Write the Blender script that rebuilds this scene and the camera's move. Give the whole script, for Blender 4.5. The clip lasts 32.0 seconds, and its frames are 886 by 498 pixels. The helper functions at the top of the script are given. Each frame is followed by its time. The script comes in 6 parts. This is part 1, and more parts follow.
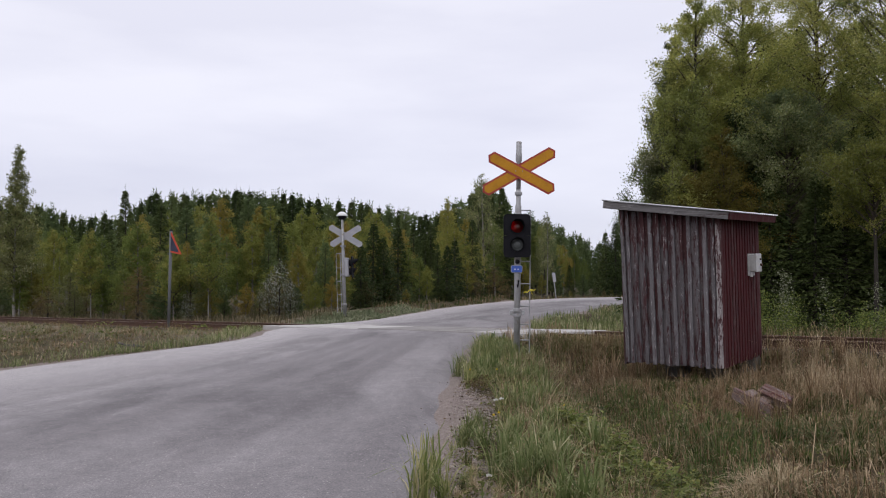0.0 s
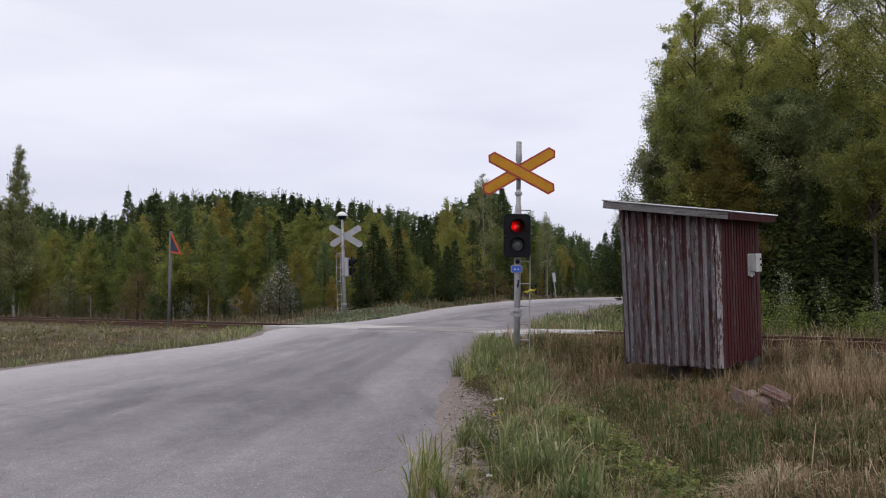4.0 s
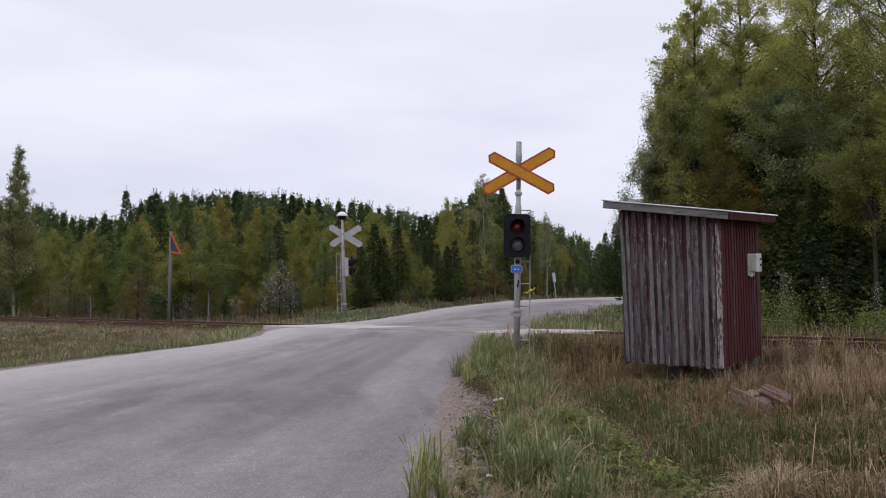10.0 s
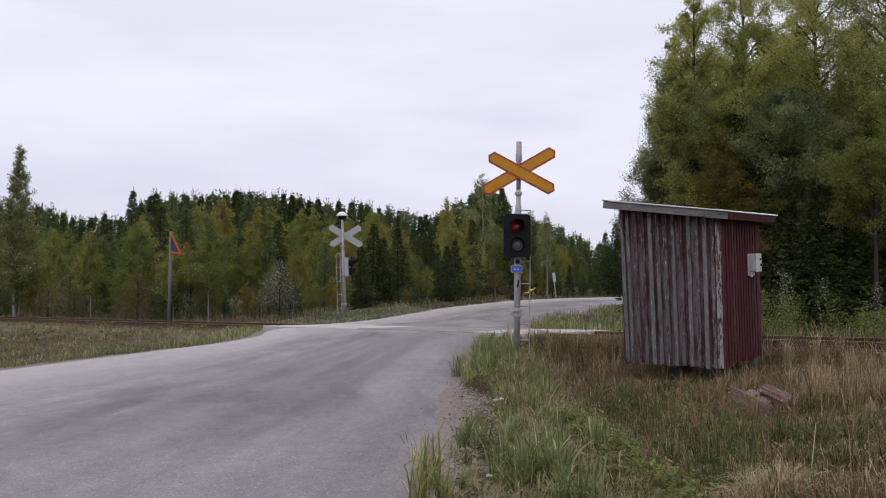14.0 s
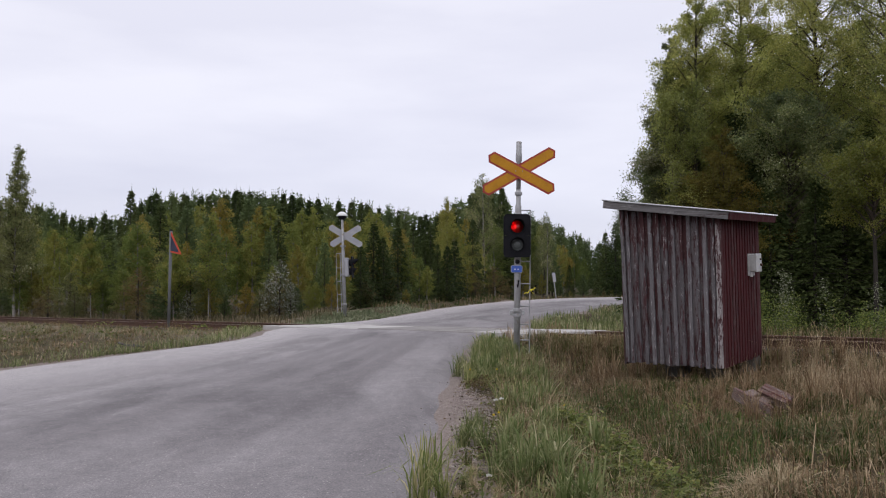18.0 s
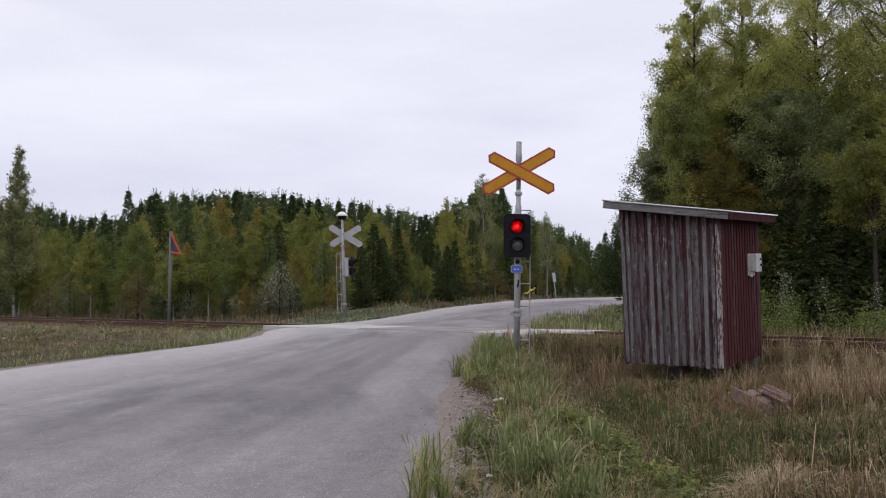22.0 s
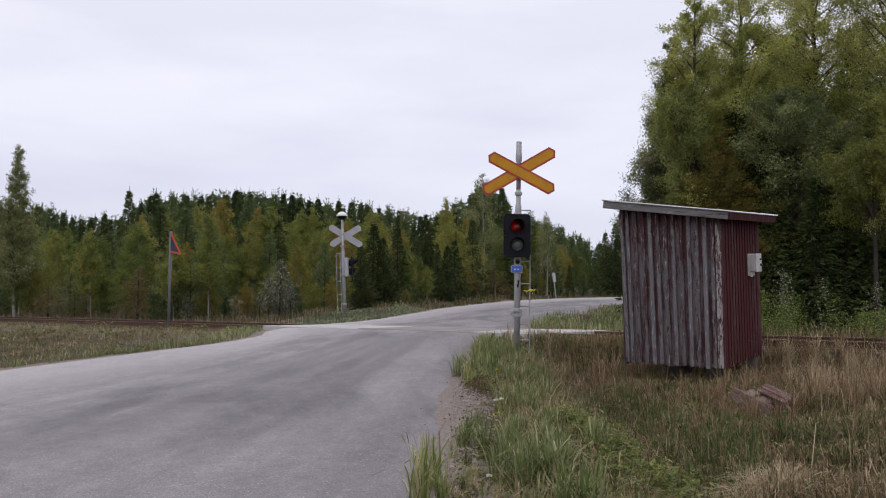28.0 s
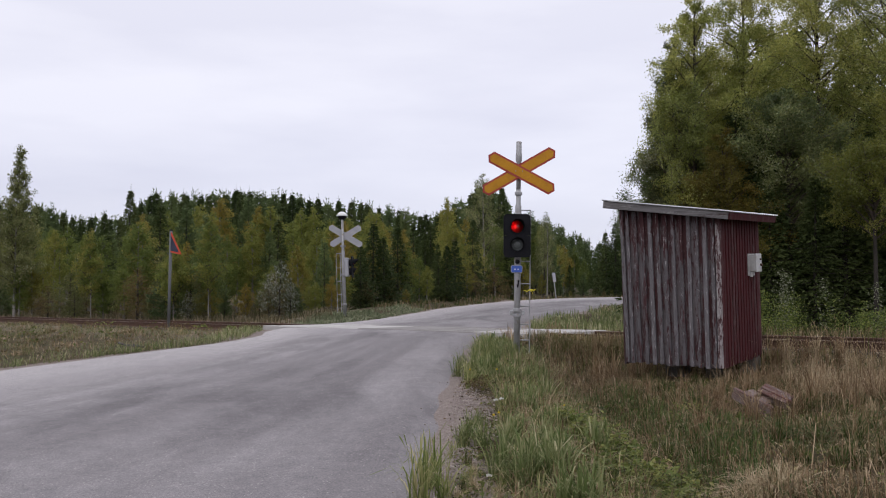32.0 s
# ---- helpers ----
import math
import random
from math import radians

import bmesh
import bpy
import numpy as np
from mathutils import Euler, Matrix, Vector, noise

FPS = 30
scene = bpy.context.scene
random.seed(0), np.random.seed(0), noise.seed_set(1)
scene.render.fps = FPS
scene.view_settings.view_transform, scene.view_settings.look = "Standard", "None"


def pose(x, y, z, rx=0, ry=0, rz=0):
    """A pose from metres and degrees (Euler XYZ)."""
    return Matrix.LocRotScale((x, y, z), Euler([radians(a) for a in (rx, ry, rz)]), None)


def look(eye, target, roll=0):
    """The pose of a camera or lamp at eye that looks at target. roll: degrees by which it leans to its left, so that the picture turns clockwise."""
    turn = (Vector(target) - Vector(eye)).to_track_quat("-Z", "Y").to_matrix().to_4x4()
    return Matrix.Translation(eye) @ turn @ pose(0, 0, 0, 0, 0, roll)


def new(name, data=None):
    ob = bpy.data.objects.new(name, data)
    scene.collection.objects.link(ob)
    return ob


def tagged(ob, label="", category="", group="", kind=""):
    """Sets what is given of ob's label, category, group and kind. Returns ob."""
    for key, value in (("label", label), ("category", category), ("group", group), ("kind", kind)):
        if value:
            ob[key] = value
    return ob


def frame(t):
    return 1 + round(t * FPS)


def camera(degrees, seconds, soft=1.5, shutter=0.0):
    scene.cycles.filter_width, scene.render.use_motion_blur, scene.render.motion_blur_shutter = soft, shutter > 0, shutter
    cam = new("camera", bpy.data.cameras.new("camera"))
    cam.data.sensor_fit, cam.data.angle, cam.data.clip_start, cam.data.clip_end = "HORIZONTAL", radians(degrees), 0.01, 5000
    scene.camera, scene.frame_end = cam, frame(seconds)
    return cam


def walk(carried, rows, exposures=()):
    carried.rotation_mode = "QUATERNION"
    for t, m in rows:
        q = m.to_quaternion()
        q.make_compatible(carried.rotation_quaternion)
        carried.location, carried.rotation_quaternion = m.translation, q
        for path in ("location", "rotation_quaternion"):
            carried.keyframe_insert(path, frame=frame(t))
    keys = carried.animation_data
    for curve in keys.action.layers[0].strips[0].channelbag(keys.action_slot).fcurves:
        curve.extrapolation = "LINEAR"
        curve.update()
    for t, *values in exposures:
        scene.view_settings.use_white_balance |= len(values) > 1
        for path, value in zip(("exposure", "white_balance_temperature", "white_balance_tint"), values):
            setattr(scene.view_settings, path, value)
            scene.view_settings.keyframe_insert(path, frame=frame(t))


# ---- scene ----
# The camera stands still on its tripod at the road's edge; z = 0 is the top of the rails.
cam = camera(50, 32.0, soft=1.1)
EYE = pose(0, 0, 0.65, 93.065, 0, 0)
walk(cam, [(0.0, EYE), (32.0, EYE)], exposures=[(0.0, 0.0), (32.0, 0.0)])

# ---- world: an overcast sky, brighter towards the zenith ----
SUN_UP, SUN_TURN = 38, 200


def overcast():
    world = bpy.data.worlds.new("overcast_sky")
    scene.world = world
    world.use_nodes = True
    nt = world.node_tree
    n, l = nt.nodes, nt.links
    n.clear()
    out = n.new("ShaderNodeOutputWorld")
    bg = n.new("ShaderNodeBackground")
    sky = n.new("ShaderNodeTexSky")
    sky.sky_type, sky.sun_disc = "NISHITA", False
    sky.sun_elevation, sky.sun_rotation = radians(SUN_UP), radians(SUN_TURN)
    co = n.new("ShaderNodeTexCoord")
    sep = n.new("ShaderNodeSeparateXYZ")
    l.new(co.outputs["Generated"], sep.inputs[0])
    # cloud cover: luminance grows with height
    up = n.new("ShaderNodeValToRGB")
    up.color_ramp.elements[0].position, up.color_ramp.elements[0].color = 0.0, (0.70, 0.70, 0.83, 1)
    up.color_ramp.elements[1].position, up.color_ramp.elements[1].color = 1.0, (1.62, 1.60, 1.68, 1)
    e = up.color_ramp.elements.new(0.12)
    e.color = (0.79, 0.785, 0.91, 1)
    e = up.color_ramp.elements.new(0.32)
    e.color = (0.93, 0.915, 1.01, 1)
    l.new(sep.outputs["Z"], up.inputs[0])
    # soft flattened cloud banks
    mp = n.new("ShaderNodeMapping")
    mp.inputs["Scale"].default_value = (1.0, 1.0, 4.5)
    mp.inputs["Rotation"].default_value = (0.1, -0.22, 0.0)
    l.new(co.outputs["Generated"], mp.inputs[0])
    nz = n.new("ShaderNodeTexNoise")
    nz.inputs["Scale"].default_value, nz.inputs["Detail"].default_value, nz.inputs["Roughness"].default_value = 2.6, 5.0, 0.5
    l.new(mp.outputs[0], nz.inputs["Vector"])
    cr = n.new("ShaderNodeValToRGB")
    cr.color_ramp.elements[0].position, cr.color_ramp.elements[0].color = 0.36, (0.90, 0.905, 0.93, 1)
    cr.color_ramp.elements[1].position, cr.color_ramp.elements[1].color = 0.64, (1.05, 1.05, 1.04, 1)
    l.new(nz.outputs["Fac"], cr.inputs[0])
    mul = n.new("ShaderNodeMix")
    mul.data_type, mul.blend_type = "RGBA", "MULTIPLY"
    mul.inputs[0].default_value = 1.0
    l.new(up.outputs[0], mul.inputs[6])
    l.new(cr.outputs[0], mul.inputs[7])
    sc = n.new("ShaderNodeVectorMath")
    sc.operation = "SCALE"
    sc.inputs["Scale"].default_value = 0.012
    l.new(sky.outputs[0], sc.inputs[0])
    add = n.new("ShaderNodeVectorMath")
    add.operation = "ADD"
    l.new(mul.outputs[2], add.inputs[0])
    l.new(sc.outputs[0], add.inputs[1])
    l.new(add.outputs[0], bg.inputs["Color"])
    bg.inputs["Strength"].default_value = 0.95
    l.new(bg.outputs[0], out.inputs["Surface"])


overcast()
sun_data = bpy.data.lights.new("sun", "SUN")
sun_data.energy, sun_data.angle, sun_data.color = 0.5, radians(30), (1.0, 0.97, 0.93)
sun = new("sun", sun_data)
sun.matrix_world = look((-8, -14, 18), (0, 8, 0))

# ---- materials ----


def mat(name, rough=0.8, metal=0.0, spec=0.3):
    m = bpy.data.materials.new(name)
    m.use_nodes = True
    b = m.node_tree.nodes["Principled BSDF"]
    b.inputs["Roughness"].default_value, b.inputs["Metallic"].default_value = rough, metal
    b.inputs["Specular IOR Level"].default_value = spec
    return m, m.node_tree.nodes, m.node_tree.links, b


def ramp(n, l, fac, stops):
    r = n.new("ShaderNodeValToRGB")
    els = r.color_ramp.elements
    while len(els) < len(stops):
        els.new(0.5)
    for e, (p, c) in zip(els, stops):
        e.position, e.color = p, (*c, 1)
    l.new(fac, r.inputs[0])
    return r.outputs[0]


def noise_of(n, l, vec, scale, detail=4.0, rough=0.55, stretch=None):
    if stretch:
        mp = n.new("ShaderNodeMapping")
        mp.inputs["Scale"].default_value = stretch
        l.new(vec, mp.inputs[0])
        vec = mp.outputs[0]
    t = n.new("ShaderNodeTexNoise")
    t.inputs["Scale"].default_value, t.inputs["Detail"].default_value, t.inputs["Roughness"].default_value = scale, detail, rough
    l.new(vec, t.inputs["Vector"])
    return t.outputs["Fac"]


def mixed(n, l, fac, a, b, kind="MIX"):
    m = n.new("ShaderNodeMix")
    m.data_type, m.blend_type = "RGBA", kind
    for sock, v in ((0, fac), (6, a), (7, b)):
        if isinstance(v, (int, float)):
            m.inputs[sock].default_value = v
        elif isinstance(v, tuple):
            m.inputs[sock].default_value = (*v, 1)
        else:
            l.new(v, m.inputs[sock])
    return m.outputs[2]


def maths(n, l, op, a, b=0.0, clamp=False):
    m = n.new("ShaderNodeMath")
    m.operation, m.use_clamp = op, clamp
    for i, v in enumerate((a, b)):
        if isinstance(v, (int, float)):
            m.inputs[i].default_value = v
        else:
            l.new(v, m.inputs[i])
    return m.outputs[0]


def bump(n, l, b, height, strength, dist=0.02):
    u = n.new("ShaderNodeBump")
    u.inputs["Strength"].default_value, u.inputs["Distance"].default_value = strength, dist
    l.new(height, u.inputs["Height"])
    l.new(u.outputs[0], b.inputs["Normal"])


def coords(n, kind="Object"):
    return n.new("ShaderNodeTexCoord").outputs[kind]


def leaf_mat(name, stops, through_light=0.4, rough=0.6, tree_vary=0.4, patch=0.0, scale=0.7, spec=0.12):
    """Leaves: colour by leaf and by tree, and in patches where asked; part of the light goes through."""
    m, n, l, b = mat(name, rough, 0, spec)
    geo = n.new("ShaderNodeNewGeometry")
    info = n.new("ShaderNodeObjectInfo")
    f = maths(n, l, "ADD", maths(n, l, "MULTIPLY", geo.outputs["Random Per Island"], 1.0 - tree_vary), maths(n, l, "MULTIPLY", info.outputs["Random"], tree_vary))
    if patch:
        here = noise_of(n, l, coords(n), scale, 4, 0.6)
        f = maths(n, l, "ADD", f, maths(n, l, "MULTIPLY", maths(n, l, "SUBTRACT", here, 0.5), patch * 2))
    c = ramp(n, l, f, stops)
    l.new(c, b.inputs["Base Color"])
    tr = n.new("ShaderNodeBsdfTranslucent")
    l.new(c, tr.inputs["Color"])
    mx = n.new("ShaderNodeMixShader")
    mx.inputs[0].default_value = through_light
    l.new(b.outputs[0], mx.inputs[1])
    l.new(tr.outputs[0], mx.inputs[2])
    l.new(mx.outputs[0], n["Material Output"].inputs["Surface"])
    return m


def noisy(name, a, b_, scale, rough=0.8, metal=0.0, relief=0.0, fine=0.0, c=None, stretch=None, spec=0.3):
    """Two or three colours in noise at two scales, with relief."""
    m, n, l, b = mat(name, rough, metal, spec)
    v = coords(n)
    big = noise_of(n, l, v, scale, 5, 0.6, stretch)
    col = ramp(n, l, big, [(0.32, a), (0.68, b_)])
    small = noise_of(n, l, v, scale * 9, 4, 0.6, stretch)
    col = mixed(n, l, maths(n, l, "MULTIPLY", small, 0.5), col, tuple(0.45 * q for q in a))
    if c:
        spots = ramp(n, l, noise_of(n, l, v, scale * 2.3, 6, 0.65), [(0.56, (0, 0, 0)), (0.66, (1, 1, 1))])
        col = mixed(n, l, spots, col, c)
    l.new(col, b.inputs["Base Color"])
    if relief:
        bump(n, l, b, noise_of(n, l, v, fine or scale * 12, 5, 0.65, stretch), relief)
    return m


def asphalt_mat():
    m, n, l, b = mat("old_asphalt", 0.85, 0, 0.25)
    v = coords(n)
    uv = n.new("ShaderNodeUVMap").outputs[0]
    sep = n.new("ShaderNodeSeparateXYZ")
    l.new(uv, sep.inputs[0])
    across = sep.outputs["X"]
    base = ramp(n, l, noise_of(n, l, v, 0.35, 5, 0.6), [(0.3, (0.172, 0.160, 0.168)), (0.7, (0.238, 0.223, 0.232))])
    # wheel tracks: darker patches drawn out along the road
    streak = noise_of(n, l, uv, 1.0, 4, 0.55, (9.0, 0.5, 1.0))
    base = mixed(n, l, ramp(n, l, streak, [(0.42, (0, 0, 0)), (0.66, (0.85, 0.85, 0.85))]), base, (0.132, 0.121, 0.128))
    patch = noise_of(n, l, uv, 1.0, 5, 0.6, (5.0, 1.7, 1.0))
    base = mixed(n, l, ramp(n, l, patch, [(0.50, (0, 0, 0)), (0.64, (0.85, 0.85, 0.85))]), base, (0.105, 0.096, 0.103))
    # pale dust gathers along the outer side
    dust = maths(n, l, "ADD", across, maths(n, l, "MULTIPLY", maths(n, l, "SUBTRACT", noise_of(n, l, uv, 1.0, 4, 0.5, (4.0, 0.6, 1.0)), 0.5), 0.35))
    base = mixed(n, l, ramp(n, l, dust, [(0.06, (1, 1, 1)), (0.50, (0, 0, 0))]), base, (0.345, 0.325, 0.332))
    # chippings
    grain = n.new("ShaderNodeTexVoronoi")
    grain.inputs["Scale"].default_value = 120
    l.new(v, grain.inputs["Vector"])
    g = n.new("ShaderNodeSeparateColor")
    l.new(grain.outputs["Color"], g.inputs[0])
    tint = ramp(n, l, g.outputs[0], [(0.0, (0.72, 0.72, 0.73)), (0.6, (1, 1, 1)), (1.0, (1.3, 1.28, 1.26))])
    col = mixed(n, l, 1.0, base, tint, "MULTIPLY")
    # mottling, and pale stones worn clean
    mott = ramp(n, l, noise_of(n, l, v, 5.0, 7, 0.75), [(0.32, (0.84, 0.84, 0.85)), (0.5, (1, 1, 1)), (0.7, (1.10, 1.09, 1.08))])
    col = mixed(n, l, 1.0, col, mott, "MULTIPLY")
    chip = n.new("ShaderNodeTexVoronoi")
    chip.inputs["Scale"].default_value = 55
    l.new(v, chip.inputs["Vector"])
    c2 = n.new("ShaderNodeSeparateColor")
    l.new(chip.outputs["Color"], c2.inputs[0])
    near_mid = ramp(n, l, chip.outputs["Distance"], [(0.28, (1, 1, 1)), (0.40, (0, 0, 0))])
    few = ramp(n, l, c2.outputs[1], [(0.90, (0, 0, 0)), (0.93, (0.7, 0.7, 0.7))])
    col = mixed(n, l, mixed(n, l, 1.0, near_mid, few, "MULTIPLY"), col, (0.40, 0.375, 0.36))
    pits = ramp(n, l, c2.outputs[2], [(0.90, (0, 0, 0)), (0.94, (0.6, 0.6, 0.6))])
    col = mixed(n, l, mixed(n, l, 1.0, near_mid, pits, "MULTIPLY"), col, (0.07, 0.065, 0.065))
    crack = n.new("ShaderNodeTexVoronoi")
    crack.feature = "DISTANCE_TO_EDGE"
    crack.inputs["Scale"].default_value = 0.33
    wob = n.new("ShaderNodeVectorMath")
    wob.operation = "ADD"
    wn = n.new("ShaderNodeTexNoise")
    wn.inputs["Scale"].default_value, wn.inputs["Detail"].default_value = 1.4, 6
    l.new(v, wn.inputs["Vector"])
    l.new(v, wob.inputs[0])
    l.new(wn.outputs["Color"], wob.inputs[1])
    l.new(wob.outputs[0], crack.inputs["Vector"])
    thin = ramp(n, l, crack.outputs["Distance"], [(0.0, (1, 1, 1)), (0.006, (0, 0, 0))])
    some = ramp(n, l, noise_of(n, l, v, 0.45, 3, 0.5), [(0.58, (0, 0, 0)), (0.66, (0.7, 0.7, 0.7))])
    col = mixed(n, l, mixed(n, l, 1.0, thin, some, "MULTIPLY"), col, (0.06, 0.057, 0.058))
    l.new(col, b.inputs["Base Color"])
    bump(n, l, b, noise_of(n, l, v, 90, 4, 0.7), 0.2, 0.006)
    return m


def ground_mat():
    m, n, l, b = mat("verge_soil", 0.95, 0, 0.1)
    v = coords(n)
    at = n.new("ShaderNodeAttribute")
    at.attribute_name = "from_road"
    soil = ramp(n, l, noise_of(n, l, v, 0.8, 6, 0.6), [(0.3, (0.038, 0.042, 0.016)), (0.5, (0.065, 0.05, 0.028)), (0.7, (0.105, 0.078, 0.048))])
    soil = mixed(n, l, ramp(n, l, noise_of(n, l, v, 14, 5, 0.7), [(0.4, (0, 0, 0)), (0.7, (0.8, 0.8, 0.8))]), soil, (0.04, 0.035, 0.02))
    gravel = ramp(n, l, noise_of(n, l, v, 40, 4, 0.7), [(0.3, (0.11, 0.088, 0.08)), (0.55, (0.22, 0.183, 0.168)), (0.75, (0.34, 0.29, 0.27))])
    st = n.new("ShaderNodeAttribute")
    st.attribute_name = "sand"
    sandy = ramp(n, l, noise_of(n, l, v, 22, 5, 0.7), [(0.3, (0.12, 0.095, 0.07)), (0.6, (0.21, 0.175, 0.135)), (0.8, (0.30, 0.26, 0.21))])
    soil = mixed(n, l, maths(n, l, "MULTIPLY", st.outputs["Fac"], ramp(n, l, noise_of(n, l, v, 1.1, 4, 0.6), [(0.28, (0, 0, 0)), (0.48, (1, 1, 1))])), soil, sandy)
    edge = maths(n, l, "ADD", at.outputs["Fac"], maths(n, l, "MULTIPLY", maths(n, l, "SUBTRACT", noise_of(n, l, v, 0.9, 5, 0.65), 0.5), 1.5))
    col = mixed(n, l, ramp(n, l, edge, [(0.22, (1, 1, 1)), (0.42, (0, 0, 0))]), soil, gravel)
    l.new(col, b.inputs["Base Color"])
    bump(n, l, b, noise_of(n, l, v, 30, 5, 0.7), 0.6, 0.03)
    return m


def paint_over_wood(name, wood_a, wood_b, paint, keep, lo=0.06, vary=0.08, flake=0.0, dull=0.7, fine=1.0, thin=0.585, flat=False, kept=0.0):
    """Weathered boards: bare grey grain with what is left of the paint; each board worn differently."""
    m, n, l, b = mat(name, 0.85, 0, 0.2)
    v = coords(n)
    info = n.new("ShaderNodeObjectInfo")
    off = n.new("ShaderNodeVectorMath")
    off.operation = "ADD"
    comb = n.new("ShaderNodeCombineXYZ")
    for i in range(3):
        l.new(maths(n, l, "MULTIPLY", info.outputs["Random"], 37.0 + 11 * i), comb.inputs[i])
    l.new(v, off.inputs[0])
    l.new(comb.outputs[0], off.inputs[1])
    p = off.outputs[0]
    if flat:  # a board that lies along x: its grain runs that way
        sw = n.new("ShaderNodeSeparateXYZ")
        l.new(p, sw.inputs[0])
        back = n.new("ShaderNodeCombineXYZ")
        for i, q in ((0, "Z"), (1, "Y"), (2, "X")):
            l.new(sw.outputs[q], back.inputs[i])
        p = back.outputs[0]
    grain = noise_of(n, l, p, 9, 6, 0.7, (5.0, 5.0, 0.35))
    wood = ramp(n, l, grain, [(0.3, wood_a), (0.7, wood_b)])
    wood = mixed(n, l, maths(n, l, "MULTIPLY", info.outputs["Random"], dull), wood, tuple(0.45 * q for q in wood_a))
    flakes = maths(n, l, "ADD", maths(n, l, "MULTIPLY", noise_of(n, l, p, 2.2 * fine, 8, 0.78, (4.0, 4.0, 0.45 * fine ** 0.5)), 0.7), maths(n, l, "MULTIPLY", noise_of(n, l, p, 16, 6, 0.75, (2.5, 2.5, 0.7)), 0.3))
    worn = maths(n, l, "ADD", flakes, maths(n, l, "MULTIPLY", maths(n, l, "SUBTRACT", info.outputs["Random"], 0.5), vary))
    if kept:  # paint that the roof has kept from the rain, ragged at its lower end
        hz = n.new("ShaderNodeSeparateXYZ")
        l.new(v, hz.inputs[0])
        high = ramp(n, l, maths(n, l, "ADD", maths(n, l, "SUBTRACT", maths(n, l, "MULTIPLY", hz.outputs["Z"], 1.5), 2.1), maths(n, l, "MULTIPLY", maths(n, l, "SUBTRACT", flakes, 0.5), 1.6)), [(0.0, (0, 0, 0)), (1.0, (1, 1, 1))])
        worn = maths(n, l, "ADD", worn, maths(n, l, "MULTIPLY", high, kept))
    mask = ramp(n, l, worn, [(keep - lo, (0, 0, 0)), (keep + lo, (1, 1, 1))])
    pc = ramp(n, l, noise_of(n, l, p, 6, 5, 0.6, (2, 2, 0.6)), [(0.3, tuple(0.6 * q for q in paint)), (0.7, paint)])
    pale = ramp(n, l, noise_of(n, l, p, 5.5 * fine, 7, 0.75, (5.0, 5.0, 0.5 * fine ** 0.5)), [(thin, (0, 0, 0)), (thin + 0.035, (flake, flake, flake))])
    l.new(mixed(n, l, pale, mixed(n, l, mask, wood, pc), (0.42, 0.405, 0.41)), b.inputs["Base Color"])
    bump(n, l, b, grain, 0.5, 0.006)
    return m


M = {}
M["asphalt"] = asphalt_mat()
M["ground"] = ground_mat()
M["grey_board"] = paint_over_wood("weathered_grey_board", (0.082, 0.070, 0.074), (0.165, 0.147, 0.154), (0.062, 0.025, 0.027), 0.505, 0.035, flake=0.6, dull=0.45, fine=1.7, thin=0.635, kept=0.08)
M["batten"] = paint_over_wood("bare_grey_cover_board", (0.084, 0.076, 0.082), (0.182, 0.170, 0.180), (0.060, 0.025, 0.027), 0.555, 0.03, flake=0.75, dull=0.5, fine=1.9, thin=0.595, kept=0.08)
M["red_board"] = paint_over_wood("worn_red_board", (0.055, 0.030, 0.031), (0.105, 0.070, 0.068), (0.066, 0.0125, 0.015), 0.44, 0.05, vary=0.12, flake=0.35, fine=1.8, thin=0.66)
M["pale_board"] = paint_over_wood("flaking_white_board", (0.19, 0.17, 0.172), (0.36, 0.33, 0.335), (0.075, 0.034, 0.036), 0.485, 0.02, flake=0.8, dull=0.2, fine=2.4)
M["fascia"] = paint_over_wood("bare_fascia_board", (0.085, 0.080, 0.082), (0.20, 0.19, 0.193), (0.060, 0.042, 0.042), 0.56, 0.04, flake=0.3, dull=0.2, fine=1.2, flat=True)
M["loose_board"] = paint_over_wood("loose_red_board", (0.145, 0.108, 0.10), (0.29, 0.225, 0.205), (0.105, 0.040, 0.036), 0.53, 0.06, flake=0.7, fine=1.6, flat=True)
# block concrete toned down: shade of the gap under the hut is in its colour
M["concrete"] = noisy("shade_darkened_concrete", (0.11, 0.105, 0.098), (0.19, 0.182, 0.172), 3.0, 0.9, 0, 0.4)
M["deck"] = noisy("clean_crossing_panel", (0.36, 0.345, 0.335), (0.56, 0.54, 0.53), 0.8, 0.85, 0, 0.4, c=(0.26, 0.245, 0.24))
M["dusty_deck"] = noisy("dusty_crossing_panel", (0.20, 0.187, 0.183), (0.30, 0.283, 0.277), 0.8, 0.85, 0, 0.4, c=(0.17, 0.158, 0.155))
M["roof_sheet"] = noisy("galvanised_roof_sheet", (0.74, 0.75, 0.77), (0.86, 0.87, 0.89), 2.0, 0.5, 0.15, 0.1)
M["galvanised"] = noisy("galvanised_steel", (0.30, 0.30, 0.31), (0.44, 0.44, 0.45), 5.0, 0.55, 0.25, 0.12, c=(0.22, 0.19, 0.17))
M["grey_pole"] = noisy("grey_painted_pole", (0.10, 0.105, 0.11), (0.15, 0.155, 0.16), 4.0, 0.6, 0.1, 0.1)
M["sign_back"] = noisy("grey_sign_back", (0.33, 0.335, 0.36), (0.42, 0.42, 0.45), 4.0, 0.6, 0.1, 0.05)
M["yellow"] = noisy("faded_yellow_enamel", (0.44, 0.198, 0.008), (0.56, 0.26, 0.012), 3.5, 0.5, 0, 0.05, c=(0.36, 0.155, 0.01), spec=0.25)
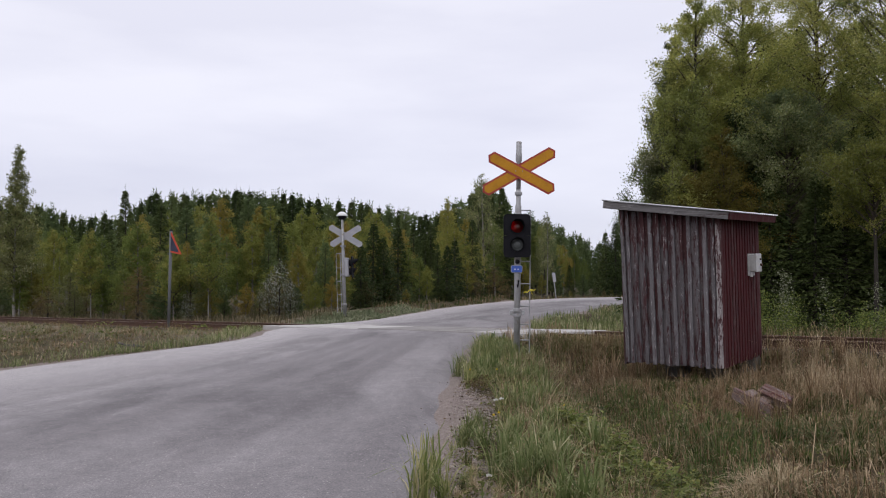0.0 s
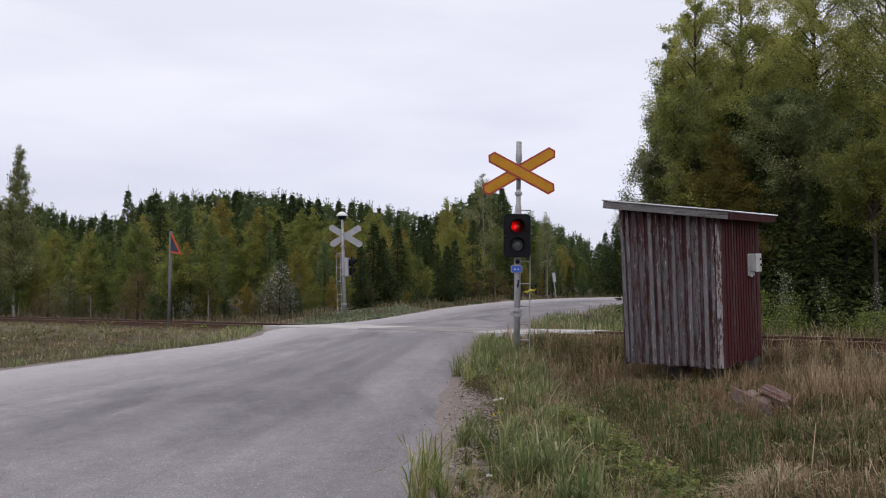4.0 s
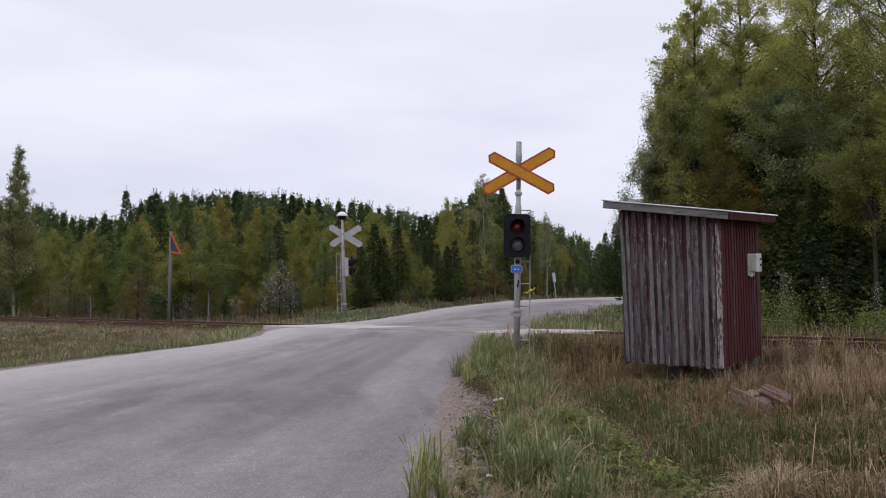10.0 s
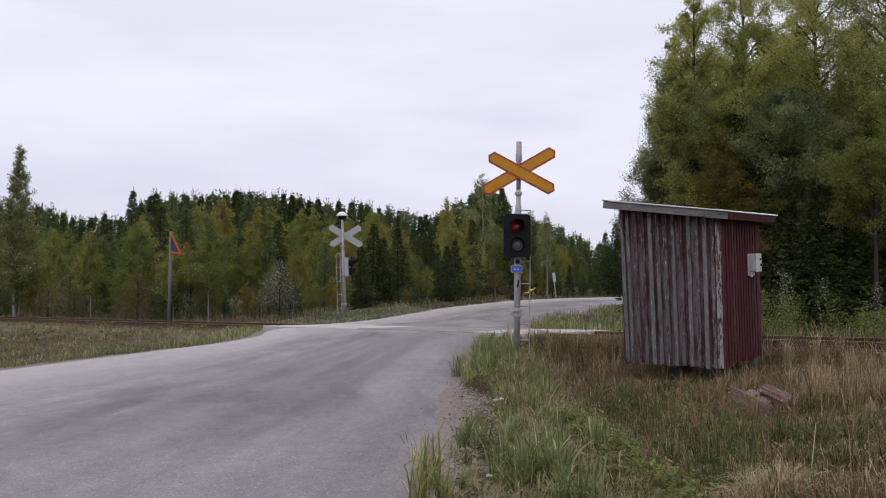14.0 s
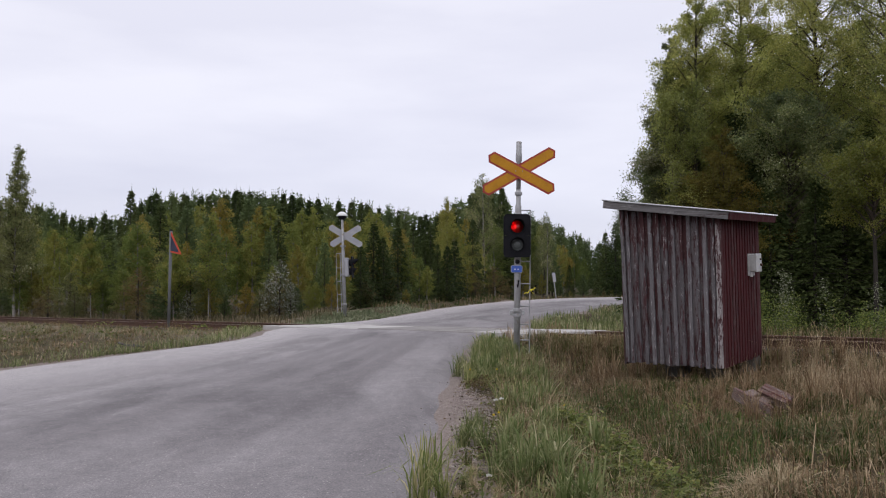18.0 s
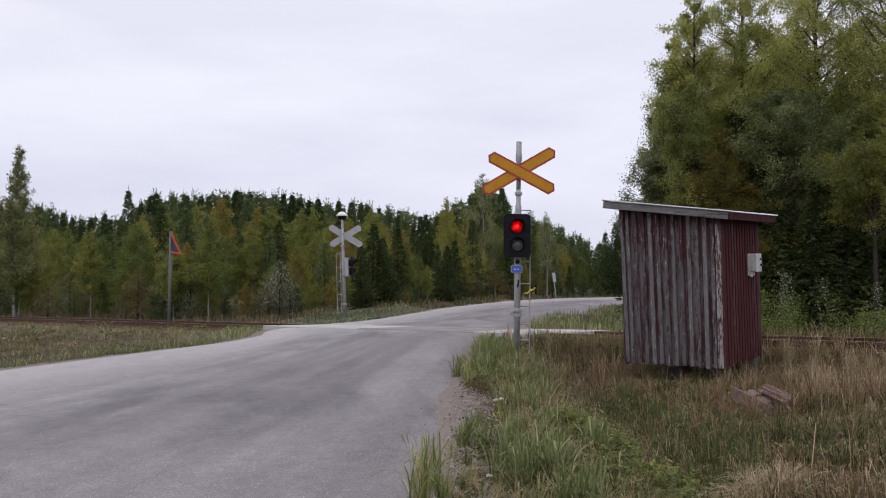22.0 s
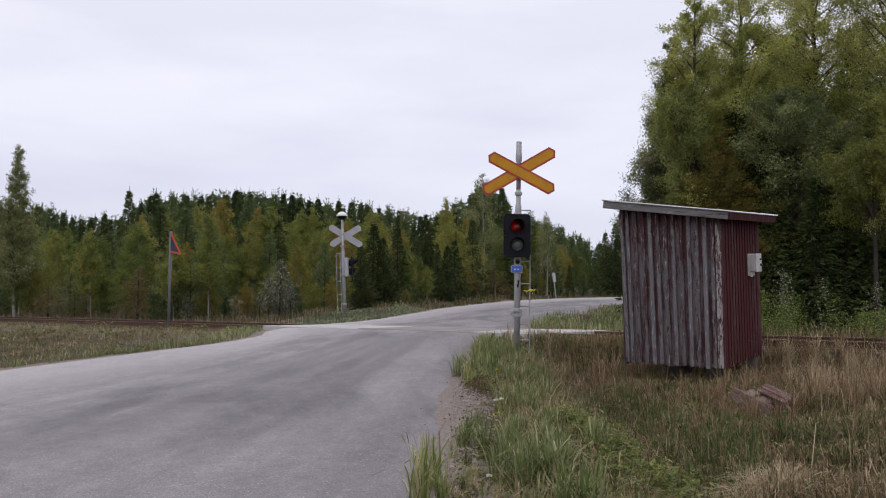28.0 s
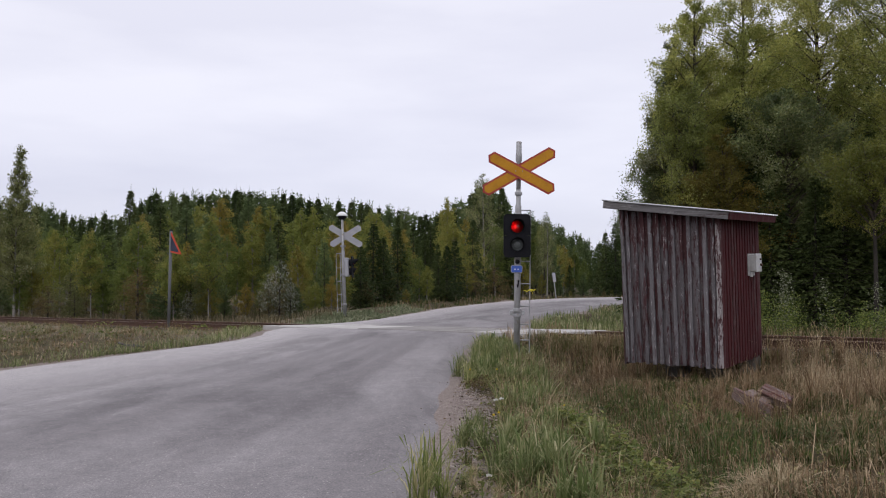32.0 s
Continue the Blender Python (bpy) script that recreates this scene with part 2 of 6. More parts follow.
M["red_edge"] = noisy("faded_red_enamel", (0.30, 0.035, 0.025), (0.38, 0.05, 0.035), 6.0, 0.5, 0, 0.05, spec=0.4)
M["black"] = noisy("black_signal_paint", (0.008, 0.008, 0.011), (0.016, 0.016, 0.02), 6.0, 0.7, 0, 0.05, spec=0.12)
M["navy"] = noisy("dark_navy_plate", (0.022, 0.024, 0.05), (0.04, 0.042, 0.075), 6.0, 0.5, 0, 0.04)
M["orange"] = noisy("orange_edge_paint", (0.50, 0.055, 0.022), (0.60, 0.08, 0.03), 8.0, 0.5, 0, 0.04)
M["blue"] = noisy("blue_enamel_plate", (0.03, 0.09, 0.42), (0.05, 0.12, 0.5), 9.0, 0.4, 0, 0.03, spec=0.5)
M["white"] = noisy("white_paint", (0.66, 0.66, 0.66), (0.8, 0.8, 0.8), 5.0, 0.5, 0, 0.05)
M["box_grey"] = noisy("light_grey_plastic_box", (0.42, 0.42, 0.42), (0.55, 0.55, 0.55), 5.0, 0.5, 0, 0.05, c=(0.34, 0.33, 0.31))
M["ribbon"] = noisy("yellow_plastic_ribbon", (0.62, 0.52, 0.04), (0.75, 0.65, 0.08), 8.0, 0.4, 0, 0.05)
M["rust"] = noisy("rusty_rail_steel", (0.085, 0.048, 0.035), (0.15, 0.085, 0.06), 6.0, 0.7, 0.4, 0.2)
M["rail_top"] = noisy("worn_rail_head", (0.20, 0.165, 0.14), (0.30, 0.26, 0.23), 5.0, 0.4, 0.7, 0.05)
M["sleeper"] = noisy("tarred_old_sleeper", (0.05, 0.04, 0.033), (0.10, 0.082, 0.07), 4.0, 0.9, 0, 0.5)
M["ballast"] = noisy("ballast_stone", (0.13, 0.115, 0.105), (0.24, 0.22, 0.205), 7.0, 0.95, 0, 0.3)
M["stone"] = noisy("pinkish_gravel", (0.26, 0.218, 0.20), (0.46, 0.395, 0.365), 9.0, 0.9, 0, 0.3)
M["bark"] = noisy("grey_brown_bark", (0.024, 0.02, 0.017), (0.055, 0.046, 0.04), 7.0, 0.9, 0, 0.6, stretch=(1, 1, 0.3))
M["birch_bark"] = noisy("birch_bark", (0.17, 0.158, 0.14), (0.29, 0.275, 0.255), 3.0, 0.8, 0, 0.3, c=(0.05, 0.045, 0.04), stretch=(1, 1, 2.2))
M["twig"] = noisy("dark_twigs", (0.06, 0.045, 0.038), (0.11, 0.085, 0.072), 9.0, 0.9)
M["birch"] = leaf_mat("birch_leaves", [(0.0, (0.088, 0.119, 0.034)), (0.35, (0.149, 0.185, 0.047)), (0.65, (0.213, 0.227, 0.055)), (0.9, (0.287, 0.253, 0.066)), (1.0, (0.4, 0.383, 0.181))], 0.47, tree_vary=0.62)
M["tall_birch"] = leaf_mat("tall_birch_leaves", [(0.0, (0.115, 0.142, 0.04)), (0.3, (0.219, 0.246, 0.063)), (0.6, (0.346, 0.361, 0.094)), (0.85, (0.473, 0.456, 0.129)), (1.0, (0.668, 0.671, 0.43))], 0.5, 0.4, tree_vary=0.6, spec=0.4)
M["gold"] = leaf_mat("yellowing_leaves", [(0.0, (0.119, 0.123, 0.03)), (0.4, (0.196, 0.178, 0.041)), (0.8, (0.268, 0.211, 0.05)), (1.0, (0.333, 0.226, 0.058))], 0.46, tree_vary=0.55)
M["aspen"] = leaf_mat("green_broad_leaves", [(0.0, (0.042, 0.065, 0.024)), (0.35, (0.085, 0.115, 0.040)), (0.65, (0.16, 0.185, 0.066)), (0.9, (0.27, 0.285, 0.11)), (1.0, (0.50, 0.51, 0.36))], 0.45, 0.4, tree_vary=0.5, spec=0.45)
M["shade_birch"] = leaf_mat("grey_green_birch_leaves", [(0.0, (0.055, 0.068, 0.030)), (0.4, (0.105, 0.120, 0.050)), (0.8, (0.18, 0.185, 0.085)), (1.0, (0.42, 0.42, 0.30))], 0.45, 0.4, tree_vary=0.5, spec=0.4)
M["dark_gold"] = leaf_mat("olive_brown_leaves", [(0.0, (0.07, 0.068, 0.018)), (0.4, (0.12, 0.105, 0.024)), (0.8, (0.17, 0.13, 0.03)), (1.0, (0.24, 0.17, 0.045))], 0.45, tree_vary=0.55)
M["lime"] = leaf_mat("yellow_green_leaves", [(0.0, (0.062, 0.078, 0.017)), (0.35, (0.12, 0.135, 0.027)), (0.7, (0.198, 0.203, 0.042)), (1.0, (0.291, 0.281, 0.073))], 0.5, 0.45, tree_vary=0.6, spec=0.35)
M["willow"] = leaf_mat("grey_green_leaves", [(0.0, (0.095, 0.106, 0.042)), (0.5, (0.157, 0.162, 0.064)), (0.9, (0.224, 0.213, 0.095)), (1.0, (0.42, 0.42, 0.308))], 0.4, tree_vary=0.6)
M["pale_willow"] = leaf_mat("pale_willow_leaves", [(0.0, (0.05, 0.058, 0.03)), (0.70, (0.10, 0.106, 0.056)), (0.80, (0.40, 0.41, 0.35)), (1.0, (0.66, 0.67, 0.61))], 0.35, tree_vary=0.05)
M["spruce"] = leaf_mat("spruce_needles", [(0.0, (0.027, 0.042, 0.015)), (0.5, (0.051, 0.071, 0.023)), (1.0, (0.09, 0.108, 0.035))], 0.22, 0.7, tree_vary=0.6)
M["pine"] = leaf_mat("pine_needles", [(0.0, (0.06, 0.087, 0.038)), (0.5, (0.099, 0.135, 0.054)), (1.0, (0.156, 0.189, 0.072))], 0.2, 0.7, tree_vary=0.6)
M["brown"] = leaf_mat("browning_shrub_leaves", [(0.0, (0.078, 0.062, 0.034)), (0.5, (0.143, 0.111, 0.052)), (1.0, (0.221, 0.156, 0.058))], 0.4)
M["green_grass"] = leaf_mat("green_grass", [(0.0, (0.092, 0.126, 0.040)), (0.45, (0.165, 0.196, 0.077)), (0.8, (0.265, 0.272, 0.135)), (1.0, (0.48, 0.43, 0.28))], 0.35, patch=0.4, scale=1.3, tree_vary=0.06)
M["field_grass"] = leaf_mat("mixed_field_grass", [(0.0, (0.038, 0.059, 0.014)), (0.38, (0.079, 0.097, 0.031)), (0.52, (0.122, 0.09, 0.043)), (0.74, (0.194, 0.135, 0.079)), (1.0, (0.378, 0.297, 0.189))], 0.3, patch=1.0, scale=0.6, tree_vary=0.06)
M["pale_grass"] = leaf_mat("yellowing_grass", [(0.0, (0.11, 0.145, 0.042)), (0.45, (0.20, 0.228, 0.08)), (0.75, (0.31, 0.30, 0.135)), (1.0, (0.48, 0.41, 0.23))], 0.4, tree_vary=0.06)
M["bleached"] = leaf_mat("bleached_straw", [(0.0, (0.238, 0.178, 0.108)), (0.5, (0.41, 0.324, 0.205)), (1.0, (0.626, 0.518, 0.367))], 0.3, tree_vary=0.06)
M["trackside"] = leaf_mat("brown_trackside_grass", [(0.0, (0.075, 0.098, 0.032)), (0.4, (0.138, 0.148, 0.062)), (0.65, (0.20, 0.155, 0.095)), (0.92, (0.28, 0.215, 0.145)), (1.0, (0.40, 0.32, 0.225))], 0.3, patch=0.8, scale=0.7, tree_vary=0.06)
M["dull_birch"] = leaf_mat("dull_birch_leaves", [(0.0, (0.107, 0.127, 0.051)), (0.5, (0.183, 0.198, 0.078)), (0.82, (0.275, 0.275, 0.122)), (1.0, (0.61, 0.61, 0.464))], 0.45)
M["straw"] = leaf_mat("dry_straw", [(0.0, (0.095, 0.059, 0.034)), (0.4, (0.188, 0.125, 0.069)), (0.8, (0.315, 0.226, 0.138)), (1.0, (0.52, 0.41, 0.285))], 0.3, patch=0.45, scale=1.2, tree_vary=0.06)
M["herb"] = leaf_mat("herb_leaves", [(0.0, (0.06, 0.085, 0.02)), (0.5, (0.12, 0.145, 0.04)), (0.85, (0.185, 0.19, 0.065)), (1.0, (0.30, 0.26, 0.11))], 0.35, tree_vary=0.06)
M["sapling"] = leaf_mat("sapling_leaves", [(0.0, (0.055, 0.085, 0.020)), (0.4, (0.11, 0.145, 0.034)), (0.8, (0.185, 0.215, 0.052)), (1.0, (0.28, 0.285, 0.09))], 0.45, 0.45, tree_vary=0.05, spec=0.2)
M["pale_weed"] = leaf_mat("pale_weed_leaves", [(0.0, (0.074, 0.086, 0.041)), (0.5, (0.139, 0.152, 0.09)), (1.0, (0.312, 0.32, 0.238))], 0.4, tree_vary=0.05)
M["bank_grass"] = leaf_mat("pale_bank_grass", [(0.0, (0.095, 0.125, 0.058)), (0.4, (0.165, 0.195, 0.108)), (0.8, (0.24, 0.255, 0.165)), (1.0, (0.36, 0.34, 0.24))], 0.35, patch=0.35, scale=1.0, tree_vary=0.06)
M["brown_grass"] = leaf_mat("dark_brown_undergrowth", [(0.0, (0.05, 0.055, 0.022)), (0.35, (0.095, 0.085, 0.042)), (0.7, (0.155, 0.125, 0.075)), (1.0, (0.30, 0.24, 0.16))], 0.3, patch=0.5, scale=0.7, tree_vary=0.06)
M["olive_grass"] = leaf_mat("olive_grass", [(0.0, (0.074, 0.084, 0.029)), (0.4, (0.138, 0.142, 0.053)), (0.75, (0.216, 0.186, 0.086)), (1.0, (0.36, 0.282, 0.156))], 0.3, patch=0.5, scale=0.9, tree_vary=0.06)
M["lush_grass"] = leaf_mat("lush_ditch_grass", [(0.0, (0.035, 0.062, 0.016)), (0.5, (0.072, 0.112, 0.030)), (1.0, (0.14, 0.17, 0.06))], 0.35, patch=0.3, scale=1.0, tree_vary=0.06)
M["rose_leaf"] = leaf_mat("yellowish_bush_leaves", [(0.0, (0.074, 0.101, 0.024)), (0.4, (0.135, 0.165, 0.041)), (0.75, (0.223, 0.24, 0.068)), (1.0, (0.405, 0.365, 0.135))], 0.4, 0.45, tree_vary=0.3, spec=0.25)
M["litter"] = leaf_mat("dead_leaf_litter", [(0.0, (0.045, 0.032, 0.022)), (0.5, (0.10, 0.07, 0.045)), (1.0, (0.22, 0.16, 0.10))], 0.1, 0.8, tree_vary=0.06)
M["flower_white"] = noisy("white_petals", (0.7, 0.7, 0.66), (0.8, 0.8, 0.77), 20, 0.7)
M["flower_yellow"] = noisy("yellow_petals", (0.6, 0.42, 0.03), (0.75, 0.55, 0.04), 20, 0.7)


def lens_mat(name, tint, gloss=0.10, diffusing=0.0):
    """Coloured lens: the lamp behind shows through it, the sky glints on it."""
    m = bpy.data.materials.new(name)
    m.use_nodes = True
    n, l = m.node_tree.nodes, m.node_tree.links
    n.remove(n["Principled BSDF"])
    tr = n.new("ShaderNodeBsdfTransparent")
    tr.inputs[0].default_value = (*tint, 1)
    df = n.new("ShaderNodeBsdfTranslucent")
    df.inputs[0].default_value = (*tint, 1)
    both = n.new("ShaderNodeMixShader")
    both.inputs[0].default_value = diffusing
    l.new(tr.outputs[0], both.inputs[1])
    l.new(df.outputs[0], both.inputs[2])
    gl = n.new("ShaderNodeBsdfGlossy")
    gl.inputs["Roughness"].default_value = 0.25
    mx = n.new("ShaderNodeMixShader")
    mx.inputs[0].default_value = gloss
    l.new(both.outputs[0], mx.inputs[1])
    l.new(gl.outputs[0], mx.inputs[2])
    l.new(mx.outputs[0], n["Material Output"].inputs["Surface"])
    return m


def beacon_mat():
    """The revolving lamp: a hot side that glows, the other sides only reflect."""
    m, n, l, b = mat("revolving_red_lamp", 0.5)
    b.inputs["Base Color"].default_value = (0.25, 0.012, 0.012, 1)
    sep = n.new("ShaderNodeSeparateXYZ")
    l.new(coords(n), sep.inputs[0])
    side = maths(n, l, "DIVIDE", sep.outputs["Y"], -0.04)
    hot = maths(n, l, "POWER", maths(n, l, "MAXIMUM", maths(n, l, "MULTIPLY_ADD", side, 0.5), 0.0), 10.0)
    b.inputs["Emission Color"].default_value = (1.0, 0.05, 0.05, 1)
    l.new(maths(n, l, "MULTIPLY", hot, 15.0), b.inputs["Emission Strength"])
    return m


M["red_lens"] = lens_mat("red_signal_lens", (0.70, 0.045, 0.055), 0.04, 0.75)
M["clear_lens"] = noisy("unlit_signal_lens", (0.045, 0.055, 0.055), (0.065, 0.075, 0.075), 8.0, 0.3, 0, 0.0, spec=0.6)
M["beacon"] = beacon_mat()
M["lamp_globe"] = noisy("opal_lamp_globe", (0.75, 0.75, 0.78), (0.85, 0.85, 0.87), 5.0, 0.25, 0, 0.0)

# ---- building tools ----
RS = np.random.RandomState(7)


def mesh_of(name, verts, faces, material):
    me = bpy.data.meshes.new(name)
    me.from_pydata(verts, [], faces)
    me.materials.append(material)
    return me


def bm_mesh(name, bm, material, smooth=False):
    me = bpy.data.meshes.new(name)
    bmesh.ops.recalc_face_normals(bm, faces=bm.faces)
    if smooth:
        for f in bm.faces:
            f.smooth = True
    bm.to_mesh(me)
    bm.free()
    me.materials.append(material)
    return me


def part(name, bm, material, parent, label="", m=None, smooth=False):
    """One mesh object under a thing or under a part; bm may be a bmesh or a mesh."""
    me = bm if isinstance(bm, bpy.types.Mesh) else bm_mesh(name, bm, material, smooth)
    ob = new(name, me)
    ob.parent = parent
    if m is not None:
        ob.matrix_basis = m
    if label:
        ob["label"] = label
    return ob


def thing(name, m, label, category, group="", kind="", me=None):
    ob = new(name, me)
    ob.matrix_basis = m
    return tagged(ob, label, category, group, kind)


def box(bm, size, m=None, bevel=0.0):
    """A box with rounded edges, centred on m."""
    made = bmesh.ops.create_cube(bm, size=1, matrix=(m or Matrix()) @ Matrix.Diagonal((*size, 1)))
    if bevel:
        edges = list({e for v in made["verts"] for e in v.link_edges})
        bmesh.ops.bevel(bm, geom=edges, offset=bevel, segments=1, affect="EDGES", profile=0.5)
    return bm


def boxed(size, m=None, bevel=0.0):
    return box(bmesh.new(), size, m, bevel)


def tube(bm, p0, p1, r0, r1, seg=10, caps=True):
    a, b = Vector(p0), Vector(p1)
    m = Matrix.Translation((a + b) / 2) @ (b - a).to_track_quat("Z", "Y").to_matrix().to_4x4()
    bmesh.ops.create_cone(bm, cap_ends=caps, segments=seg, radius1=r0, radius2=r1, depth=(b - a).length, matrix=m)
    return bm


def tubed(p0, p1, r0, r1, seg=12):
    return tube(bmesh.new(), p0, p1, r0, r1, seg)


def lathe(profile, seg=20, m=None):
    """A turned body from (radius, height) pairs, about z."""
    bm = bmesh.new()
    m = m or Matrix()
    rings = []
    for r, z in profile:
        rings.append([bm.verts.new(m @ Vector((r * math.cos(2 * math.pi * i / seg), r * math.sin(2 * math.pi * i / seg), z))) for i in range(seg)])
    for a, b in zip(rings, rings[1:]):
        for i in range(seg):
            bm.faces.new((a[i], a[(i + 1) % seg], b[(i + 1) % seg], b[i]))
    bm.faces.new(rings[0][::-1])
    bm.faces.new(rings[-1])
    return bm


def plate(outline, thick, m=None):
    """A flat plate from an outline in x, z, with its thickness along y."""
    bm = bmesh.new()
    m = m or Matrix()
    a = [bm.verts.new(m @ Vector((x, -thick / 2, z))) for x, z in outline]
    b = [bm.verts.new(m @ Vector((x, thick / 2, z))) for x, z in outline]
    bm.faces.new(a)
    bm.faces.new(b[::-1])
    for i in range(len(a)):
        j = (i + 1) % len(a)
        bm.faces.new((a[j], a[i], b[i], b[j]))
    return bm


def rounded(w, h, r, k=4):
    pts = []
    for cx, cz, a0 in ((w / 2 - r, h / 2 - r, 0), (-w / 2 + r, h / 2 - r, 90), (-w / 2 + r, -h / 2 + r, 180), (w / 2 - r, -h / 2 + r, 270)):
        for i in range(k + 1):
            a = radians(a0 + 90 * i / k)
            pts.append((cx + r * math.cos(a), cz + r * math.sin(a)))
    return pts


# ---- the lie of the land ----
TX, TY, T0 = 0.649, 0.760, 15.5  # the track runs where TX * x + TY * y = T0


def smooth(t):
    t = np.clip(t, 0, 1)
    return t * t * (3 - 2 * t)


def across_track(x, y):
    return TX * x + TY * y - T0


def road_z(x, y):
    s = across_track(x, y)
    return -0.7 * smooth((-s - 2) / 12) + 0.02 * np.maximum(0, y - 24) * smooth((s - 2) / 8)


def on_track(t, s, z=0.0):
    """A place t metres along the track from the view's axis and s metres beyond it."""
    k = math.hypot(TX, TY)
    return Vector((-TY / k * t + TX / k * s, T0 / TY + TX / k * t + TY / k * s, z))


TRACK_TURN = math.degrees(math.atan2(TX, -TY))  # direction of +t

ROAD = [(-20, -12, -5, -14), (-16, 0, -1.2, -1), (-11.2, 10.2, -0.2, 4), (-8.6, 13.5, -0.07, 6.07), (-6.96, 15, 0.04, 8.2),
        (-5.19, 16.41, 0.12, 10.68), (-4.15, 17.36, 0.36, 13.59), (-3.75, 18.9, 0.6, 16.3), (-3.95, 21.2, 1.1, 18.9), (-3.62, 25.0, 1.77, 21.2),
        (-2.45, 29.3, 2.2, 25), (-0.98, 34.5, 2.64, 28.5), (-0.09, 39.93, 4.16, 32.5), (3.89, 54.5, 7.57, 41.7), (9, 64, 12.5, 46.5),
        (17, 69.5, 19, 50), (32, 74, 33, 56), (62, 80, 62, 64)]


def curve_at(rows, v):
    """Catmull-Rom through the rows at v, 0 to len(rows) - 1."""
    i = min(int(v), len(rows) - 2)
    t = v - i
    p = [np.array(rows[max(0, min(len(rows) - 1, i + k))], float) for k in (-1, 0, 1, 2)]
    return 0.5 * (2 * p[1] + (p[2] - p[0]) * t + (2 * p[0] - 5 * p[1] + 4 * p[2] - p[3]) * t * t + (3 * p[1] - p[0] - 3 * p[2] + p[3]) * t ** 3)


EDGES = np.array([curve_at(ROAD, v) for v in np.linspace(0, len(ROAD) - 1, 120)])
RING = np.concatenate([EDGES[:, :2], EDGES[::-1, 2:]])


def from_road(x, y):
    """Metres from the road's edge, negative on the road."""
    x, y = np.atleast_1d(np.asarray(x, float)), np.atleast_1d(np.asarray(y, float))
    best = np.full(x.shape, 1e9)
    inside = np.zeros(x.shape, bool)
    n = len(RING)
    for i in range(n):
        ax, ay = RING[i]
        bx, by = RING[(i + 1) % n]
        dx, dy = bx - ax, by - ay
        t = np.clip(((x - ax) * dx + (y - ay) * dy) / (dx * dx + dy * dy + 1e-12), 0, 1)
        best = np.minimum(best, (x - ax - t * dx) ** 2 + (y - ay - t * dy) ** 2)
        cross = ((ay > y) != (by > y)) & (x < (bx - ax) * (y - ay) / (by - ay + 1e-12) + ax)
        inside ^= cross
    d = np.sqrt(best)
    return np.where(inside, -d, d)


def wave(x, y):
    return 0.5 * np.sin(1.3 * x + 0.7 * y + 1) * np.sin(0.9 * y - 0.5 * x) + 0.3 * np.sin(2.9 * x - 1.7 * y) * np.sin(2.3 * y + 1.1 * x)


def ground_z(x, y, d=None):
    x, y = np.atleast_1d(np.asarray(x, float)), np.atleast_1d(np.asarray(y, float))
    d = from_road(x, y) if d is None else d
    s = across_track(x, y)
    right = smooth((x + 0.5) / 1.5) * smooth((-s) / 2.0)
    base = np.minimum(road_z(x, y), 0) * (1 - right) - 0.52 * right
    base = np.where(s > 0, 0.02 * np.maximum(0, y - 24) * smooth((s - 2) / 8) - 0.12, base - 0.05)
    base = base + 0.035 * wave(x, y) * smooth((np.abs(s) - 2) / 2)
    base = base + 0.0016 * np.maximum(0, np.hypot(x, y) - 75) ** 1.15 * smooth((s - 10) / 20)
    base = base + 0.09 * np.exp(-((x - 3.4) ** 2 + (y - 12.4) ** 2) / 1.6) - 0.30 * np.exp(-((x - 1.72) / 0.48) ** 2) * smooth((-s - 2.4) / 2)
    base = base + 0.22 * smooth((d - 0.2) / 0.9) * (1 - smooth((d - 1.8) / 2.0)) * smooth((s - 2.5) / 2) * (x < 0.07 * y)
    bed = 1 - smooth((np.abs(s) - 1.3) / 1.5)
    base = base * (1 - bed) + np.where(np.abs(s) < 3, -0.175, base) * bed
    k = 1 - smooth((d - 0.15) / np.where((s > 3) & (x < 0.07 * y), 0.9, 1.7))
    return np.where(d < 0.1, road_z(x, y) - 0.05, base * (1 - k) + (road_z(x, y) - 0.05) * k)


def build_ground():
    def ticks(fine_lo, fine_hi, step, far_lo, far_hi):
        a = list(np.arange(fine_lo, fine_hi + 1e-6, step))
        k, v = step, fine_hi
        while v < far_hi:
            k *= 1.22
            v += k
            a.append(v)
        k, v = step, fine_lo
        while v > far_lo:
            k *= 1.22
            v -= k
            a.insert(0, v)
        return np.array(a)
    xs, ys = ticks(-9, 9, 0.22, -1500, 1500), ticks(3, 34, 0.22, -600, 2500)
    gx, gy = np.meshgrid(xs, ys)
    x, y = gx.ravel(), gy.ravel()
    d = from_road(x, y)
    z = ground_z(x, y, d)
    w, h = len(xs), len(ys)
    idx = np.arange(w * h).reshape(h, w)
    quads = np.stack([idx[:-1, :-1], idx[:-1, 1:], idx[1:, 1:], idx[1:, :-1]], -1).reshape(-1, 4)
    me = mesh_of("ground", np.stack([x, y, z], 1).tolist(), quads.tolist(), M["ground"])
    at = me.attributes.new("from_road", "FLOAT", "POINT")
    at.data.foreach_set("value", np.clip(d, -1, 20).astype(np.float32))
    sand = me.attributes.new("sand", "FLOAT", "POINT")
    sand.data.foreach_set("value", (smooth((5.5 - np.abs(across_track(x, y))) / 3) * (x < 1)).astype(np.float32))
    me.polygons.foreach_set("use_smooth", [True] * len(me.polygons))
    tagged(new("ground", me), "grassy verge soil with gravel by the road", "ground", kind="structure")


